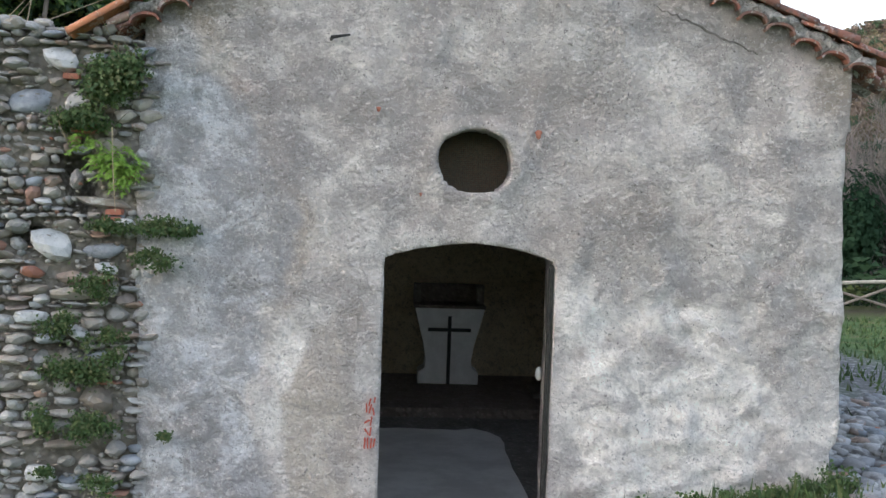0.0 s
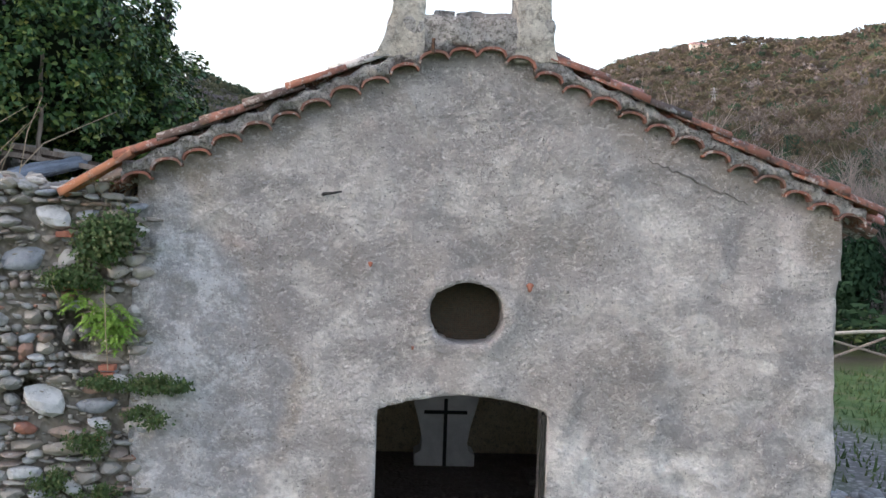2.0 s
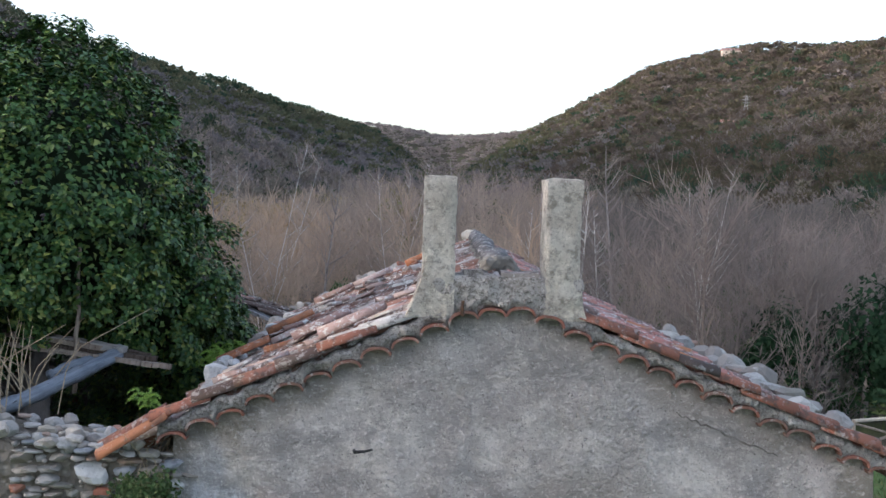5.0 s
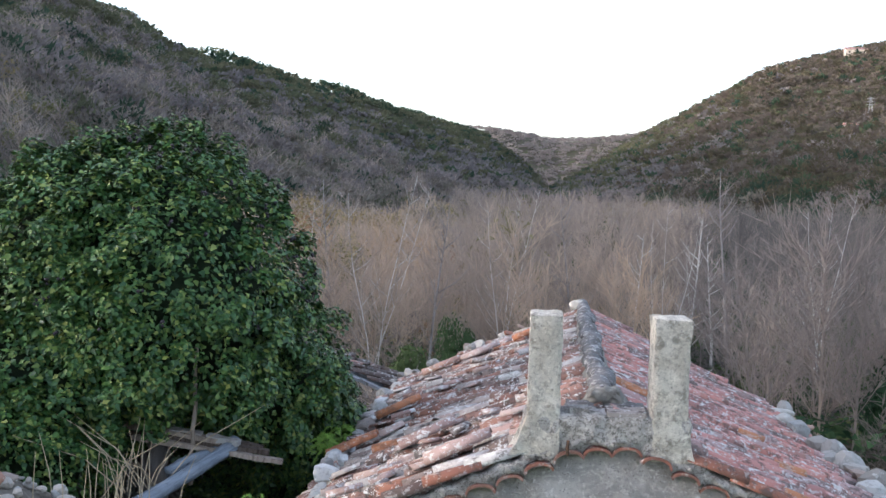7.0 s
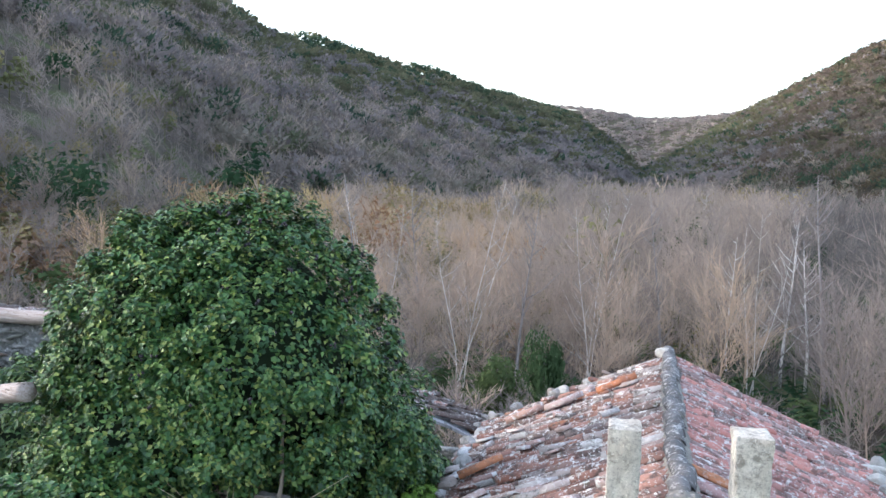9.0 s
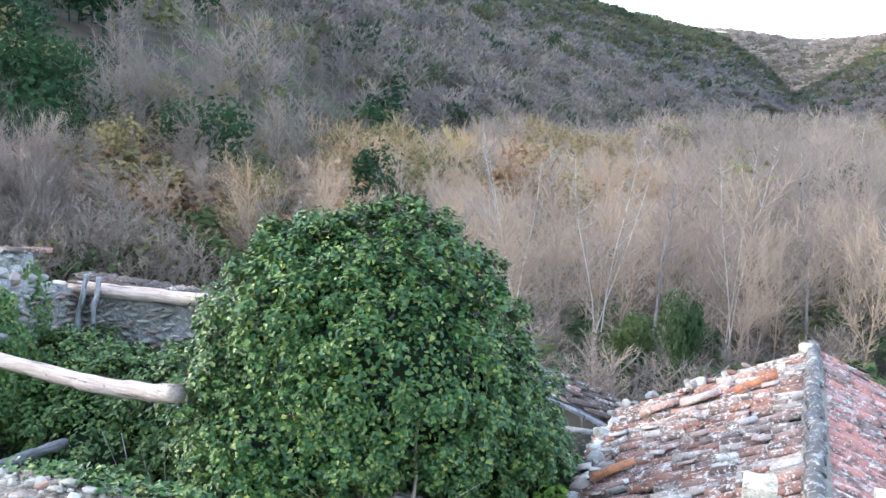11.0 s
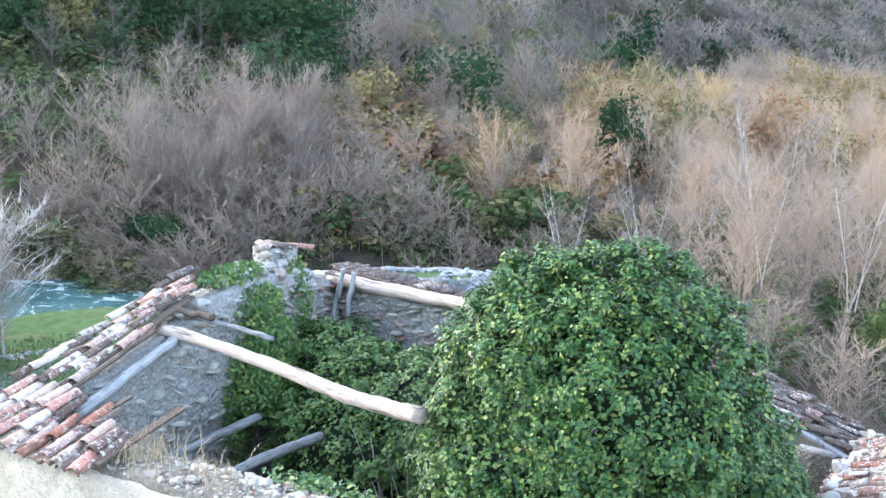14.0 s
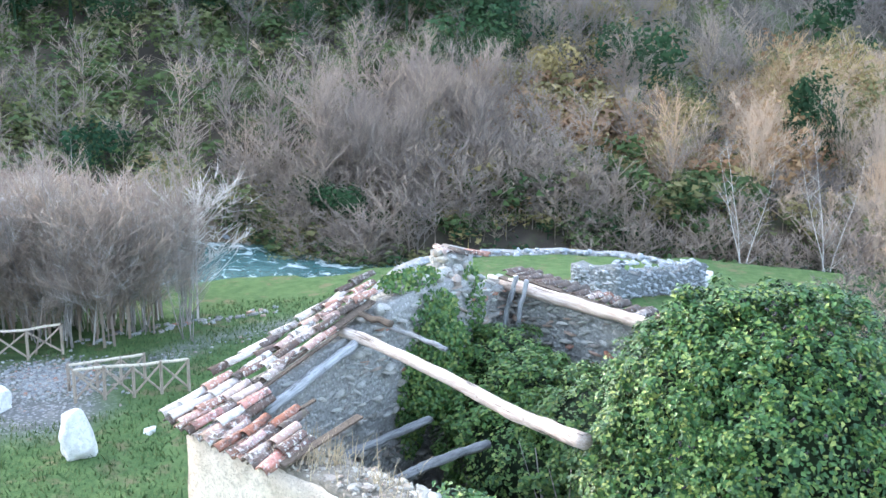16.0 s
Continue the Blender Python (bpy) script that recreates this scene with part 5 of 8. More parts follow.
def rubble_face():
    """Mixed stones thrown onto the face of the rubble wall, packed without courses."""
    R = random.Random(21)
    laid = []
    blue = stone_mesh("stone", STONE_BLUE, 17, (1, 0.7, 0.7), 2, 0.2, True)
    sets = {"warm": WARM, "grey": STONES, "white": WHITES, "blue": [blue]}

    def put(x, z, w, h, kind, tilt=None):
        ob = new("stone", R.choice(sets[kind]))
        ob.parent = rubble
        d = min(w, 0.16)
        ob.matrix_basis = Matrix.Translation((x, front_y(x) + 0.055 + R.uniform(-0.03, 0.03), z)) @ pose(0, 0, 0, R.gauss(0, 10), R.gauss(0, 9) if tilt is None else tilt, R.gauss(0, 10)) @ Matrix.Diagonal((w * 1.08, d * 1.5, h * 1.65, 1))
        laid.append((x, z, w, h))
    for x, z, w, h, kind, tilt in ((-2.42, 1.76, 0.29, 0.25, "white", 8), (-2.55, 2.79, 0.34, 0.20, "blue", -8), (-2.37, 3.10, 0.24, 0.19, "white", 4), (-2.07, 2.08, 0.36, 0.14, "warm", 4), (-2.02, 2.48, 0.26, 0.14, "warm", 10),
                                   (-2.04, 1.73, 0.28, 0.11, "blue", 2), (-2.27, 1.53, 0.34, 0.07, "grey", 1), (-2.28, 1.41, 0.32, 0.11, "warm", 0), (-2.15, 2.27, 0.12, 0.10, "grey", 0), (-2.25, 2.25, 0.10, 0.10, "grey", 0),
                                   (-2.03, 1.60, 0.16, 0.09, "white", 5), (-2.22, 1.12, 0.15, 0.14, "white", 0), (-2.10, 1.20, 0.20, 0.08, "warm", 5), (-2.30, 0.62, 0.15, 0.12, "grey", 0), (-2.08, 0.62, 0.26, 0.16, "warm", 35),
                                   (-2.47, 0.10, 0.2, 0.09, "white", 0), (-2.25, -0.02, 0.2, 0.08, "white", 0), (-2.3, 0.30, 0.34, 0.08, "warm", 0)):
        put(x, z, w, h, kind, tilt)
    big = list(laid)
    rest, arrs = Soup(), [mesh_arrays(m) for m in LOW + LOW_GREY]
    z = -0.5
    while z < 3.34:
        h = R.uniform(0.035, 0.085)
        x = -2.97 + R.uniform(0, 0.05)
        while x < -1.66 + 0.05 * math.sin(z * 5):
            pebbly = x < -2.30 and 1.9 < z < 2.65
            w = h * R.uniform(1.1, 3.4) * (0.55 if pebbly else 1.0)
            zc = z + h / 2 + 0.02 * math.sin(x * 3 + z) + R.uniform(-0.008, 0.008)
            xc = x + w / 2
            x += w + R.uniform(0.0, 0.012)
            if zc > front_top(xc) + 0.02 or any(((xc - a) / hw) ** 2 + ((zc - b) / hh) ** 2 < 0.8 for a, b, hw, hh in HOLLOWS):
                continue
            if any(abs(xc - a) < (w + p) * 0.45 and abs(zc - b) < (h + q) * 0.42 for a, b, p, q in big):
                continue
            r = R.random()
            if w > 0.105 and len(laid) < 298:
                put(xc, zc, w, h * 1.05, "warm" if r < 0.35 else "grey" if r < 0.80 else "blue" if r < 0.92 else "white", R.gauss(0, 3))
            else:
                m = Matrix.Translation((xc, front_y(xc) + 0.05 + R.uniform(-0.03, 0.02), zc)) @ pose(0, 0, 0, R.gauss(0, 8), R.gauss(0, 5), R.gauss(0, 10)) @ Matrix.Diagonal((w * 1.08, 0.16, h * 1.75, 1))
                soup_mesh(rest, R.choice(arrs), m)
        z += h + R.uniform(0.0, 0.010)
    tagged(part_mesh("course_stones", rest.mesh("course_stones", STONE, True), STONE, rubble), kind="stuff")
    for x, z, w in ((-1.98, 1.96, 0.13), (-1.97, 2.015, 0.12), (-2.2, 2.60, 0.16), (-2.16, 2.66, 0.14), (-2.28, 2.98, 0.12), (-2.05, 1.5, 0.09)):
        bm = rough_box(x - w / 2, x + w / 2, front_y(x) - 0.045, front_y(x) + 0.1, z - 0.02, z + 0.02, 0.05, 0.006, 6, x * 9)
        part("brick", bm, RED_CHIP, rubble, "red brick fragment")


rubble_face()
scatter_stones(rubble, "stone", lambda R: (lambda x: (x, front_y(x) + 0.03 + R.uniform(-0.03, 0.02), R.uniform(-0.5, min(3.3, front_top(x)))))(R.uniform(-2.95, -1.66)), 800, LOW + LOW_GREY, 0.025, 0.06, 33, stuff="rubble_chips")
scatter_stones(rubble, "stone", lambda R: (lambda x: (x, front_y(x) + R.uniform(0.0, 0.62), front_top(x) + R.uniform(-0.02, 0.05)))(R.uniform(-4.5, -1.95)), 130, WARM + STONES, 0.06, 0.17, 31)
wall_strip("wall_capping", [(-4.5, front_y(-4.5) + 0.06), (-9.3, front_y(-9.3) + 0.06)], lambda x, y: front_top(x) + 0.035, 3.6, -0.62, RUBBLE_BED, "crumbling rubble capping on the street wall", 0.10, 0.06, 6.0)
scatter_stones(street, "stone", lambda R: (lambda x: (x, front_y(x) + R.choice((R.uniform(0.45, 0.68), R.uniform(0.08, 0.68))), front_top(x) + R.uniform(0.0, 0.06)))(R.uniform(-9.0, -4.6)), 130, WARM + WARM + STONES, 0.07, 0.19, 32)
scatter_stones(street, "stone", lambda R: (lambda x: (x, front_y(x) + R.uniform(0.06, 0.68), front_top(x) + R.uniform(0.01, 0.06)))(R.uniform(-9.2, -4.6)), 700, LOW, 0.025, 0.08, 34, stuff="wall_chips")

# side gable, back wall
GX = -10.72


def gable_top(x, y):
    return float(np.interp(y, [6.8, 8.2, 9.6, 10.7, 11.4, 12.4, 13.2, 14.0], [4.22, 4.62, 5.02, 5.36, 5.46, 5.30, 5.02, 4.85]))


side = wall_strip("wall_gable", [(GX, 7.5), (GX, 13.95)], lambda x, y: gable_top(x, y) - 0.05, -1.2, -0.5, GREY_RENDER, "grey rubble gable wall of the roofless house", 0.25, 0.05, 8.0)
back = wall_strip("wall_rear", [(-10.2, 13.55), (-4.2, 13.35)], lambda x, y: float(np.interp(x, [-10.3, -8, -6, -4.2], [5.0, 4.86, 4.75, 4.6])), -1.2, 0.5, GREY_RENDER,
                  "rear rubble wall of the roofless house", 0.25, 0.05, 11.0)


def face_stones(parent, name, count, seed, pos):
    scatter_stones(parent, "stone", pos, count, LOW_FLAT, 0.08, 0.24, seed, stuff=name)


face_stones(side, "gable_stones", 900, 41, lambda R: (lambda y: (GX + 0.47 + R.uniform(-0.03, 0.02), y, R.uniform(1.0, 1.0 + (gable_top(0, y) - 1.1))))(R.uniform(7.5, 13.6)))
face_stones(back, "rear_stones", 700, 42, lambda R: (lambda x: (x, 13.53 + (x + 10.2) * -0.033 + R.uniform(0.0, 0.05), R.uniform(2.4, 4.8)))(R.uniform(-10.2, -4.3)))
scatter_stones(side, "stone", lambda R: (lambda y: (GX + R.uniform(0.0, 0.5), y, gable_top(0, y) + R.uniform(-0.02, 0.06)))(R.uniform(9.8, 13.9)), 60, STONES, 0.12, 0.26, 43)
slab_wall("wall_inner", -3.25, -2.95, 8.1, 13.3, -0.9, 2.3, GREY_RENDER, "inner cross wall of the ruin", 0.3, 0.05)


def ruin_tiles():
    """Surviving tile courses on the street corner and along the gable."""
    patch = tagged(new("ruin_roof"), "surviving rows of lichened barrel tiles on the ruin", "roof", kind="structure")
    R = random.Random(51)
    rise = 0.29

    def put(name, x, y, kind, lift=0.0, yaw=0.0, parent=patch):
        z = 4.30 + (y - 6.8) * rise + lift
        ob = new(name, TILE_ME[kind])
        ob.parent = parent
        # downhill is -y
        down = Vector((0, -1, -rise)).normalized()
        sd = Vector((1, 0, 0))
        up = down.cross(sd)
        if up.z < 0:
            sd = -sd
            up = down.cross(sd)
        r = Matrix((down, sd, up)).transposed().to_4x4()
        ob.matrix_basis = Matrix.Translation((x, y, z)) @ r @ pose(0, 0, 0, R.gauss(0, 5), R.gauss(-2, 1.5), yaw + R.gauss(0, 3))
        return ob
    # street corner: lichened columns, a gap, then broken red ones
    for c, (x, rows, kinds) in enumerate(((-10.84, 3, "white"), (-10.61, 3, "white"), (-10.40, 3, "white"), (-10.17, 3, "mixed"), (-9.96, 3, "mixed"), (-9.52, 2, "red"), (-9.30, 3, "red"), (-9.02, 2, "moss"), (-8.80, 2, "red"))):
        for k in range(rows):
            kind = {"white": R.choice(("white", "white", "white", "old")), "mixed": R.choice(("white", "rose", "old")), "red": R.choice(("cap", "old", "rose", "cap")), "moss": R.choice(("white", "old"))}[kinds]
            put("tile", x + R.gauss(0, 0.018), front_y(-10) + 0.33 + k * 0.31 + R.uniform(-0.06, 0.05) - (0.05 if kinds == "red" else 0), kind, 0.10 + R.uniform(-0.02, 0.03), (c - 4) * 0.8 + R.gauss(0, 4))
            put("pan_tile", x + 0.11 + R.gauss(0, 0.01), front_y(-10) + 0.31 + k * 0.33, R.choice(("old", "dark")), 0.045)
    put("pan_tile", -9.74, front_y(-10) + 0.45, "old", 0.05, 6)
    # gable edge: two close rows and fragments
    for c in range(4):
        x = -10.92 + c * 0.20
        y = front_y(-10) + 1.22 + 0.1 * c
        while y < (10.95, 10.8, 10.5, 9.6)[c]:
            kind = R.choice(("old", "old", "dark", "white", "old", "dark"))
            if R.random() < (0.97, 0.95, 0.88, 0.7)[c]:
                put("tile", x + R.gauss(0, 0.03), y, kind, (0.15, 0.14, 0.12, 0.09)[c] + R.uniform(-0.02, 0.02), R.gauss(0, 7))
            y += R.uniform(0.22, 0.30)
    # boards below the tiles
    for c, (x, w, y0, y1) in enumerate(((-10.30, 0.16, 7.9, 10.2), (-9.38, 0.06, 7.0, 8.05), (-8.58, 0.12, 6.95, 8.1), (-10.12, 0.06, 7.8, 9.3))):
        bm = bmesh.new()
        box(bm, -w / 2, w / 2, y0, y1, -0.015, 0.015)
        for v in bm.verts:
            v.co.z += 4.37 + (v.co.y - 6.8) * rise
            v.co.x += x + (v.co.y - y0) * (0.14 if c in (1, 2) else -0.03)
        part("board", bm, BROWN_WOOD, patch, "weathered brown roof board")
    # tiles over the rear wall plate
    x = -10.5
    while x < -4.6:
        z = float(np.interp(x, [-10.5, -8, -6, -4.6], [5.12, 4.98, 4.87, 4.75]))
        for k in range(2):
            ob = new("tile", TILE_ME[R.choice(("dark", "dark", "old", "dark"))])
            ob.parent = patch
            ob.matrix_basis = Matrix.Translation((x + R.uniform(-0.04, 0.04), 13.62 + k * 0.25 + R.uniform(-0.05, 0.05), z - k * 0.05)) @ pose(0, 0, 0, R.gauss(0, 8), 6, 90 + R.gauss(0, 8))
        x += R.uniform(0.19, 0.30)
    bm = bmesh.new()
    for y, z in ((13.42, 0.02), (13.62, 0.05)):
        box(bm, -10.4, -4.9, y - 0.08, y + 0.08, 5.04 + z, 5.07 + z)
    for v in bm.verts:
        v.co.z -= (v.co.x + 10.4) * 0.062
    part("board", bm, BROWN_WOOD, patch, "long brown board under the tiles")


ruin_tiles()


def timber(name, pts, radii, material, label, sides=9, seed=0.0, category="beam"):
    """A hewn, slightly crooked timber."""
    fine, rad = [], []
    n = 14
    for i in range(n + 1):
        t = i / n * (len(pts) - 1)
        k = min(int(t), len(pts) - 2)
        f = t - k
        p = Vector(pts[k]).lerp(Vector(pts[k + 1]), f)
        w = noise.noise_vector(Vector((i * 0.45, seed, 2.0)))
        fine.append(p + 0.035 * w)
        r = radii[0] + (radii[1] - radii[0]) * i / n
        rad.append(r * (1 + 0.13 * noise.noise(Vector((i * 0.7, seed, 5.0)))))
    bm = bmesh.new()
    tube(bm, fine, rad, sides, 0.9)
    c = Vector(fine[0])
    bmesh.ops.subdivide_edges(bm, edges=[e for e in bm.edges], cuts=1, use_grid_fill=True)
    for v in bm.verts:
        v.co += 0.014 * noise.noise_vector(v.co * 6) + 0.008 * noise.noise_vector(v.co * 19)
    # grain follows the timber's own length
    d = (Vector(fine[-1]) - c).normalized()
    q = d.to_track_quat("Z", "Y").to_matrix().to_4x4()
    m = Matrix.Translation(c) @ q
    bm.transform(m.inverted())
    ob = part(name, bm, material, smooth=True)
    ob.matrix_basis = m
    return tagged(ob, label, category)


timber("roof_beam", [(-10.48, 9.58, 5.02), (-8.6, 9.62, 4.93), (-7.2, 9.52, 4.80), (-6.4, 9.44, 4.78), (-5.82, 9.33, 4.86)], (0.088, 0.115), BLEACHED, "long bleached crooked roof beam spanning the ruin", 10, 3)
timber("roof_beam", [(-10.35, 13.42, 4.96), (-8.2, 13.32, 5.00), (-6.0, 13.1, 5.02)], (0.125, 0.115), BLEACHED, "bleached wall-plate beam along the rear wall", 10, 7)
timber("rafter", [(-9.92, 7.75, 4.42), (-9.98, 9.0, 4.79), (-10.02, 9.66, 4.98)], (0.085, 0.08), PALE_GREY, "grey rafter leaning on the gable wall", 8, 12, "rafter")
timber("pole", [(-10.3, 10.0, 5.12), (-9.3, 10.05, 5.10), (-8.75, 10.1, 5.04)], (0.045, 0.04), GREY_WOOD, "grey pole across the gable top", 8, 15, "pole")
timber("board", [(-10.75, 9.85, 5.24), (-9.7, 9.95, 5.20)], (0.055, 0.06), BROWN_WOOD, "split brown board on the gable top", 6, 18, "board")
for dx, seed in ((0.0, 21), (0.22, 23)):
    timber("prop", [(-9.90 + dx, 13.20, 5.24), (-10.0 + dx * 1.2, 13.14, 4.75), (-10.12 + dx * 1.4, 13.18, 4.1)], (0.045, 0.04), PALE_GREY, "short grey prop lashed to the wall-plate", 7, seed, "prop")
timber("joist", [(-9.35, 7.9, 3.62), (-9.36, 9.0, 3.65), (-9.28, 10.4, 3.68)], (0.072, 0.07), GREY_WOOD, "grey floor joist in the open ruin", 8, 31, "joist")
timber("joist", [(-8.40, 7.85, 3.58), (-8.33, 9.0, 3.65), (-8.16, 10.4, 3.68)], (0.078, 0.075), GREY_WOOD, "dark grey floor joist in the open ruin", 8, 33, "joist")
timber("roof_beam", [(-3.95, 7.8, 3.12), (-3.55, 8.7, 3.30), (-3.2, 9.59, 3.46), (-2.98, 10.2, 3.57)], (0.08, 0.075), BLUE_WOOD, "blue-grey fallen beam over the rubble wall", 9, 41)
timber("roof_beam", [(-3.45, 9.6, 3.44), (-3.2, 10.05, 3.52), (-3.02, 10.4, 3.58)], (0.07, 0.06), BLUE_WOOD, "thin blue-grey beam beside the fallen beam", 8, 43)


def plank_pile():
    pile = empty("plank_stack", -3.2, 10.2, 3.5, "stack of broken roof planks with pale lichen", "planks")
    R = random.Random(61)
    for k, (y, z, w, x0, x1) in enumerate(((-0.16, 0.04, 0.10, -0.80, 0.78), (-0.02, 0.06, 0.12, -0.85, 0.60), (0.14, 0.07, 0.12, -0.80, 0.50), (-0.04, 0.115, 0.10, -0.95, 0.10))):
        bm = rough_box(x0, x1, -w / 2, w / 2, 0.0, 0.05, 0.1, 0.010, 5, k)
        ob = part("plank", bm, (FENCE_POST, BROWN_WOOD, BROWN_WOOD, FENCE_POST)[k], pile)
        ob.matrix_basis = pose(0.0, y, z, R.gauss(0, 4), 7.5 + R.gauss(0, 1), 3 + R.gauss(0, 2))
    for k in range(2):
        bm = rough_box(-0.18, 0.18, -0.07, 0.07, 0.0, 0.06, 0.06, 0.016, 6, k + 9)
        ob = part("lichened_chunk", bm, STONE, pile, "chunk of bark white with lichen")
        ob.matrix_basis = pose(-0.28 + 0.40 * k, -0.03, 0.165 - 0.055 * k, 0, 8, R.gauss(0, 6))


plank_pile()


def lean_to():
    """Fallen roof remnant behind the ivy."""
    thing = tagged(new("collapsed_roof"), "collapsed roof of dark tiles on broken boards", "roof")
    R = random.Random(71)
    x0, x1, y0, y1 = -5.0, -1.75, 14.55, 15.75

    def top(x, y):
        return 3.30 - (x - x1) * 0.345 + 0.03 * math.sin(x * 2.3 + y * 3.1)
    for k in range(8):
        y = y0 + (y1 - y0) * k / 7
        w = R.uniform(0.05, 0.08)
        bm = rough_box(x0, x1 - (0.25 if k == 1 else 0.0) + R.uniform(-0.10, 0.10), y - w, y + w, -0.022, 0.018, 0.12, 0.008, 5, k)
        for v in bm.verts:
            v.co.z += top(v.co.x, y) + R.uniform(-0.004, 0.004)
        part("board", bm, PALE_GREY if k < 3 else BROWN_WOOD, thing)
    for c in range(7):
        y = y0 + 0.14 + c * 0.19
        x = x1 - 0.30 - R.uniform(0, 0.25)
        while x > x0:
            if R.random() < 0.88:
                ob = new("tile", TILE_ME[R.choice(("dark", "dark", "dark", "old", "dark"))])
                ob.parent = thing
                ob.matrix_basis = slope_pose(x, y + R.gauss(0, 0.03), top(x, y) + 0.055, 1.0, -0.345, R.gauss(0, 12), R.gauss(0, 10), R.uniform(0, 0.025), R.gauss(-3, 3)) @ Matrix.Diagonal((R.uniform(0.55, 0.95), 0.95, 0.55, 1))
            x -= R.uniform(0.20, 0.30)
    for y in (y0 + 0.1, y1 - 0.15):
        for x in (x1 - 0.28, x0 + 0.3):
            bm = rough_box(x - 0.07, x + 0.07, y - 0.05, y + 0.05, -1.2, top(x, y) - 0.03, 0.3, 0.01, 3, x)
            part("post", bm, GREY_WOOD, thing)


lean_to()
slab_wall("wall_yard", -2.9, -2.2, 15.9, 16.2, -1.2, 2.8, GREY_RENDER, "rubble wall under the collapsed roof", 0.3, 0.05)

# corner stack with a tile cap
stack = wall_strip("wall_stack", [(-11.15, 12.35), (-10.65, 12.35)], lambda x, y: 5.62, 4.6, 0.55, GREY_RENDER, "stub of a stone chimney on the ruin", 0.15, 0.05, 14.0)
scatter_stones(stack, "stone", lambda R: (R.uniform(-11.15, -10.6), R.choice((12.33, R.uniform(12.35, 12.9))), R.uniform(4.75, 5.62)), 40, STONES + WARM, 0.12, 0.24, 81)
for k, kind in enumerate(("old", "dark", "old")):
    ob = new("tile", TILE_ME[kind])
    ob.parent = stack
    ob.matrix_basis = pose(-11.15 + 0.28 * k, 12.5 + 0.05 * k, 5.68, 0, 4, 20 * k - 15)


# ---- ivy and wall plants ----
def foliage_blob(name, lobes, n, leaf, material, label, category, inner=True, spread=0.5, clear=()):
    thing = empty(name, lobes[0][0], lobes[0][1], lobes[0][2] - lobes[0][5], label, category)
    base = np.array(thing.location)
    area = np.array([l[3] * l[4] + l[4] * l[5] + l[3] * l[5] for l in lobes])
    soup = Soup()
    L = np.array([l[:6] for l in lobes])
    per = 62
    for (cx, cy, cz, rx, ry, rz), a in zip(lobes, area):
        c, s = np.array([cx, cy, cz]), np.array([rx, ry, rz])
        m = max(8, int(n * a / area.sum() / per))
        u = unit(m)
        u[:, 2] = np.where(u[:, 2] < -0.75, -u[:, 2], u[:, 2])
        bump = np.array([0.97 + 0.13 * noise.noise(Vector(p * 2.0) + Vector((cx, cy, cz))) + 0.12 * noise.noise(Vector(p * 4.5) + Vector((cx, 0, cz))) for p in u])
        hub = c + u * s * (bump + rng.normal(0, 0.035, m))[:, None]
        out = u / s
        out /= np.linalg.norm(out, axis=1, keepdims=True)
        axis = out + np.array([0, 0, 0.55])
        axis /= np.linalg.norm(axis, axis=1, keepdims=True)
        # a rounded tuft of leaves on each shoot's end, and a thin lining between the tufts
        w = np.repeat(np.arange(m), per)
        ray = unit(len(w)) + 0.85 * axis[w]
        ray /= np.linalg.norm(ray, axis=1, keepdims=True)
        reach = (leaf * rng.uniform(1.5, 3.3, m))[w] * rng.random(len(w)) ** 0.45
        p = hub[w] + ray * reach[:, None]
        nn = ray + 0.7 * axis[w]
        q = int(m * per * 0.42)
        v = unit(q)
        p = np.concatenate([p, c + v * s * rng.uniform(0.80, 0.97, (q, 1))])
        nn = np.concatenate([nn, v])
        nn /= np.linalg.norm(nn, axis=1, keepdims=True)
        # leave out what is buried in another lobe
        keep = np.ones(len(p), bool)
        for b in L:
            if tuple(b[:3]) != (cx, cy, cz):
                keep &= (((p - b[:3]) / b[3:]) ** 2).sum(1) > 0.55
        for x0, x1, y1, z1 in clear:
            keep &= ~((p[:, 0] > x0) & (p[:, 0] < x1) & (p[:, 1] < y1) & (p[:, 2] < z1 + 0.25 * np.sin(p[:, 0] * 9)))
        leaves(soup, p[keep] - base, nn[keep], leaf, spread=spread, level=0.72)
    part_mesh("leaves", soup.mesh("leaves", material), material, thing)
    # near-black blobs added inside the lobes; their colour stands for shade between leaves
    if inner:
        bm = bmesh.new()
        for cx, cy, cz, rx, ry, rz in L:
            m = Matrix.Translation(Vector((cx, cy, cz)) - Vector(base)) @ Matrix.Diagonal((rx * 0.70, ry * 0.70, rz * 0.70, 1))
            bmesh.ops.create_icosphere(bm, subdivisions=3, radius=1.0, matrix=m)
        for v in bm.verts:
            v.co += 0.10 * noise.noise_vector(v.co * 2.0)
        part("shade_core", bm, FOLIAGE_SHADE, thing, smooth=True)
    return thing


ivy = foliage_blob("ivy_tree", [(-4.00, 10.75, 5.15, 1.62, 1.55, 1.62), (-5.0, 10.25, 4.30, 1.25, 1.05, 1.25), (-3.15, 11.5, 4.15, 1.00, 0.80, 1.10), (-5.1, 9.6, 3.4, 1.0, 0.8, 0.9), (-4.75, 10.45, 5.25, 1.25, 1.2, 1.28), (-2.90, 12.4, 3.40, 0.80, 0.85, 0.85), (-3.4, 13.2, 2.5, 1.2, 1.0, 1.2)],
                   128000, 0.060, IVY, "tree-sized dome of glossy green ivy", "ivy", clear=((-3.95, -2.0, 10.2, 3.75),))
bm = bmesh.new()
tube(bm, [(-4.1, 10.7, -1.0), (-4.0, 10.6, 1.5), (-4.0, 10.7, 4.0)], [0.28, 0.22, 0.12], 9)
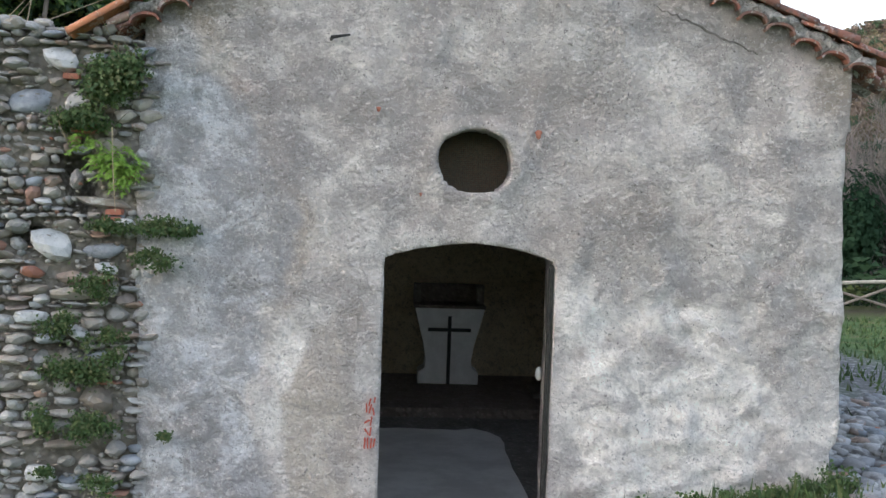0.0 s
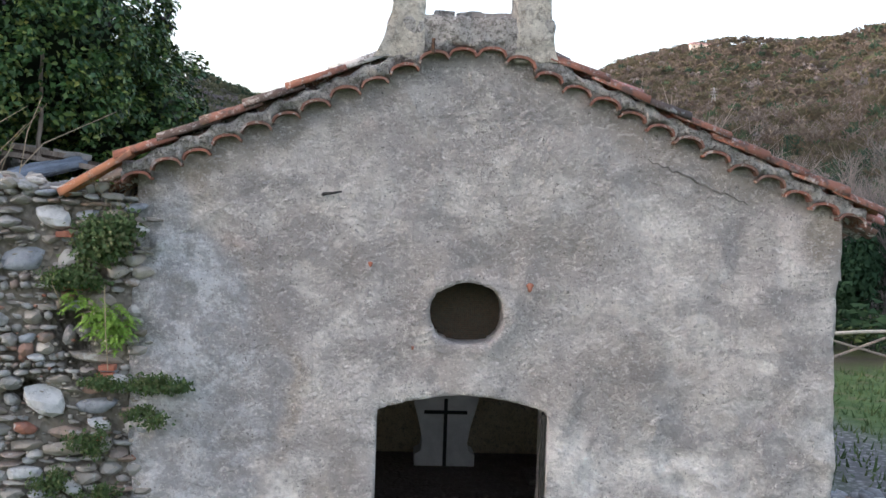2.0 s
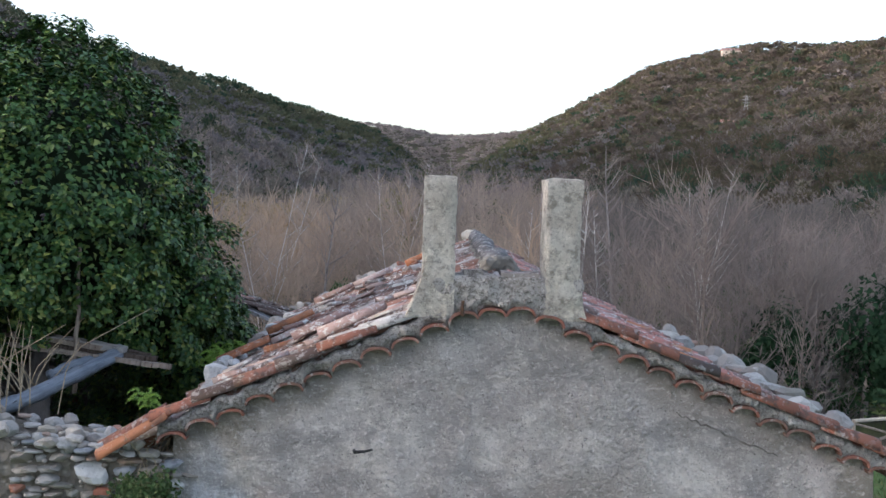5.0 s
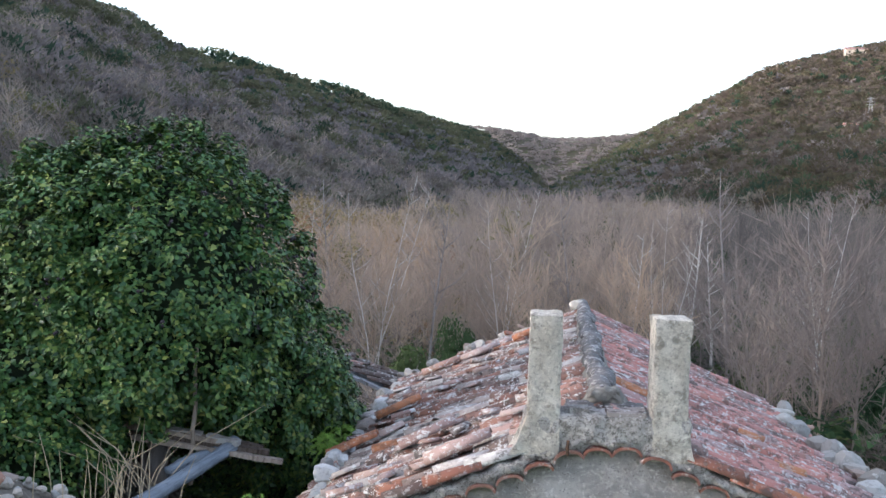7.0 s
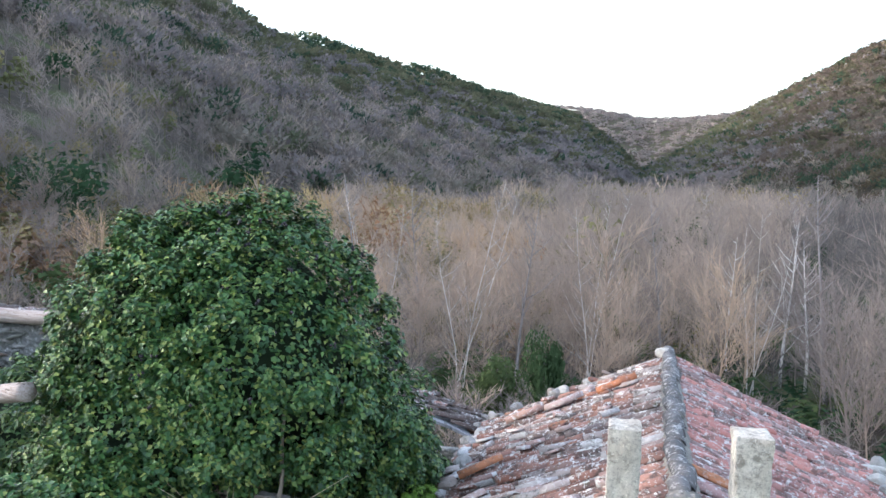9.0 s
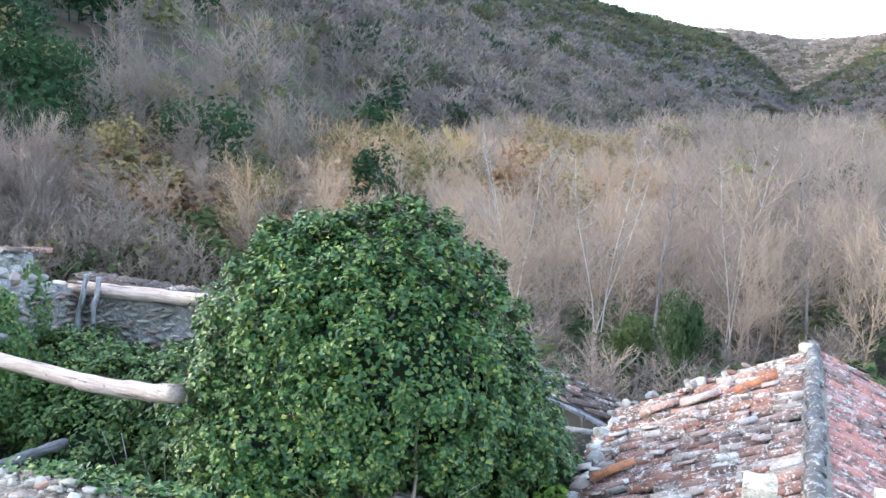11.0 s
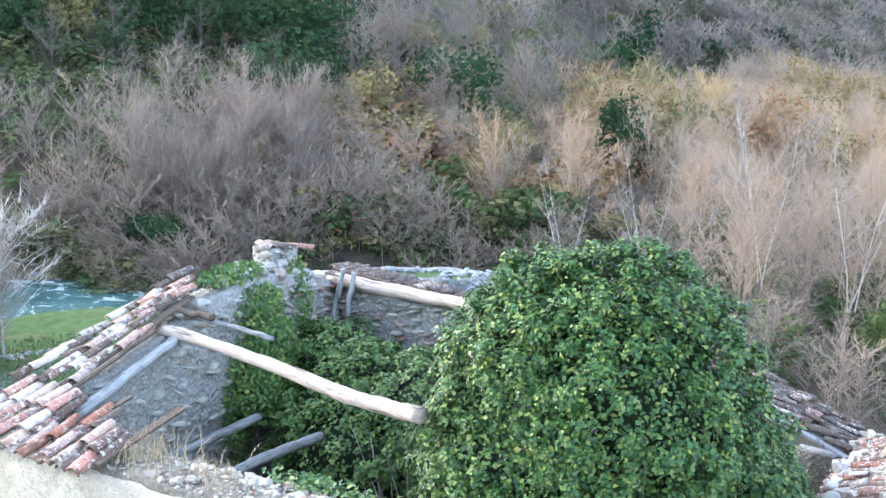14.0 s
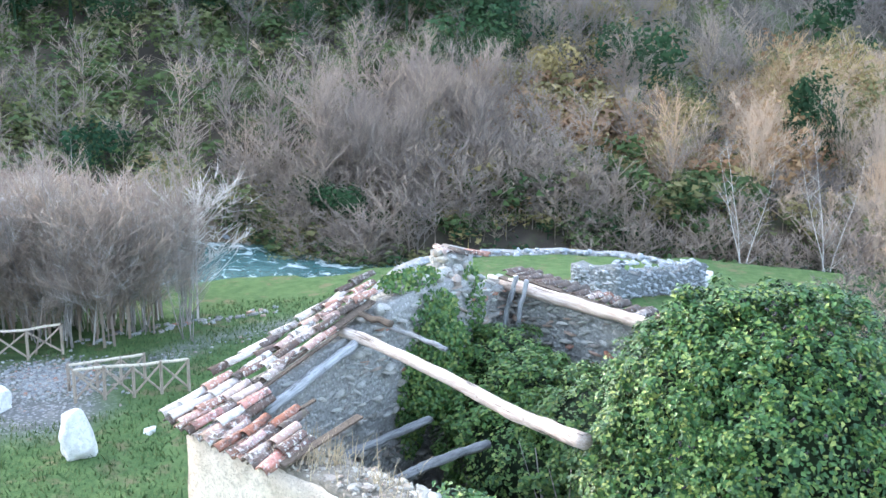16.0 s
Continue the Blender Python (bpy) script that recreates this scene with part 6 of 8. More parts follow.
bm.transform(Matrix.Translation(-ivy.location))
part("trunk", bm, BARK, ivy, smooth=True)
soup = Soup()
for k in range(170):
    u = unit(1)[0]
    if u[2] < -0.2 or u[0] < -0.4:
        continue
    c = np.array([-4.0, 10.75, 5.15]) + u * np.array([1.70, 1.63, 1.68]) - np.array(ivy.location)
    for j in range(3):
        o = c + unit(1)[0] * 0.025
        d = 0.02
        v = [o + np.array(q) * d for q in ((1, 0, 0), (-1, 0, 0), (0, 1, 0), (0, -1, 0), (0, 0, 1), (0, 0, -1))]
        soup.add(v, [(0, 2, 4), (2, 1, 4), (1, 3, 4), (3, 0, 4), (2, 0, 5), (1, 2, 5), (3, 1, 5), (0, 3, 5)])
tagged(part_mesh("berry_cluster", soup.mesh("berry_cluster", BERRY), BERRY, ivy, "clusters of dark ivy berries"), kind="stuff")

# this shrub too holds the dark blobs that paint shade behind its leaves
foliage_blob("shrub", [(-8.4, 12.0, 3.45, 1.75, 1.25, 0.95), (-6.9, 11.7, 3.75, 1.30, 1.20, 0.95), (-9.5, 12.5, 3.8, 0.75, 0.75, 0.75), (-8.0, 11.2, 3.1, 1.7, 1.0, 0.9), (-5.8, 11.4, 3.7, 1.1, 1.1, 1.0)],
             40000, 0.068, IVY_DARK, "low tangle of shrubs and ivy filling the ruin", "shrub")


def wall_ivy(name, spots, n, leaf, material, label, normal):
    thing = empty(name, *spots[0][:3], label, "ivy")
    base = np.array(thing.location)
    soup = Soup()
    for x, y, z, rx, ry, rz in spots:
        k = int(n * (rx * rz + ry * rz + rx * ry) / sum(a[3] * a[5] + a[4] * a[5] + a[3] * a[4] for a in spots))
        u = unit(k) * (rng.random((k, 1)) ** 0.4)
        leaves(soup, np.array([x, y, z]) + u * np.array([rx, ry, rz]) - base, np.tile(np.array(normal, float), (k, 1)), leaf, droop=0.9, spread=0.6)
    part_mesh("leaves", soup.mesh("leaves", material), material, thing)
    for (xa, ya, za, *ra), (xb, yb, zb, *rb) in zip(spots, spots[1:]):
        bm = bmesh.new()
        a, b = Vector((xa, ya, za - ra[2])) - Vector(base), Vector((xb, yb, zb + rb[2] * 0.5)) - Vector(base)
        tube(bm, [a, a.lerp(b, 0.5) + 0.06 * noise.noise_vector(a * 3.0), b], [0.018, 0.013, 0.008], 5)
        part("stem", bm, BARK, thing, "brown climbing stem")
    return thing


wall_ivy("ivy", [(-10.3, 12.5, 4.6, 0.22, 0.30, 0.95), (-10.25, 11.7, 4.55, 0.18, 0.5, 0.55), (-10.2, 11.2, 4.1, 0.2, 0.5, 0.6), (-10.15, 10.9, 3.4, 0.15, 0.35, 0.9), (-10.5, 11.2, 5.46, 0.38, 0.7, 0.16), (-10.15, 11.4, 4.95, 0.28, 0.5, 0.40), (-10.0, 11.5, 4.3, 0.32, 0.55, 0.55), (-9.8, 11.1, 3.7, 0.4, 0.5, 0.5)], 8200, 0.070, IVY_DARK,
         "dark ivy climbing the gable wall", (0.9, -0.4, 0.2))
wall_ivy("ivy", [(-6.0, 7.9, 4.40, 1.0, 0.25, 0.10), (-5.0, 7.9, 4.30, 0.5, 0.3, 0.15)], 900, 0.07, IVY, "trailing ivy on the wall top", (0, -0.2, 1))


def weeds(name, x, y, z, rx, rz, n, leaf, material, label, depth=0.10, up=0.4, category="weed"):
    """A ragged tuft: small leaves in a few off-centre clumps, with thin shoots standing out."""
    thing = empty(name, x, y, z - rz, label, category)
    soup = Soup()
    n, leaf = int(n * 2.4), leaf * 0.58
    clumps = rng.normal(0, 0.42, (7, 3))
    which = rng.integers(7, size=n)
    u = clumps[which] + rng.normal(0, 0.30, (n, 3))
    p = u * np.array([rx, depth * 0.7, rz]) + np.array([0, -depth * 0.35, rz])
    nn = np.tile(np.array([0, -1.0, up]), (n, 1))
    leaves(soup, p, nn, leaf, droop=0.5, spread=1.0)
    m = max(6, n // 40)
    a = np.stack([rng.normal(0, rx * 0.5, m), np.full(m, -depth * 0.3), np.full(m, rz * 0.8)], 1)
    d = np.stack([rng.normal(0, 0.6, m), rng.normal(-0.4, 0.3, m), rng.uniform(0.1, 1.0, m)], 1)
    b = a + d * (0.5 * (rx + rz)) * rng.uniform(0.5, 1.2, (m, 1))
    s = np.cross(d, unit(m)) * 0.003
    soup.add(np.stack([a - s, a + s, b], 1).reshape(-1, 3), np.arange(m * 3).reshape(-1, 3))
    part_mesh("leaves", soup.mesh("leaves", material), material, thing)
    return thing


def fern(x, y, z, size, fronds, seed, label="bright green fern rooted in the wall"):
    """Arching fronds with paired leaflets."""
    r = np.random.default_rng(seed)
    thing = empty("fern", x, y, z, label, "fern")
    soup = Soup()
    for _ in range(fronds):
        a = r.uniform(-2.6, -0.5)
        out = np.array([math.cos(a) * 1.25, math.sin(a) * 0.7, 0.0])
        o = np.array([r.normal(0, 0.35) * size, 0.0, r.normal(0, 0.30) * size])
        L = size * r.uniform(0.6, 1.15)
        pts = [o + out * L * t + np.array([0, 0, L * (0.75 * t - 0.95 * t * t) * r.uniform(0.7, 1.3)]) for t in np.linspace(0, 1, 13)]
        for k in range(1, 13):
            d = pts[k] - pts[k - 1]
            d = d / (np.linalg.norm(d) + 1e-9)
            s = np.cross(d, np.array([0.1, -0.5, 0.85]))
            s /= np.linalg.norm(s) + 1e-9
            w = L * 0.24 * (1 - (k / 13) ** 1.5) + 0.004
            for sg in (-1, 1):
                t0, t1 = pts[k - 1], pts[k]
                tip = pts[k] + s * sg * w + d * w * 0.35 + r.normal(0, 0.004, 3)
                soup.add([t0, t1, tip], [(0, 1, 2)])
    part_mesh("fronds", soup.mesh("fronds", FERN), FERN, thing)
    return thing


WY = front_y(-2) - 0.07
weeds("weed_clump", -1.97, WY, 2.93, 0.20, 0.20, 1500, 0.055, WEED, "dark weeds growing from the rubble wall", 0.14)
weeds("weed_clump", -2.18, WY, 2.66, 0.20, 0.09, 500, 0.05, WEED, "green weeds in a rubble joint")
fern(-1.98, WY, 2.33, 0.17, 34, 1)
fern(-1.90, WY, 2.25, 0.15, 26, 2)
fern(-2.05, WY, 2.42, 0.14, 22, 3)
fern(-1.86, WY, 2.36, 0.13, 18, 4)
fern(-2.20, WY, 2.50, 0.12, 16, 5)
fern(-2.26, WY, 2.68, 0.12, 16, 6)
for x, z, rx, rz, n in ((-1.62, 1.93, 0.24, 0.07, 420), (-1.42, 1.90, 0.10, 0.04, 120), (-2.0, 1.90, 0.14, 0.06, 200), (-1.67, 1.66, 0.14, 0.08, 200), (-2.06, 1.48, 0.12, 0.12, 220), (-2.32, 1.20, 0.13, 0.10, 260), (-2.28, 0.86, 0.24, 0.12, 420),
                         (-2.02, 0.88, 0.12, 0.16, 260), (-2.42, 0.48, 0.12, 0.09, 220), (-2.06, 0.45, 0.17, 0.14, 420), (-2.40, 0.12, 0.08, 0.05, 80), (-2.02, 0.04, 0.12, 0.08, 160), (-1.56, 0.39, 0.05, 0.04, 60), (-1.95, 1.12, 0.1, 0.08, 120)):
    weeds("weed_clump", x, WY - 0.01 if x < -1.8 else FY - 0.06, z, rx, rz, n, 0.042, WEED, "small green weeds rooted in the wall", 0.07)
fern(-2.35, 8.9, 3.38, 0.16, 20, 7, "yellow-green fern tuft by the roof edge")
fern(-2.1, 11.6, 3.42, 0.22, 34, 8, "bright green fern by the roof edge")
fern(-2.2, 11.1, 3.40, 0.19, 30, 9, "bright green fern by the roof edge")


def stems(name, x, y, z, n, h, spread, material, label, rad=0.008, lean=0.4, seed=1):
    R = random.Random(seed)
    bm = bmesh.new()
    for _ in range(n):
        a, r = R.uniform(0, 6.28), R.uniform(0, spread)
        px, py = r * math.cos(a), r * math.sin(a)
        hh = h * R.uniform(0.5, 1.1)
        lx, ly = R.gauss(0, lean) * hh, R.gauss(0, lean) * hh
        tube(bm, [(px, py, 0), (px + lx * 0.35, py + ly * 0.35, hh * 0.55), (px + lx, py + ly, hh)], [rad, rad * 0.8, rad * 0.35], 4)
    ob = part(name, bm, material)
    ob.location = (x, y, z)
    return tagged(ob, label, "stems", kind="stuff")


stems("dry_stems", -3.75, 9.3, 3.30, 17, 0.70, 0.35, DRY, "tangle of pale dry twigs on the wall top", 0.007, 0.75, 3)
stems("dry_stems", -1.95, 7.55, 3.05, 26, 0.38, 0.18, DRY, "dry grass stems at the roof corner", 0.004, 0.3, 5)
stems("dry_stems", -3.3, 7.9, 3.40, 20, 0.7, 0.7, DRY, "thin dry stalks on the rubble wall", 0.005, 0.15, 7)
stems("dry_stems", -8.2, 7.5, 4.35, 60, 0.34, 0.55, DRY, "dry grass tufts on the street wall", 0.006, 0.3, 9)
stems("dry_stems", -8.7, 7.45, 4.33, 70, 0.30, 0.45, DRY, "dry grass tufts on the street wall", 0.005, 0.3, 19)
stems("dry_stems", -7.3, 7.55, 4.36, 40, 0.26, 0.5, DRY, "dry grass tufts on the street wall", 0.006, 0.3, 10)
stems("dry_stems", -6.7, 10.2, 1.6, 12, 2.2, 0.3, BARK, "bare brown saplings inside the ruin", 0.018, 0.15, 11)
timber("stick", [(-3.36, 10.0, 3.2), (-3.34, 10.02, 4.0), (-3.33, 10.02, 4.66)], (0.026, 0.02), FENCE_POST, "upright dead stick beside the planks", 6, 55, "stick")
for pts in (((-2.36, 7.33, 2.75), (-2.33, 7.32, 2.62), (-2.28, 7.34, 2.50)), ((-1.96, 7.30, 2.62), (-1.945, 7.29, 2.3), (-1.93, 7.31, 2.02))):
    bm = bmesh.new()
    tube(bm, pts, [0.005, 0.004, 0.004], 4)
    tagged(part("straw", bm, DRY), "single dry straw hanging on the wall", "straw")

# ---- small marks on the facade ----
bm = bmesh.new()
tube(bm, [(-0.44, FY + 0.02, 3.325), (-0.43, FY - 0.06, 3.33), (-0.36, FY - 0.075, 3.34), (-0.30, FY - 0.06, 3.352)], [0.014, 0.014, 0.011, 0.008], 6)
tagged(part("iron_hook", bm, IRON), "bent rusted iron hook in the plaster", "hook")
for x, z, s in ((1.10, 2.69, 0.028), (-0.08, 2.83, 0.018), (0.25, 2.22, 0.011)):
    bm = bmesh.new()
    bmesh.ops.create_icosphere(bm, subdivisions=2, radius=s)
    for v in bm.verts:
        v.co = Vector((v.co.x * (0.7 + 0.5 * (v.co.z > 0)), v.co.y * 0.5, v.co.z * 1.2)) + 0.3 * s * noise.noise_vector(v.co * 30 + Vector((x, z, 0)))
    ob = part("brick_chip", bm, RED_CHIP)
    ob.location = (x, FY - 0.02 - facade_relief(x, z), z)
    tagged(ob, "red brick chip bedded in the plaster", "brick chip")
R = random.Random(5)
paint = None
for k, (x0, z0, h, lean) in enumerate(((-0.040, 0.665, 0.045, 10), (-0.075, 0.640, 0.060, 12), (-0.098, 0.590, 0.075, -4), (-0.070, 0.585, 0.075, 14), (-0.046, 0.570, 0.060, -10), (-0.092, 0.500, 0.050, 60), (-0.062, 0.490, 0.075, 8),
                                       (-0.094, 0.420, 0.060, -35), (-0.066, 0.415, 0.070, 6), (-0.105, 0.320, 0.085, 3), (-0.082, 0.320, 0.085, -2), (-0.058, 0.325, 0.080, 4), (-0.035, 0.330, 0.070, 9))):
    y = FY - facade_relief(x0, z0 + h / 2)
    bm = rough_box(-0.006, 0.006, -0.012, 0.012, -h / 2, h / 2, 0.012, 0.003, 40, k * 1.7)
    ob = part("painted_mark", bm, RED_PAINT, paint)
    here = pose(x0, y, z0 + h / 2, 0, lean, 0)
    if paint is None:
        paint = ob
        ob.matrix_basis = here
        first = here.inverted()
        tagged(ob, "faded red paint strokes beside the door", "paint marks")
    else:
        ob.matrix_basis = first @ here
R = random.Random(15)
bm = bmesh.new()
pts = []
for k in range(22):
    t = k / 21
    x, z = 1.95 + 0.78 * t, 3.66 - 0.31 * t + R.uniform(-0.012, 0.012)
    pts.append((x, FY - facade_relief(x, z) + 0.001, z))
tube(bm, pts, [0.004 + 0.006 * math.sin(math.pi * k / 21) for k in range(22)], 5)
tagged(part("wall_crack", bm, CRACK), "dark sloping crack line in the plaster", "crack", kind="structure")

# ---- fences, walls and rocks in the meadow ----
def ground_z(x, y):
    return float(land(x, y))


def fence(name, pts, label, height=0.95, bays=None):
    thing = empty(name, pts[0][0], pts[0][1], ground_z(*pts[0]), label, "fence", "rustic fences")
    base = thing.location.copy()
    R = random.Random(int(abs(pts[0][0]) * 10))
    posts = []
    for (xa, ya), (xb, yb) in zip(pts, pts[1:]):
        n = max(1, round(math.hypot(xb - xa, yb - ya) / (bays or 1.2)))
        posts += [(xa + (xb - xa) * k / n, ya + (yb - ya) * k / n) for k in range(n)]
    posts.append(pts[-1])
    P = [Vector((x, y, ground_z(x, y))) - base for x, y in posts]
    for p in P:
        bm = bmesh.new()
        tube(bm, [p + Vector((0, 0, -0.25)), p + Vector((R.uniform(-0.02, 0.02), 0, height + R.uniform(0.0, 0.06)))], [0.05, 0.045], 7)
        part("post", bm, FENCE_POST, thing)
    for a, b in zip(P, P[1:]):
        bm = bmesh.new()
        tube(bm, [a + Vector((0, 0, height)), (a + b) / 2 + Vector((0, 0, height + R.uniform(-0.02, 0.02))), b + Vector((0, 0, height))], [0.045, 0.042, 0.042], 7)
        part("rail", bm, FENCE_WOOD, thing)
        for lo, hi in ((a, b), (b, a)):
            bm = bmesh.new()
            tube(bm, [lo + Vector((0, 0, 0.10)), hi + Vector((0, 0, height - 0.06))], [0.034, 0.032], 6)
            part("brace", bm, FENCE_POST, thing)
    return thing


fence("fence", [(-22.5, 14.9), (-23.2, 13.6), (-24.0, 12.3)], "rustic pole fence with crossed braces beside the path", 0.95, 0.72)
fence("fence", [(-24.1, 14.5), (-24.6, 13.3), (-24.9, 12.6)], "weathered pole fence across the gravel path", 0.8, 0.8)
fence("fence", [(-28.3, 14.2), (-29.2, 12.4), (-30.4, 10.4)], "rustic pole fence above the river bank", 1.0, 1.2)
fence("fence", [(10.0, 22.4), (13.8, 22.8), (20.0, 23.5)], "pale rustic pole fence at the meadow edge", 0.75, 1.9)


def boulder(x, y, sx, sy, sz, seed, label, material=STONE_WHITE):
    me = stone_mesh("boulder", material, seed, (1, 1, 1), 4, 0.4, True)
    ob = new("boulder", me)
    for v in me.vertices:
        v.co += 0.02 * noise.noise_vector(v.co * 6)
    ob.matrix_basis = Matrix.Translation((x, y, ground_z(x, y) + sz * 0.36)) @ pose(0, 0, 0, 0, 4, seed * 40) @ Matrix.Diagonal((sx, sy, sz, 1))
    return tagged(ob, label, "boulder")


boulder(-20.9, 10.7, 0.85, 0.85, 1.45, 4, "upright white boulder standing in the grass")
boulder(-25.1, 10.6, 0.75, 0.7, 0.7, 5, "rounded white boulder by the gravel path")
boulder(-20.8, 12.6, 0.34, 0.28, 0.16, 7, "flat white stone lying in the grass")
boulder(-16.4, 33.0, 1.2, 1.0, 0.75, 11, "pale boulder behind the old stone wall's end")

LOW_SLATE = [stone_mesh("stone", STONE_BLUE, s, q, 1) for s, q in ((1, (1, 0.7, 0.5)), (2, (1, 0.8, 0.6)), (3, (1.15, 0.7, 0.38)))]
terrace = wall_strip("wall_terrace", [(-15.2, 31.0), (-16.6, 27.6), (-18.7, 27.9)], lambda x, y: float(np.interp(y - 0.3 * (x + 16.6), [27.0, 27.6, 28.4, 31.0], [1.05, 1.2, 0.75, 0.9])) + 0.07 * math.sin(x * 3.7 + y * 2.1), -2.0, -0.6, SLATE_RENDER, "old blue-grey rubble walls of a roofless pen in the meadow", 0.25, 0.07, 17.0)
scatter_stones(terrace, "stone", lambda R: (lambda t, k: ((-15.2 - 1.4 * t + R.uniform(-0.05, 0.05), 31.0 - 3.4 * t, R.uniform(-0.6, 1.1)) if k else (-16.6 - 2.1 * t, 27.6 + 0.3 * t + R.uniform(-0.05, 0.05), R.uniform(-0.6, 1.15 - 0.45 * t))))(R.random(), R.random() < 0.6), 520, LOW_SLATE, 0.10, 0.26, 91, stuff="terrace_stones")
scatter_stones(terrace, "stone", lambda R: (lambda t: (-15.4 - 1.4 * t + R.uniform(-0.4, 0.1), 31.0 - 3.4 * t, 0.92 + 0.28 * t))(R.random()), 26, LOW_SLATE, 0.16, 0.34, 95)
BANK = [(-23.3, 22.6), (-24.5, 25.3), (-26.4, 29.4), (-25.4, 32.0), (-22.6, 33.9), (-18.4, 35.9)]


def bank_top(x, y):
    return ground_z(x, y) + 0.12 + 0.16 * float(smooth01((28.5 - y) / 4))


bank = wall_strip("wall_bank", BANK, bank_top, -3.0, 0.5, GREY_RENDER, "low dry stone wall above the river", 0.3, 0.07, 19.0)


def bank_place(R):
    k = R.randrange(len(BANK) - 1)
    t = R.random()
    x, y = BANK[k][0] + (BANK[k + 1][0] - BANK[k][0]) * t, BANK[k][1] + (BANK[k + 1][1] - BANK[k][1]) * t
    return x + R.uniform(-0.1, 0.3), y + R.uniform(-0.2, 0.2), bank_top(x, y) + R.uniform(-0.25, 0.10)


scatter_stones(bank, "stone", bank_place, 200, LOW_SLATE, 0.18, 0.42, 92, stuff="bank_stones")


def pebbles(name, place, count, lo, hi, seed, label):
    R = random.Random(seed)
    arrs = [mesh_arrays(stone_mesh("pebble", PEBBLE, s, q, 1)) for s, q in ((1, (1, 0.8, 0.5)), (2, (1, 0.7, 0.45)), (3, (0.9, 0.9, 0.6)))]
    soup = Soup()
    for _ in range(count):
        x, y = place(R)
        s = R.uniform(lo, hi)
        soup_mesh(soup, R.choice(arrs), Matrix.Translation((x, y, ground_z(x, y) + s * 0.08)) @ pose(0, 0, 0, R.gauss(0, 10), R.gauss(0, 10), R.uniform(0, 360)) @ Matrix.Diagonal((s, s, s, 1)))
    ob = part_mesh(name, soup.mesh(name, PEBBLE, True), PEBBLE)
    tagged(ob, label, "pebbles", kind="stuff")


pebbles("cobbles", lambda R: (3.3 + R.uniform(0, 3.6), 7.0 + R.uniform(0, 4.6)), 1300, 0.10, 0.27, 5, "rounded blue-grey river cobbles paving the chapel's side")
pebbles("gravel", lambda R: (-26.3 + R.gauss(0, 1.0), 12.7 + R.gauss(0, 0.75)), 1500, 0.06, 0.16, 6, "pale gravel and river stones on the path")
pebbles("bank_rocks", lambda R: (lambda t: (-26.4 - 2.6 * t + R.gauss(0, 0.25), 21.2 - 6.0 * t + R.gauss(0, 0.25)))(R.random()), 90, 0.12, 0.34, 7, "white stones edging the river bank")
pebbles("bank_rocks", lambda R: (lambda t: (-40 + 7.5 * t + R.gauss(0, 0.4), 28.4 + 0.8 * t + R.gauss(0, 0.3)))(R.random()), 120, 0.2, 0.6, 8, "stones along the far river bank")
pebbles("track_stones", lambda R: (lambda t: (-25.3 + 1.2 * t + R.gauss(0, 0.22), 15 + 7 * t + R.gauss(0, 0.4)))(R.random()), 110, 0.05, 0.15, 9, "small stones along the grassy track")


def grass_tufts():
    soup = Soup()
    n = 42000
    # meadow seen past the ruin, and strips beside the chapel
    a = rng.random(n)
    x = np.where(a < 0.70, rng.uniform(-29, -11.5, n), np.where(a < 0.9, rng.uniform(3.7, 16, n), rng.uniform(-1.2, 3.9, n)))
    y = np.where(a < 0.70, rng.uniform(5, 24, n), np.where(a < 0.9, rng.uniform(8.5, 22, n), rng.uniform(6.9, 7.40, n)))
    pad = (((x + 26.0) / 3.2) ** 2 + ((y - 12.2) / 2.0) ** 2 < 1.0) | ((x > 3.5) & (x < 6.8) & (y < 11.6) & (rng.random(n) < 0.93)) | ((x > -0.1) & (x < 1.4) & (y < 7.6))
    keep = ~pad & (polyline_distance(x, y, RIVER) > 6.5)
    x, y = x[keep], y[keep]
    n = len(x)
    z = land(x, y)
    h = rng.uniform(0.05, 0.16, n) * np.where(rng.random(n) < 0.05, 1.8, 1.0)
    t = rng.uniform(0, 6.28, n)
    w = rng.uniform(0.012, 0.03, n)
    b = np.stack([x, y, z - 0.01], 1)
    s = np.stack([np.cos(t) * w, np.sin(t) * w, np.zeros(n)], 1)
    tip = b + np.stack([rng.normal(0, 0.05, n), rng.normal(0, 0.05, n), h], 1)
    v = np.stack([b - s, b + s, tip], 1).reshape(-1, 3)
    soup.add(v, np.arange(n * 3).reshape(-1, 3))
    tagged(part_mesh("grass", soup.mesh("grass", GRASS), GRASS), "short green meadow grass", "grass", kind="stuff")


grass_tufts()
for k in range(14):
    R = random.Random(100 + k)
    x = 1.75 + k * 0.14 + R.uniform(-0.05, 0.05)
    z = ground_z(x, FY - 0.1)
    weeds("weed_clump", x, FY - 0.10, z + 0.05, 0.12, 0.07 + 0.05 * R.random(), 120, 0.05, WEED if k % 2 else GRASS, "green weeds at the foot of the chapel wall", 0.08)

# ---- woods ----
BARE = make_trees("bare_winter_twigs", [(0.0, (0.155, 0.140, 0.130)), (0.25, (0.292, 0.248, 0.222)), (0.5, (0.43, 0.345, 0.282)), (0.7, (0.53, 0.405, 0.305)), (0.85, (0.57, 0.38, 0.225)), (0.95, (0.55, 0.44, 0.21)), (1.0, (0.58, 0.54, 0.52))], var=0.25, through=0.45)


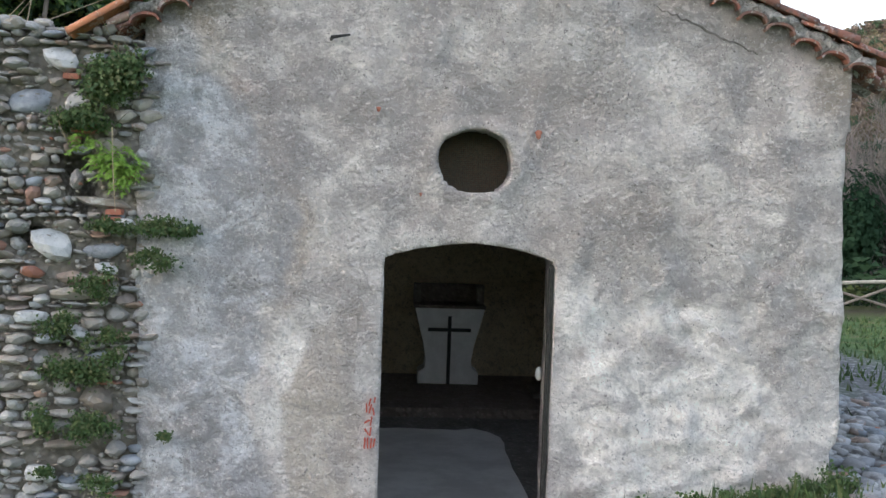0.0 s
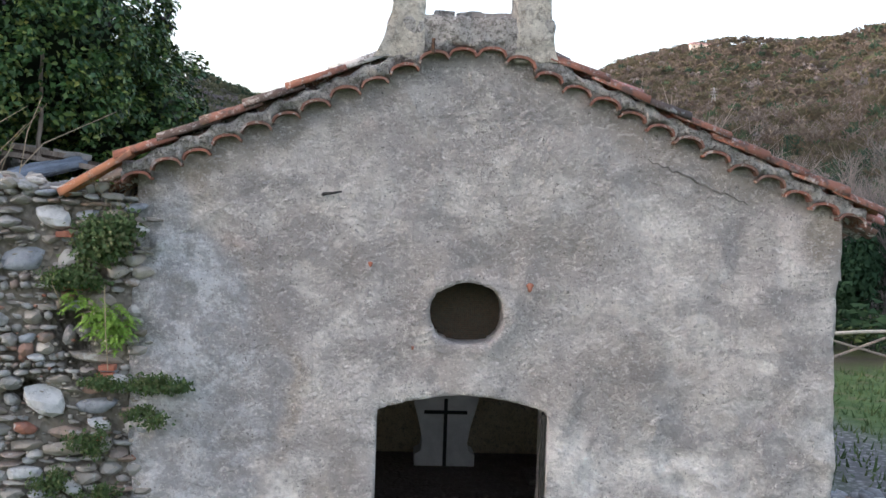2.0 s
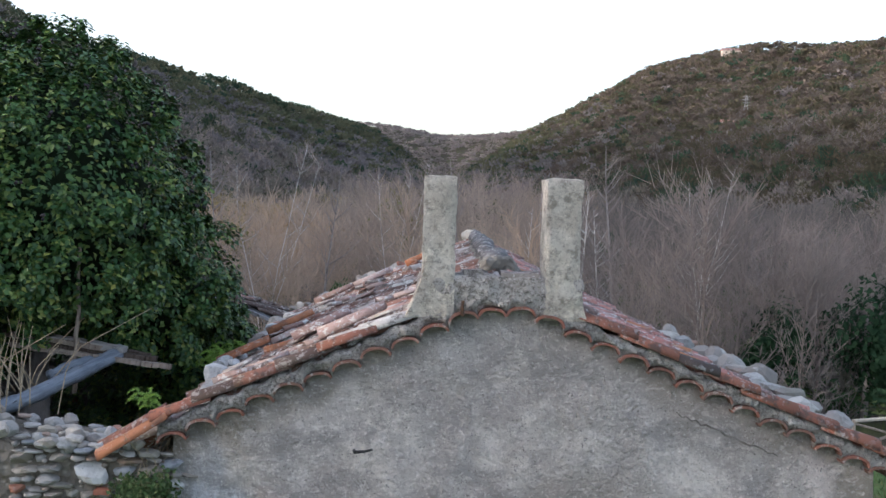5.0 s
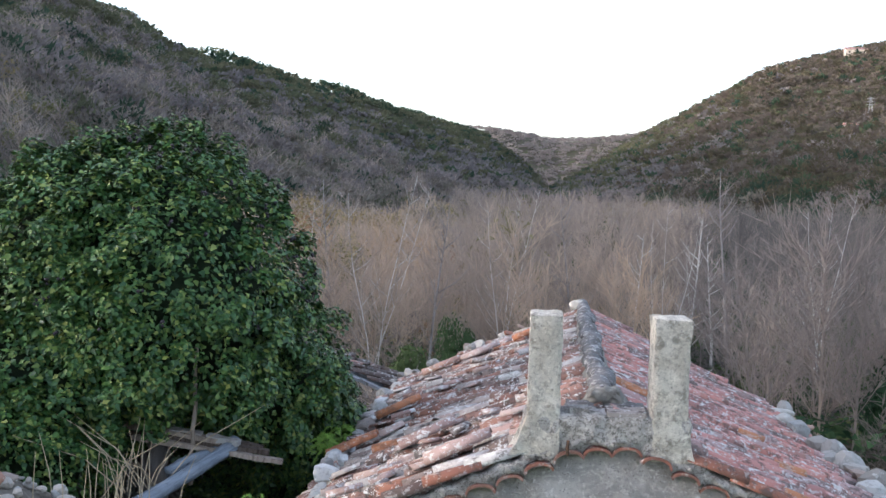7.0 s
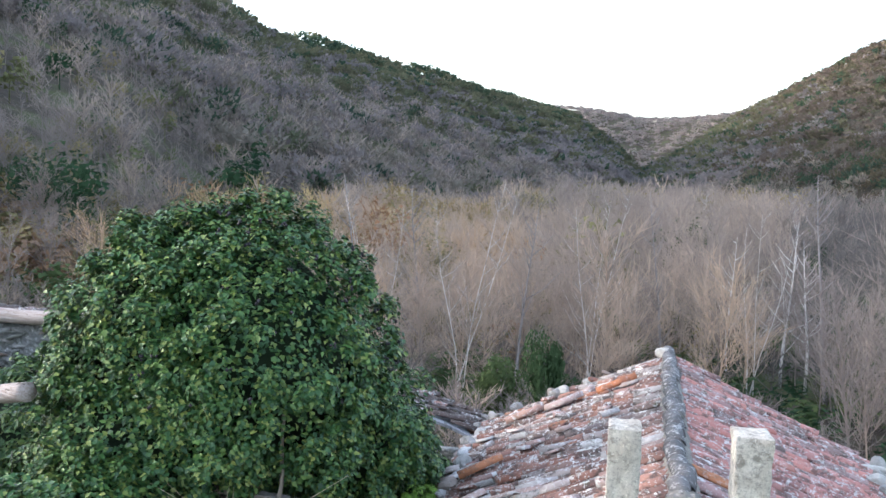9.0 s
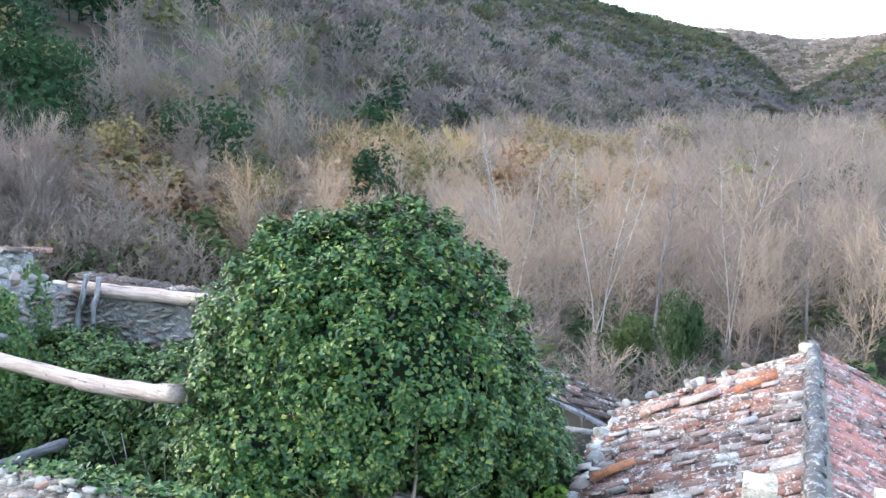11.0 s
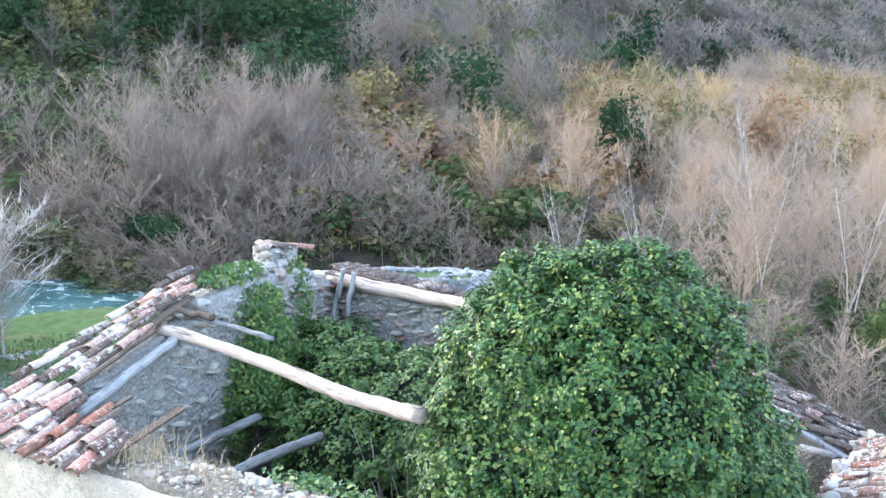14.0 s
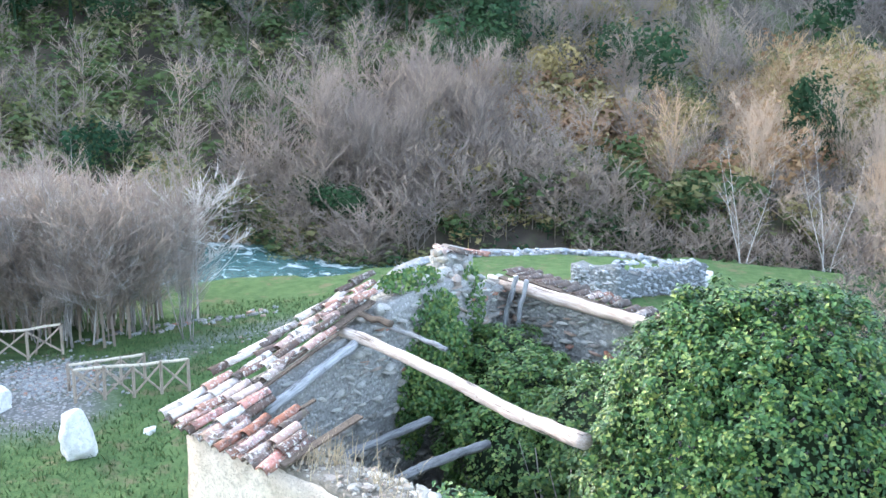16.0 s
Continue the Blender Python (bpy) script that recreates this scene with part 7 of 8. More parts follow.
def make_crowns(name, stops):
    """Massed far crowns: mottled twig tones at crown and branch scale."""
    k = Mat(name, 0.97, spec=0.03)
    c = k.ramp(k.attr("tint"), stops)
    c = k.mix(k.math("MULTIPLY", k.island(), 0.22), c, (stops[0][1][0] * 0.5, stops[0][1][1] * 0.5, stops[0][1][2] * 0.5))
    n = k.noise(1.6, 5, 0.75)
    c = k.mix(k.math("MULTIPLY", k.band(n, 0.50, 0.66), 0.25), c, (stops[0][1][0] * 0.4, stops[0][1][1] * 0.4, stops[0][1][2] * 0.4))
    return k.color(c).translucent(c, 0.4).m


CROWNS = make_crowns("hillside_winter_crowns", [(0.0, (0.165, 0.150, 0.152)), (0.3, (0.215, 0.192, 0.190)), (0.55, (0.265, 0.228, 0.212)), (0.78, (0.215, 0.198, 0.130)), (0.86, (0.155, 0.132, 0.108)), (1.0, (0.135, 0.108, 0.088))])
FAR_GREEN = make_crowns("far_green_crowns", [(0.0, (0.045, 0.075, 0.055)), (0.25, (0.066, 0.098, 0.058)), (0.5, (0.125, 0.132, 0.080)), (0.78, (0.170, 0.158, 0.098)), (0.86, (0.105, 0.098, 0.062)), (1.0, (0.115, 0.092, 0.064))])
LEAFY = make_trees("mixed_wood_foliage", [(0.0, (0.026, 0.058, 0.032)), (0.25, (0.048, 0.088, 0.040)), (0.42, (0.115, 0.150, 0.058)), (0.58, (0.185, 0.180, 0.085)), (0.72, (0.36, 0.28, 0.13)), (0.86, (0.35, 0.20, 0.115)), (1.0, (0.24, 0.175, 0.125))], through=0.25)


def sliver_tree(n_limb, n_twig, upright, width, seed, trunk_w=0.006):
    """A leafless tree of unit height as narrow triangles: trunk, limbs, twigs."""
    r = np.random.default_rng(seed)
    tri = []

    def sliver(a, b, w):
        d = b - a
        s = np.cross(d, r.normal(size=3))
        s = s / (np.linalg.norm(s) + 1e-9) * w
        tri.append((a - s, a + s, b))
    top = np.array([r.normal(0, 0.03), r.normal(0, 0.03), 0.93])
    for k in range(3):
        a = 2.1 * k
        s = np.array([math.cos(a), math.sin(a), 0]) * trunk_w
        s2 = np.array([math.cos(a + 2.1), math.sin(a + 2.1), 0]) * trunk_w
        tri.append((s, s2, top))
    limbs = []
    for k in range(n_limb):
        z0 = r.uniform(0.18, 0.75)
        a = r.uniform(0, 6.28)
        out = r.uniform(0.10, 0.27) * (1 - upright * 0.45) * (0.55 + 0.6 * math.sin(math.pi * min(1.0, (z0 - 0.1) / 0.75)))
        rise = min(r.uniform(0.18, 0.40) * (0.7 + upright * 0.5), 0.99 - z0)
        p0 = top * z0 / 0.93
        p1 = p0 + np.array([math.cos(a) * out, math.sin(a) * out, rise])
        limbs.append((p0, p1))
        sliver(p0, p1, width * 1.45)
    for k in range(n_twig):
        p0, p1 = limbs[r.integers(len(limbs))] if r.random() < 0.85 else (top * 0.45, top)
        f = r.uniform(0.25, 1.0)
        a = p0 + (p1 - p0) * f
        d = (p1 - p0) / np.linalg.norm(p1 - p0) + r.normal(0, 0.55, 3)
        d[2] += 0.35 + upright * 0.5
        b = a + d / np.linalg.norm(d) * r.uniform(0.06, 0.17)
        sliver(a, b, width)
    return np.array(tri).reshape(-1, 3)


def clump_tree(n, size, seed, slim=1.0):
    """A leafy crown of unit height: many small tilted triangles over lobes, on a stem."""
    r = np.random.default_rng(seed)
    tri = []
    for k in range(3):
        a = 2.1 * k
        tri.append((np.array([math.cos(a), math.sin(a), 0]) * 0.02, np.array([math.cos(a + 2.1), math.sin(a + 2.1), 0]) * 0.02, np.array([0, 0, 0.7])))
    lobes = [(np.array([0, 0, 0.58]), np.array([0.30 * slim, 0.30 * slim, 0.40]))]
    for k in range(5):
        a = r.uniform(0, 6.28)
        lobes.append((np.array([math.cos(a) * 0.19 * slim, math.sin(a) * 0.19 * slim, r.uniform(0.35, 0.75)]), np.array([0.19, 0.19, 0.20]) * r.uniform(0.8, 1.25)))
    for k in range(n):
        c, s = lobes[r.integers(len(lobes))]
        u = r.normal(size=3)
        u /= np.linalg.norm(u)
        p = c + u * s * r.uniform(0.3, 1.05) ** 0.6
        e1 = r.normal(size=3)
        e1 -= 0.75 * u * (e1 @ u)
        e1 /= np.linalg.norm(e1)
        e2 = np.cross(u + r.normal(0, 0.4, 3), e1)
        e2 /= np.linalg.norm(e2) + 1e-9
        q = size * r.uniform(0.6, 1.4)
        tri.append((p - e1 * q, p + e1 * q, p + e2 * q * 1.3))
    return np.array(tri).reshape(-1, 3)


def crown_blob(sprays, size, seed, slim=0.5):
    """A far crown of unit height: a dome of small loose sprays, no two alike; vertices and triangles."""
    r = np.random.default_rng(seed)
    lobes = [(np.array([0, 0, 0.42]), np.array([0.30, 0.30, 0.40]))]
    for _ in range(3):
        a = r.uniform(0, 6.28)
        lobes.append((np.array([math.cos(a) * 0.15, math.sin(a) * 0.15, r.uniform(0.35, 0.62)]), np.array([0.20, 0.20, 0.26]) * r.uniform(0.8, 1.2)))
    V = []
    for k in range(sprays):
        c, s = lobes[k % 4]
        u = r.normal(size=3)
        u[2] = abs(u[2]) * 1.2 - 0.35
        u /= np.linalg.norm(u)
        p = c + u * s * r.uniform(0.7, 1.05)
        e1 = np.cross(u, r.normal(size=3))
        e1 /= np.linalg.norm(e1)
        e2 = u * 0.5 + np.array([0, 0, 0.8]) + r.normal(0, 0.45, 3)
        e2 /= np.linalg.norm(e2)
        q = size * r.uniform(0.6, 1.5)
        V.append(np.array([p - e1 * q * slim, p + e1 * q * slim, p + e2 * q]))
    return np.concatenate(V), np.arange(sprays * 3).reshape(-1, 3)


def plant_blobs(soup, protos, x, y, h, tint, wide=1.0, sink=0.2):
    z = land(x, y) - sink
    pick = rng.integers(len(protos), size=len(x))
    for k, (pv, pf) in enumerate(protos):
        i = np.where(pick == k)[0]
        if not len(i):
            continue
        a = rng.uniform(0, 6.28, len(i))
        c, s = np.cos(a)[:, None], np.sin(a)[:, None]
        H = h[i][:, None]
        v = np.stack([(pv[:, 0] * c - pv[:, 1] * s) * H * wide + x[i][:, None], (pv[:, 0] * s + pv[:, 1] * c) * H * wide + y[i][:, None], pv[:, 2] * H + z[i][:, None]], -1).reshape(-1, 3)
        f = (pf[None] + (np.arange(len(i)) * len(pv))[:, None, None]).reshape(-1, 3)
        soup.add(v, f, np.repeat(tint[i], len(pv)))


def plant(soup, protos, x, y, h, tint, wide=1.0, sink=0.2):
    n = len(x)
    if not n:
        return
    z = land(x, y) - sink
    pick = rng.integers(len(protos), size=n)
    for k, proto in enumerate(protos):
        i = np.where(pick == k)[0]
        if not len(i):
            continue
        a = rng.uniform(0, 6.28, len(i))
        c, s = np.cos(a)[:, None], np.sin(a)[:, None]
        H = h[i][:, None]
        W = H * wide
        vx = (proto[:, 0] * c - proto[:, 1] * s) * W + x[i][:, None]
        vy = (proto[:, 0] * s + proto[:, 1] * c) * W + y[i][:, None]
        vz = proto[:, 2] * H + z[i][:, None]
        v = np.stack([vx, vy, vz], -1).reshape(-1, 3)
        soup.add(v, np.arange(len(v)).reshape(-1, 3), np.repeat(tint[i], len(proto)))


def scatter(r0, r1, az0, az1, spacing):
    """Even random points in a ring sector."""
    area = 0.5 * radians(az1 - az0) * (r1 * r1 - r0 * r0)
    n = int(area / spacing ** 2)
    r = np.sqrt(rng.uniform(r0 * r0, r1 * r1, n))
    a = np.radians(rng.uniform(az0, az1, n))
    return -r * np.sin(a), r * np.cos(a), r, np.degrees(a)


def woods():
    bare, leafy, crowns, greens = Soup(), Soup(), Soup(), Soup()
    up_near = [sliver_tree(26, 470, 0.30, 0.0015, s) for s in range(5)]
    up_mid = [sliver_tree(20, 215, 0.30, 0.0031, s + 10) for s in range(5)]
    up_far = [sliver_tree(10, 72, 0.3, 0.0070, s + 95) for s in range(4)]
    rd_near = [sliver_tree(24, 380, 0.1, 0.0018, s + 20) for s in range(5)]
    rd_mid = [sliver_tree(16, 140, 0.1, 0.0048, s + 30) for s in range(5)]
    thin = [sliver_tree(8, 28, 0.1, 0.0058, s + 160) for s in range(4)]
    br = [sliver_tree(10, 80, 0.0, 0.010, s + 120) for s in range(4)]
    crown_mid = [crown_blob(84, 0.125, s + 140, 0.26) for s in range(5)]
    crown_far = [crown_blob(25, 0.185, s + 150, 0.5) for s in range(6)]
    lf_br = [clump_tree(72, 0.055, s + 130) for s in range(4)]
    lf_near = [clump_tree(620, 0.026, s + 50) for s in range(4)]
    haze = [np.concatenate([clump_tree(260, 0.027, s + 170)[9:], sliver_tree(12, 60, 0.25, 0.004, s + 175)]) for s in range(4)]
    lf_mid = [clump_tree(130, 0.052, s + 60) for s in range(4)]

    def spread(r0, r1, az0, az1, spacing):
        """Random places off the river and the meadow, with slope flag and two patch patterns."""
        x, y, r, az = scatter(r0, r1, az0, az1, spacing)
        d = polyline_distance(x, y, RIVER)
        side = y - np.interp(x, [p[0] for p in RIVER], [p[1] for p in RIVER])
        ok = (d > np.interp(x, [-34, -25, 10, 30], [4.6, 2.4, 2.4, 4.0])) & ((side > 0) | (y > 37) & (x > -13) | (y > 23.5) & (x > -12) | (x > 5.5) & (y > 25.5))
        ok &= r < np.interp(az, AZ2, CREST) * 1.04
        x, y, r, az = x[ok], y[ok], r[ok], az[ok]
        slope = r > np.interp(az, AZ2, FOOT) * 0.98
        return x, y, r, az, slope, lumps(x, y, 45, 21) + 0.6 * lumps(x, y, 17, 22), lumps(x, y, 70, 23) + 0.5 * lumps(x, y, 24, 24)

    def some(n):
        return rng.random(n)

    # valley floor: dense leafless poplars, mauve to tan, with yellow and rust patches
    for r0, r1, sp, proto in ((26, 75, 2.5, up_near), (75, 150, 3.0, up_mid), (150, 330, 4.2, up_far)):
        x, y, r, az, slope, pa, pb = spread(r0, r1, -30, 30, sp)
        i = ~slope & ((y > 34.5) | (x > 5.5))
        x, y, r, az, pa, pb = x[i], y[i], r[i], az[i], pa[i], pb[i]
        n = len(x)
        tint = 0.30 + 0.20 * some(n) + 0.20 * np.clip(pa, -0.5, 1.2)
        tint = tint + np.where(az > 4, 0.20, 0.0) + np.where((az > -8) & (some(n) < 0.4), 0.08, 0.0) - np.where(az < -9, 0.30, 0.0)
        tint = np.where((az > -4) & (pa > 0.35) & (r > 62) & (some(n) < 0.45), 0.78 + 0.16 * some(n), tint)
        tint = np.where((pb < -0.6) & (some(n) < 0.5), 0.18, tint)
        h = rng.uniform(4.0, 7.2, n) * (1 + 0.30 * np.clip(lumps(x, y, 34, 61), -1, 1.5)) + np.clip((r - 90) / 60, 0, 2.4) * (1 + 0.8 * np.clip(lumps(x, y, 60, 62), -1, 1.2))
        plant(bare, proto, x, y, h, np.clip(tint, 0, 1), 1.4)
        # some still hold yellow-olive leaves
        k = (some(n) < 0.05) | (pa > 0.25) & (az > 2) & (r < 150) & (some(n) < 0.55)
        k &= (az > -10) & (r > 56)
        tone = np.clip(0.70 + 0.16 * lumps(x, y, 16, 81) + 0.05 * rng.normal(size=n), 0.55, 0.88)
        plant(leafy, haze, x[k], y[k], h[k] * 1.10, tone[k], 1.25)
        k = (some(n) < np.where(az < -9, 0.07, 0.006)) & (r > 48)
        plant(leafy, lf_near if r1 <= 75 else lf_mid, x[k], y[k], h[k] * 0.85, 0.08 + 0.3 * some(k.sum()), 0.8)

    # near slope across the river: thin grey trees, brush, ivy green and rust, evergreens higher up
    for r0, r1, sp in ((42, 80, 2.35), (80, 150, 3.2)):
        x, y, r, az, slope, pa, pb = spread(r0, r1, -30, 68, sp)
        i = slope
        x, y, r, az, pa, pb = x[i], y[i], r[i], az[i], pa[i], pb[i]
        n = len(x)
        h = rng.uniform(3.2, 6.8, n)
        q = some(n)
        ever = np.where((az > 36) & (r > 60), 0.34 + 0.36 * (lumps(x, y, 22, 71) > 0.0), np.where(az > 22, 0.04, 0.10)) + np.where(az > 30, 0.12, 0.0) * (pb > 0.5)
        opened = (az > 40) & (r > 54) & (r < 66)
        ever = np.where(opened | (r < 57), 0.04, ever)
        k = q < ever
        plant(leafy, lf_near if r1 <= 80 else lf_mid, x[k], y[k], h[k] * 1.15, 0.02 + 0.26 * some(k.sum()), 1.15)
        k = (q >= ever) & (q < np.where(opened, 0.35, 0.86))
        tint = 0.10 + 0.26 * some(n) + np.where(some(n) < 0.10, 0.25, 0.0) + np.where(r < 54, 0.06, 0.0)
        plant(bare, rd_near if r1 <= 80 else rd_mid, x[k], y[k], h[k] * 0.98, tint[k] - np.where((az[k] > 38) & (r[k] > 58), 0.30, 0.0), 1.3)
        k = (q >= 0.86) & (q < 0.97) & ~opened
        plant(leafy, lf_near if r1 <= 80 else lf_mid, x[k], y[k], h[k] * 0.8, 0.50 + 0.26 * some(k.sum()), 1.1)
    # low brush on the slope and along the far bank
    x, y, r, az, slope, pa, pb = spread(27, 84, -6, 68, 0.9)
    n = len(x)
    q = some(n)
    brown = lumps(x, y, 13, 41)
    tone = np.where(brown > 0.25, 0.62 + 0.36 * some(n), np.where(brown > -0.35, 0.44 + 0.30 * some(n), 0.26 + 0.20 * some(n)))
    tone = np.where((az > 38) & (r > 52), 0.30 + 0.24 * some(n), tone)
    tone = np.where(r < 44, 0.16 + 0.36 * some(n), tone)
    k = q < np.where(slope, 0.66, 0.40)
    plant(leafy, lf_br, x[k], y[k], rng.uniform(0.7, 2.0, k.sum()) * np.where((az > 36) & (r > 50), 1.25, 1.0)[k], tone[k], 1.9)
    k = q > np.where(slope, 0.78, 0.5)
    fine = k & (r < 42)
    plant(bare, rd_mid, x[fine], y[fine], rng.uniform(0.8, 2.4, fine.sum()), 0.22 + 0.5 * some(fine.sum()), 1.5)
    k &= r >= 42
    plant(bare, br, x[k], y[k], rng.uniform(0.8, 2.6, k.sum()), 0.22 + 0.5 * some(k.sum()), 1.5)
    x, y, r, az, slope, pa, pb = spread(26, 62, -32, -4, 1.5)
    plant(leafy, lf_br, x, y, rng.uniform(0.6, 1.9, len(x)), 0.06 + 0.42 * some(len(x)), 1.8)
    n = 420
    u = rng.random(n)
    x, y = -27.0 + 20 * u + rng.normal(0, 0.5, n), 40.0 + 10.5 * u + rng.normal(0, 0.8, n)
    plant(leafy, lf_br, x[::2], y[::2], rng.uniform(0.8, 2.0, 210), 0.18 + 0.44 * some(210), 1.7)
    plant(bare, rd_mid, x[1::2], y[1::2], rng.uniform(1.4, 3.6, 210), 0.30 + 0.30 * some(210), 1.4)
    n = 240
    u = rng.random(n)
    x, y = -41 + 9 * u + rng.normal(0, 0.5, n), 29.4 + 2.2 * u + rng.normal(0, 0.5, n)
    plant(leafy, lf_br, x[::2], y[::2], rng.uniform(0.8, 2.0, 120), 0.2 + 0.5 * some(120), 1.8)
    plant(bare, rd_mid, x[1::2], y[1::2], rng.uniform(1.4, 3.2, 120), 0.25 + 0.35 * some(120), 1.5)
    n = 620
    x, y = rng.uniform(-39, -26, n), rng.uniform(30.5, 43, n)
    k = (polyline_distance(x, y, RIVER) > 1.9) & (y - np.interp(x, [p[0] for p in RIVER], [p[1] for p in RIVER]) > 0)
    x, y = x[k], y[k]
    n = len(x)
    plant(bare, rd_mid, x, y, rng.uniform(1.4, 4.2, n), 0.22 + 0.34 * some(n), 1.5)
    plant(leafy, lf_br, x[::2] + 0.6, y[::2], rng.uniform(0.8, 1.8, len(x[::2])), 0.15 + 0.6 * some(len(x[::2])), 1.8)
    x, y, r, az, slope, pa, pb = spread(24, 60, -32, 27, 1.6)
    n = len(x)
    plant(bare, rd_mid, x, y, rng.uniform(1.0, 2.8, n), 0.22 * some(n), 1.5)
    # bushes at the slope's foot: green and yellow low down, rust above
    n = 230
    a, r = np.radians(rng.uniform(25, 41, n)), 48.5 + 12 * some(n)
    x, y = -r * np.sin(a), r * np.cos(a)
    tone = np.where(r < 53, np.where(some(n) < 0.6, 0.28 + 0.16 * some(n), 0.56 + 0.16 * some(n)), np.where(some(n) < 0.6, 0.80 + 0.14 * some(n), 0.60 + 0.14 * some(n)))
    plant(leafy, lf_mid, x, y, rng.uniform(1.5, 3.4, n), tone, 1.5)
    # upright thicket of young stems on the bank behind the ruin
    x, y, r, az, slope, pa, pb = spread(45, 56, 28, 50, 1.25)
    n = len(x)
    k = (az > 38.5) & (az < 48.5) & (r > 46.5) | (some(n) < 0.22)
    plant(bare, up_near, x[k], y[k], rng.uniform(3.6, 6.2, k.sum()), 0.20 + 0.26 * some(k.sum()), 1.3)

    # mauve haze of young stems in the river thicket
    n = 210
    u = rng.random(n)
    u = 0.20 + 0.80 * u
    x, y = -27.0 - 8.5 * u + rng.normal(0, 0.9, n), 19.2 - 8.4 * u + rng.normal(0, 1.1, n)
    plant(bare, up_near, x, y, rng.uniform(2.4, 5.6, n), np.where(some(n) < 0.26, 1.0, 0.32 + 0.2 * some(n)), 1.9)

    # hillsides: massed crowns, grey-mauve below, olive above, darker and greener to the east
    for r0, r1, sp, lo, hi, proto in ((150, 330, 3.8, 4.6, 7.4, crown_mid), (330, 540, 3.6, 3.6, 5.8, crown_far), (540, 900, 4.5, 4.4, 7.0, crown_far)):
        x, y, r, az, slope, pa, pb = spread(r0, r1, -30, 44, sp)
        i = slope
        x, y, r, az, pa, pb = x[i], y[i], r[i], az[i], pa[i], pb[i]
        n = len(x)
        foot, crest = np.interp(az, AZ2, FOOT), np.interp(az, AZ2, CREST)
        up = np.clip((r - foot) / (crest - foot), 0, 1)
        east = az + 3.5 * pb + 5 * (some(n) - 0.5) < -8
        h = rng.uniform(lo, hi, n)
        q = some(n)
        ever = np.where(east, 0.05 + 0.24 * (up < 0.12) * (pb > -0.3) + 0.12 * (pb > 0.5), 0.05 + 0.16 * (pb > 0.6) + 0.55 * (up > 0.93) * (az > 3))
        olive = np.where(east, 0.34 + 0.2 * (pa > 0.2), 0.06 + 0.80 * np.clip(up * 1.6 - 0.22 + 0.15 * pa, 0, 1))
        k = q < ever
        plant_blobs(greens, proto, x[k], y[k], h[k] * 1.1, 0.02 + 0.30 * some(k.sum()), 1.35)
        k = (q >= ever) & (q < ever + olive)
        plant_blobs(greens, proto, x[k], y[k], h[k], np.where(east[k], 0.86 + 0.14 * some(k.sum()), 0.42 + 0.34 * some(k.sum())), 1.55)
        k = q >= ever + olive
        tone = np.clip(0.12 + 0.30 * some(n) + 0.12 * pa + np.where(r < 330, 0.20, 0.0), 0, 0.62)
        tone = np.where(up < 0.22, np.clip(tone + 0.14, 0, 0.66), tone)
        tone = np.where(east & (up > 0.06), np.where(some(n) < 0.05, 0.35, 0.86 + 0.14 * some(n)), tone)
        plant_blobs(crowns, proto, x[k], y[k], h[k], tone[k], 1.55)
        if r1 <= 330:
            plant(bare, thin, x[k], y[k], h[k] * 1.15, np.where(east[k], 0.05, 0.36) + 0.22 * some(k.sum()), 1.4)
    # far crest
    x, y, r, az = scatter(1200, 1640, -10, 9, 11)
    plant_blobs(crowns, crown_far, x, y, rng.uniform(5, 9, len(x)), 0.35 + 0.22 * rng.random(len(x)), 2.2)
    tagged(part_mesh("hill_woods", crowns.mesh("hill_woods", CROWNS), CROWNS), "grey-brown leafless crowns covering the hillsides", "woods", kind="stuff")
    tagged(part_mesh("hill_oaks", greens.mesh("hill_oaks", FAR_GREEN), FAR_GREEN), "dark green and olive crowns scattered over the far hills", "woods", kind="stuff")
    tagged(part_mesh("bare_woods", bare.mesh("bare_woods", BARE), BARE), "leafless purple-brown winter woods on valley floor and hills", "woods", kind="stuff")
    tagged(part_mesh("green_woods", leafy.mesh("green_woods", LEAFY), LEAFY), "dark evergreens and olive-brown oaks among the bare woods", "woods", kind="stuff")


woods()


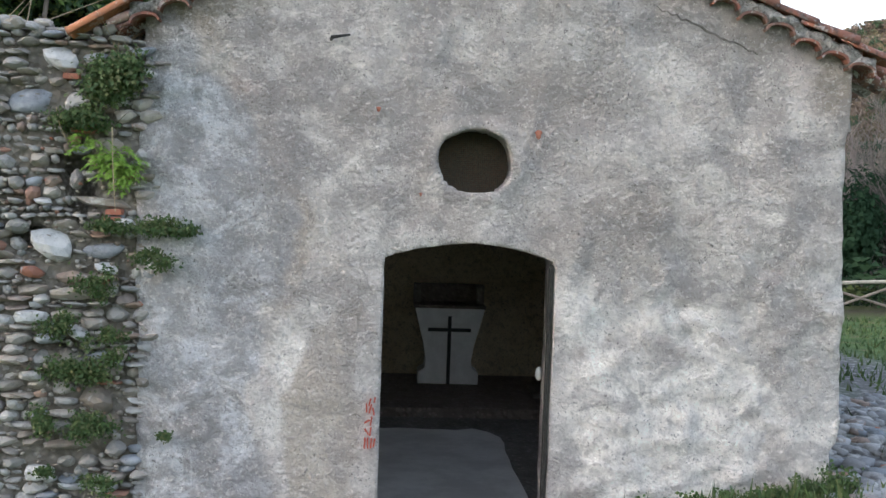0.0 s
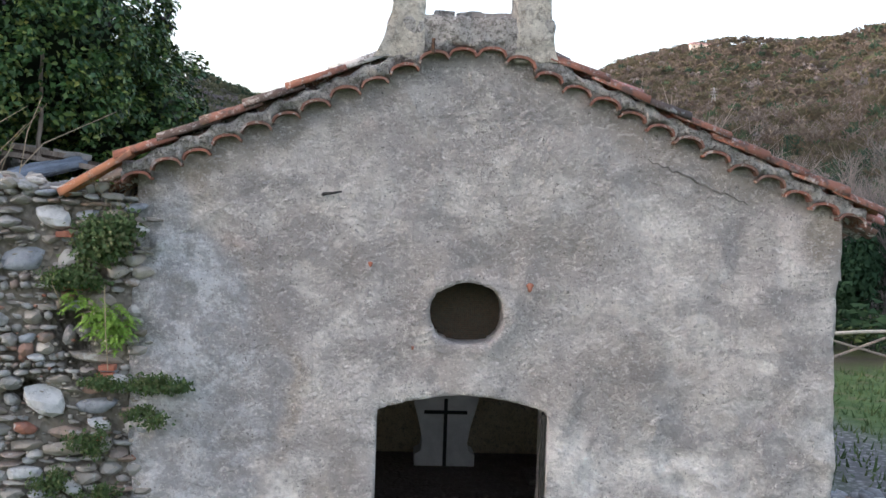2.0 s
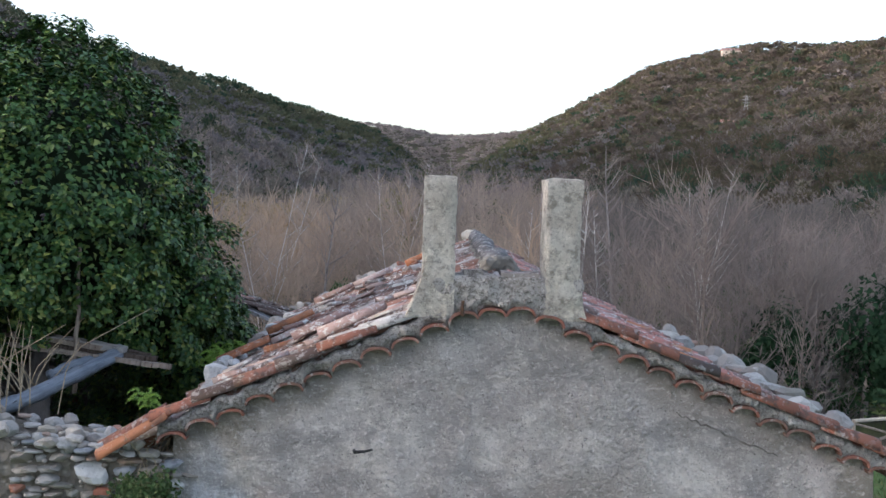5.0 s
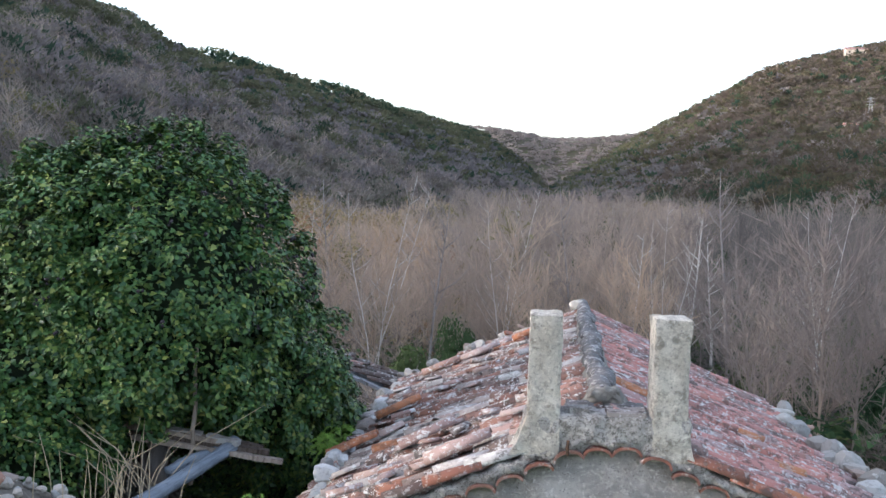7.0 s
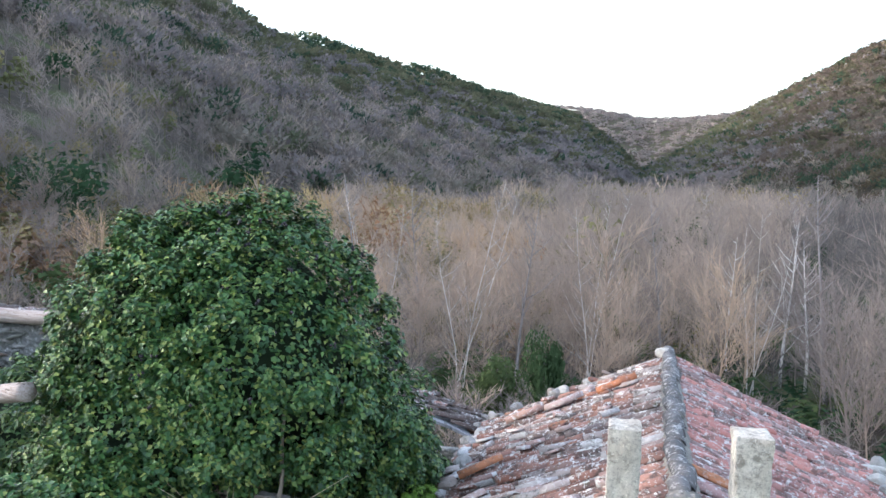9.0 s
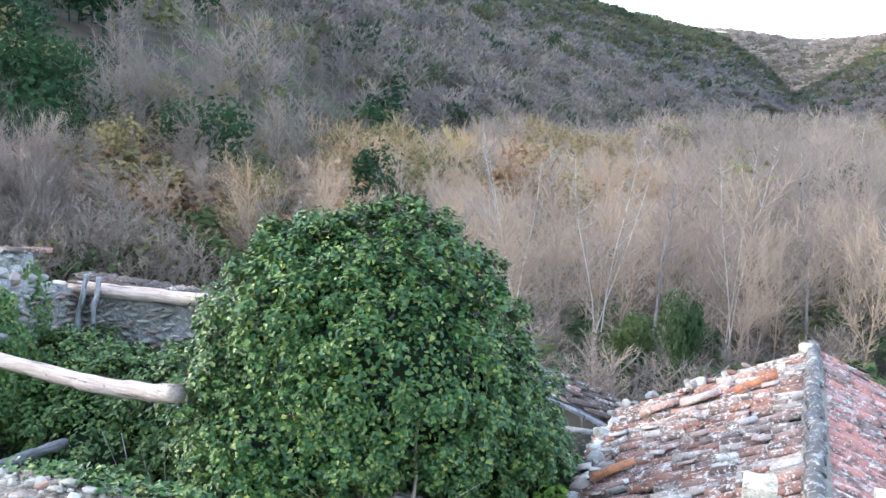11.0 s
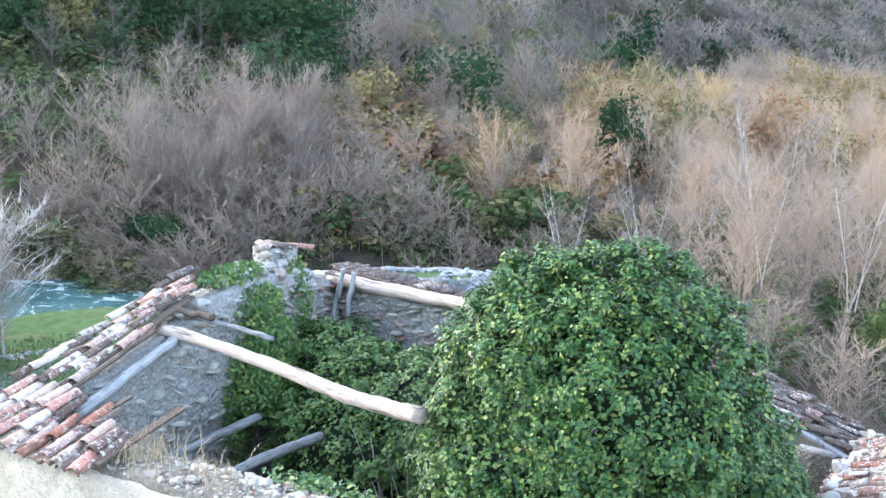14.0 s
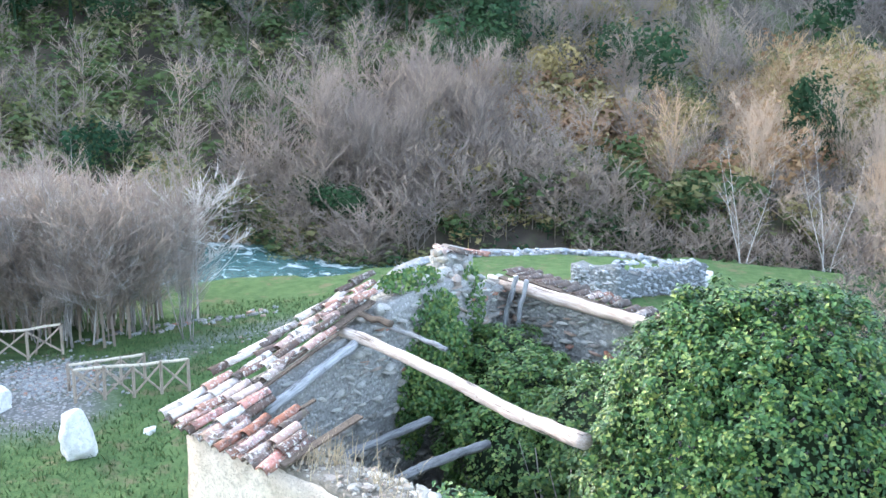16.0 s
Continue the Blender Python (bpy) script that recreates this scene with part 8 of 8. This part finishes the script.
def bare_tree(seed, height, stems_n, material, label):
    """A single leafless tree: real trunk and limbs, and fine twigs."""
    R = random.Random(seed)
    thing = empty("bare_tree", 0, 0, 0, label, "tree", "bare trees")
    bm = bmesh.new()
    soup = Soup()
    slivers = []
    for s in range(stems_n):
        a = R.uniform(0, 6.28)
        lean = R.uniform(0.02, 0.30) if stems_n > 1 else 0.04
        base = Vector((R.uniform(-0.25, 0.25), R.uniform(-0.25, 0.25), -0.3)) if stems_n > 1 else Vector((0, 0, -0.3))
        h = height * R.uniform(0.75, 1.05)
        pts, p = [], base
        d = Vector((math.cos(a) * lean, math.sin(a) * lean, 1)).normalized()
        for k in range(7):
            pts.append(p.copy())
            d = (d + Vector((R.gauss(0, 0.05), R.gauss(0, 0.05), 0.03))).normalized()
            p = p + d * h / 6
        r0 = height * (0.0038 if stems_n > 1 else 0.0085)
        tube(bm, pts, [r0 * (1 - 0.88 * k / 6) for k in range(7)], 6)
        for b in range(16):
            t = R.uniform(0.22, 0.97)
            k = min(int(t * 6), 5)
            q = pts[k].lerp(pts[k + 1], t * 6 - k)
            aa = R.uniform(0, 6.28)
            L = height * R.uniform(0.10, 0.26) * (1.25 - t)
            dd = Vector((math.cos(aa), math.sin(aa), R.uniform(0.5, 1.3))).normalized()
            e1 = q + dd * L * 0.5
            e2 = e1 + (dd + Vector((0, 0, 0.35))).normalized() * L * 0.6
            tube(bm, [q, e1, e2], [r0 * 0.34, r0 * 0.22, r0 * 0.07], 4)
            for j in range(34):
                f = R.random()
                o = q.lerp(e1, f * 2) if f < 0.5 else e1.lerp(e2, f * 2 - 1)
                td = (dd + Vector((R.gauss(0, 0.6), R.gauss(0, 0.6), R.gauss(0.4, 0.4)))).normalized()
                tip = o + td * height * R.uniform(0.03, 0.085)
                w = td.cross(Vector((R.gauss(0, 1), R.gauss(0, 1), R.gauss(0, 1)))).normalized() * 0.0045
                slivers += [o - w, o + w, tip]
    part("trunk", bm, material, thing, smooth=True)
    soup.add(np.array([tuple(v) for v in slivers]), np.arange(len(slivers)).reshape(-1, 3), 0.30)
    tagged(part_mesh("twig_crown", soup.mesh("twig_crown", BARE), BARE, thing), kind="stuff")
    return thing


def place_trees(protos, spots):
    used = set()
    for x, y, k, s, yaw in spots:
        m = Matrix.Translation((x, y, ground_z(x, y))) @ pose(0, 0, 0, 0, 0, yaw)
        if k in used:
            ob = copy_thing(protos[k], m)
        else:
            ob = protos[k]
            ob.matrix_basis = m
            used.add(k)
        ob.scale = (s, s, s)


protos = [bare_tree(1, 7.0, 5, BARK, "grey leafless thicket tree with many stems by the river"), bare_tree(2, 6.4, 5, BARK, "grey leafless thicket tree with many stems by the river"), bare_tree(3, 9.5, 1, BARK, "slender leafless grey tree on the valley floor"),
          bare_tree(4, 11.0, 1, PALE_BARK, "pale-barked leafless poplar in the valley"), bare_tree(5, 9.0, 3, PALE_BARK, "pale leafless tree with several thin stems")]
R = random.Random(77)
spots = []
for k in range(18):
    t = 0.22 + 0.78 * k / 17
    spots.append((-27.4 - 6.5 * t + R.gauss(0, 1.5), 18.9 - 8.0 * t + R.gauss(0, 1.3) + 0.6, k % 2, R.uniform(0.8, 1.1), R.uniform(0, 360)))
for k in range(8):
    spots.append((-31 - R.uniform(0, 10), 12 + R.uniform(-3, 4), k % 2, R.uniform(0.8, 1.15), R.uniform(0, 360)))
for x, y, k, s in ((-5.6, 36.5, 4, 1.0), (-7.2, 38.5, 2, 1.0), (-3.6, 37.5, 2, 0.95), (-8.8, 37.8, 4, 0.95), (-1.0, 38.5, 4, 1.0), (2.0, 40.0, 2, 1.0), (5.2, 39.0, 4, 0.9), (-10.6, 40.8, 2, 1.05), (8.5, 42.0, 2, 1.1), (11.5, 41.0, 4, 1.0),
                   (-18.5, 41.5, 4, 0.85), (-15.5, 43.5, 4, 0.9), (-13.0, 45.5, 2, 0.9), (4.9, 44.7, 3, 0.76), (7.1, 44.5, 3, 0.86), (8.0, 43.8, 3, 0.78), (21.5, 132, 3, 1.0), (9.5, 118, 3, 0.95), (14.5, 36.0, 0, 1.0), (17.5, 34.0, 1, 1.0), (12.4, 33.5, 0, 0.9), (20.5, 36.5, 2, 1.0)):
    spots.append((x, y, k, s, R.uniform(0, 360)))
place_trees(protos, spots)


def leafy_tree(x, y, h, tint, seed, label, wide=1.0):
    proto = clump_tree(3000, 0.024, seed)
    thing = empty("evergreen_tree", x, y, ground_z(x, y), label, "tree", "evergreen trees")
    soup = Soup()
    v = proto * np.array([h * wide, h * wide, h])
    soup.add(v[9:], np.arange(len(v) - 9).reshape(-1, 3), tint)
    part_mesh("crown", soup.mesh("crown", LEAFY), LEAFY, thing)
    bm = bmesh.new()
    tube(bm, [(0, 0, -0.4), (0.05, 0, h * 0.35), (0, 0.05, h * 0.7)], [h * 0.025, h * 0.018, h * 0.008], 7)
    part("trunk", bm, BARK, thing, smooth=True)


leafy_tree(-2.0, 30.5, 4.0, 0.30, 501, "grey-green evergreen shrub behind the chapel", 0.44)
leafy_tree(-3.5, 32.0, 3.0, 0.38, 502, "grey-green evergreen shrub behind the chapel", 0.8)
for k, (x, y, h) in enumerate(((10.2, 27.6, 3.6), (12.3, 27.0, 4.2), (14.6, 28.2, 4.4), (17.0, 28.0, 4.6))):
    leafy_tree(x, y, h, 0.06, 510 + k, "dark half-bare shrub behind the meadow fence", 0.8)
leafy_tree(-22.9, 59.3, 7.2, 0.14, 503, "round dark evergreen tree on the slope", 0.75)
leafy_tree(-34.6, 32.2, 2.8, 0.2, 504, "dark evergreen bush on the river bank", 1.5)
leafy_tree(-36.4, 31.6, 2.6, 0.18, 506, "dark evergreen bush on the river bank", 1.5)
leafy_tree(-33.0, 32.6, 2.2, 0.25, 505, "dark evergreen bush on the river bank", 1.5)


# ---- far buildings and pylon ----
def far_house(az, r, w, d, h, label):
    x, y = -r * math.sin(radians(az)), r * math.cos(radians(az))
    z = ground_z(x, y) - 1.0
    house = empty("house", x, y, z, label, "house", "far houses")
    house.rotation_euler = (0, 0, radians(az + 12))
    bm = bmesh.new()
    box(bm, -w / 2, w / 2, -d / 2, d / 2, 0, h)
    part("wall", bm, CREAM, house)
    bm = bmesh.new()
    a = [bm.verts.new(p) for p in ((-w / 2 - 0.4, -d / 2 - 0.4, h), (w / 2 + 0.4, -d / 2 - 0.4, h), (w / 2 + 0.4, d / 2 + 0.4, h), (-w / 2 - 0.4, d / 2 + 0.4, h), (-w / 2 - 0.4, 0, h + d * 0.28), (w / 2 + 0.4, 0, h + d * 0.28))]
    for f in ((0, 1, 5, 4), (2, 3, 4, 5), (0, 4, 3), (1, 2, 5), (3, 2, 1, 0)):
        bm.faces.new([a[i] for i in f])
    part("roof", bm, TILE_ROSE, house)
    for k in range(max(2, int(w / 4))):
        bm = bmesh.new()
        cx = -w / 2 + w * (k + 0.5) / max(2, int(w / 4))
        box(bm, cx - 0.5, cx + 0.5, -d / 2 - 0.05, -d / 2 + 0.05, h * 0.45, h * 0.45 + 1.4)
        part("window", bm, IRON, house)


far_house(6.7, 715, 13, 7, 4.5, "pale house with a red roof on the ridge")
far_house(5.6, 728, 7, 5, 4, "small pale house on the ridge")
far_house(-17.0, 409, 4.5, 3.5, 2.6, "pale farm building among the hillside woods")
far_house(-17.1, 728, 14, 7, 4, "long pale house on the hill top")


def pylon(az, r, h):
    x, y = -r * math.sin(radians(az)), r * math.cos(radians(az))
    thing = empty("pylon", x, y, ground_z(x, y), "grey lattice power pylon on the hillside", "pylon")
    metal = make_flat("galvanised_steel", (0.30, 0.30, 0.30), (0.40, 0.40, 0.40), 5, 0.6, 0.4)
    for sx in (-1, 1):
        for sy in (-1, 1):
            bm = bmesh.new()
            tube(bm, [(sx * 0.9, sy * 0.9, -0.5), (sx * 0.2, sy * 0.2, h)], [0.10, 0.07], 4)
            part("leg", bm, metal, thing)
    for k, z in enumerate((h * 0.7, h * 0.82, h * 0.94)):
        bm = bmesh.new()
        tube(bm, [(-1.5, 0, z), (1.5, 0, z)], [0.08, 0.08], 4)
        part("arm", bm, metal, thing)


pylon(-17.95, 420, 9.5)
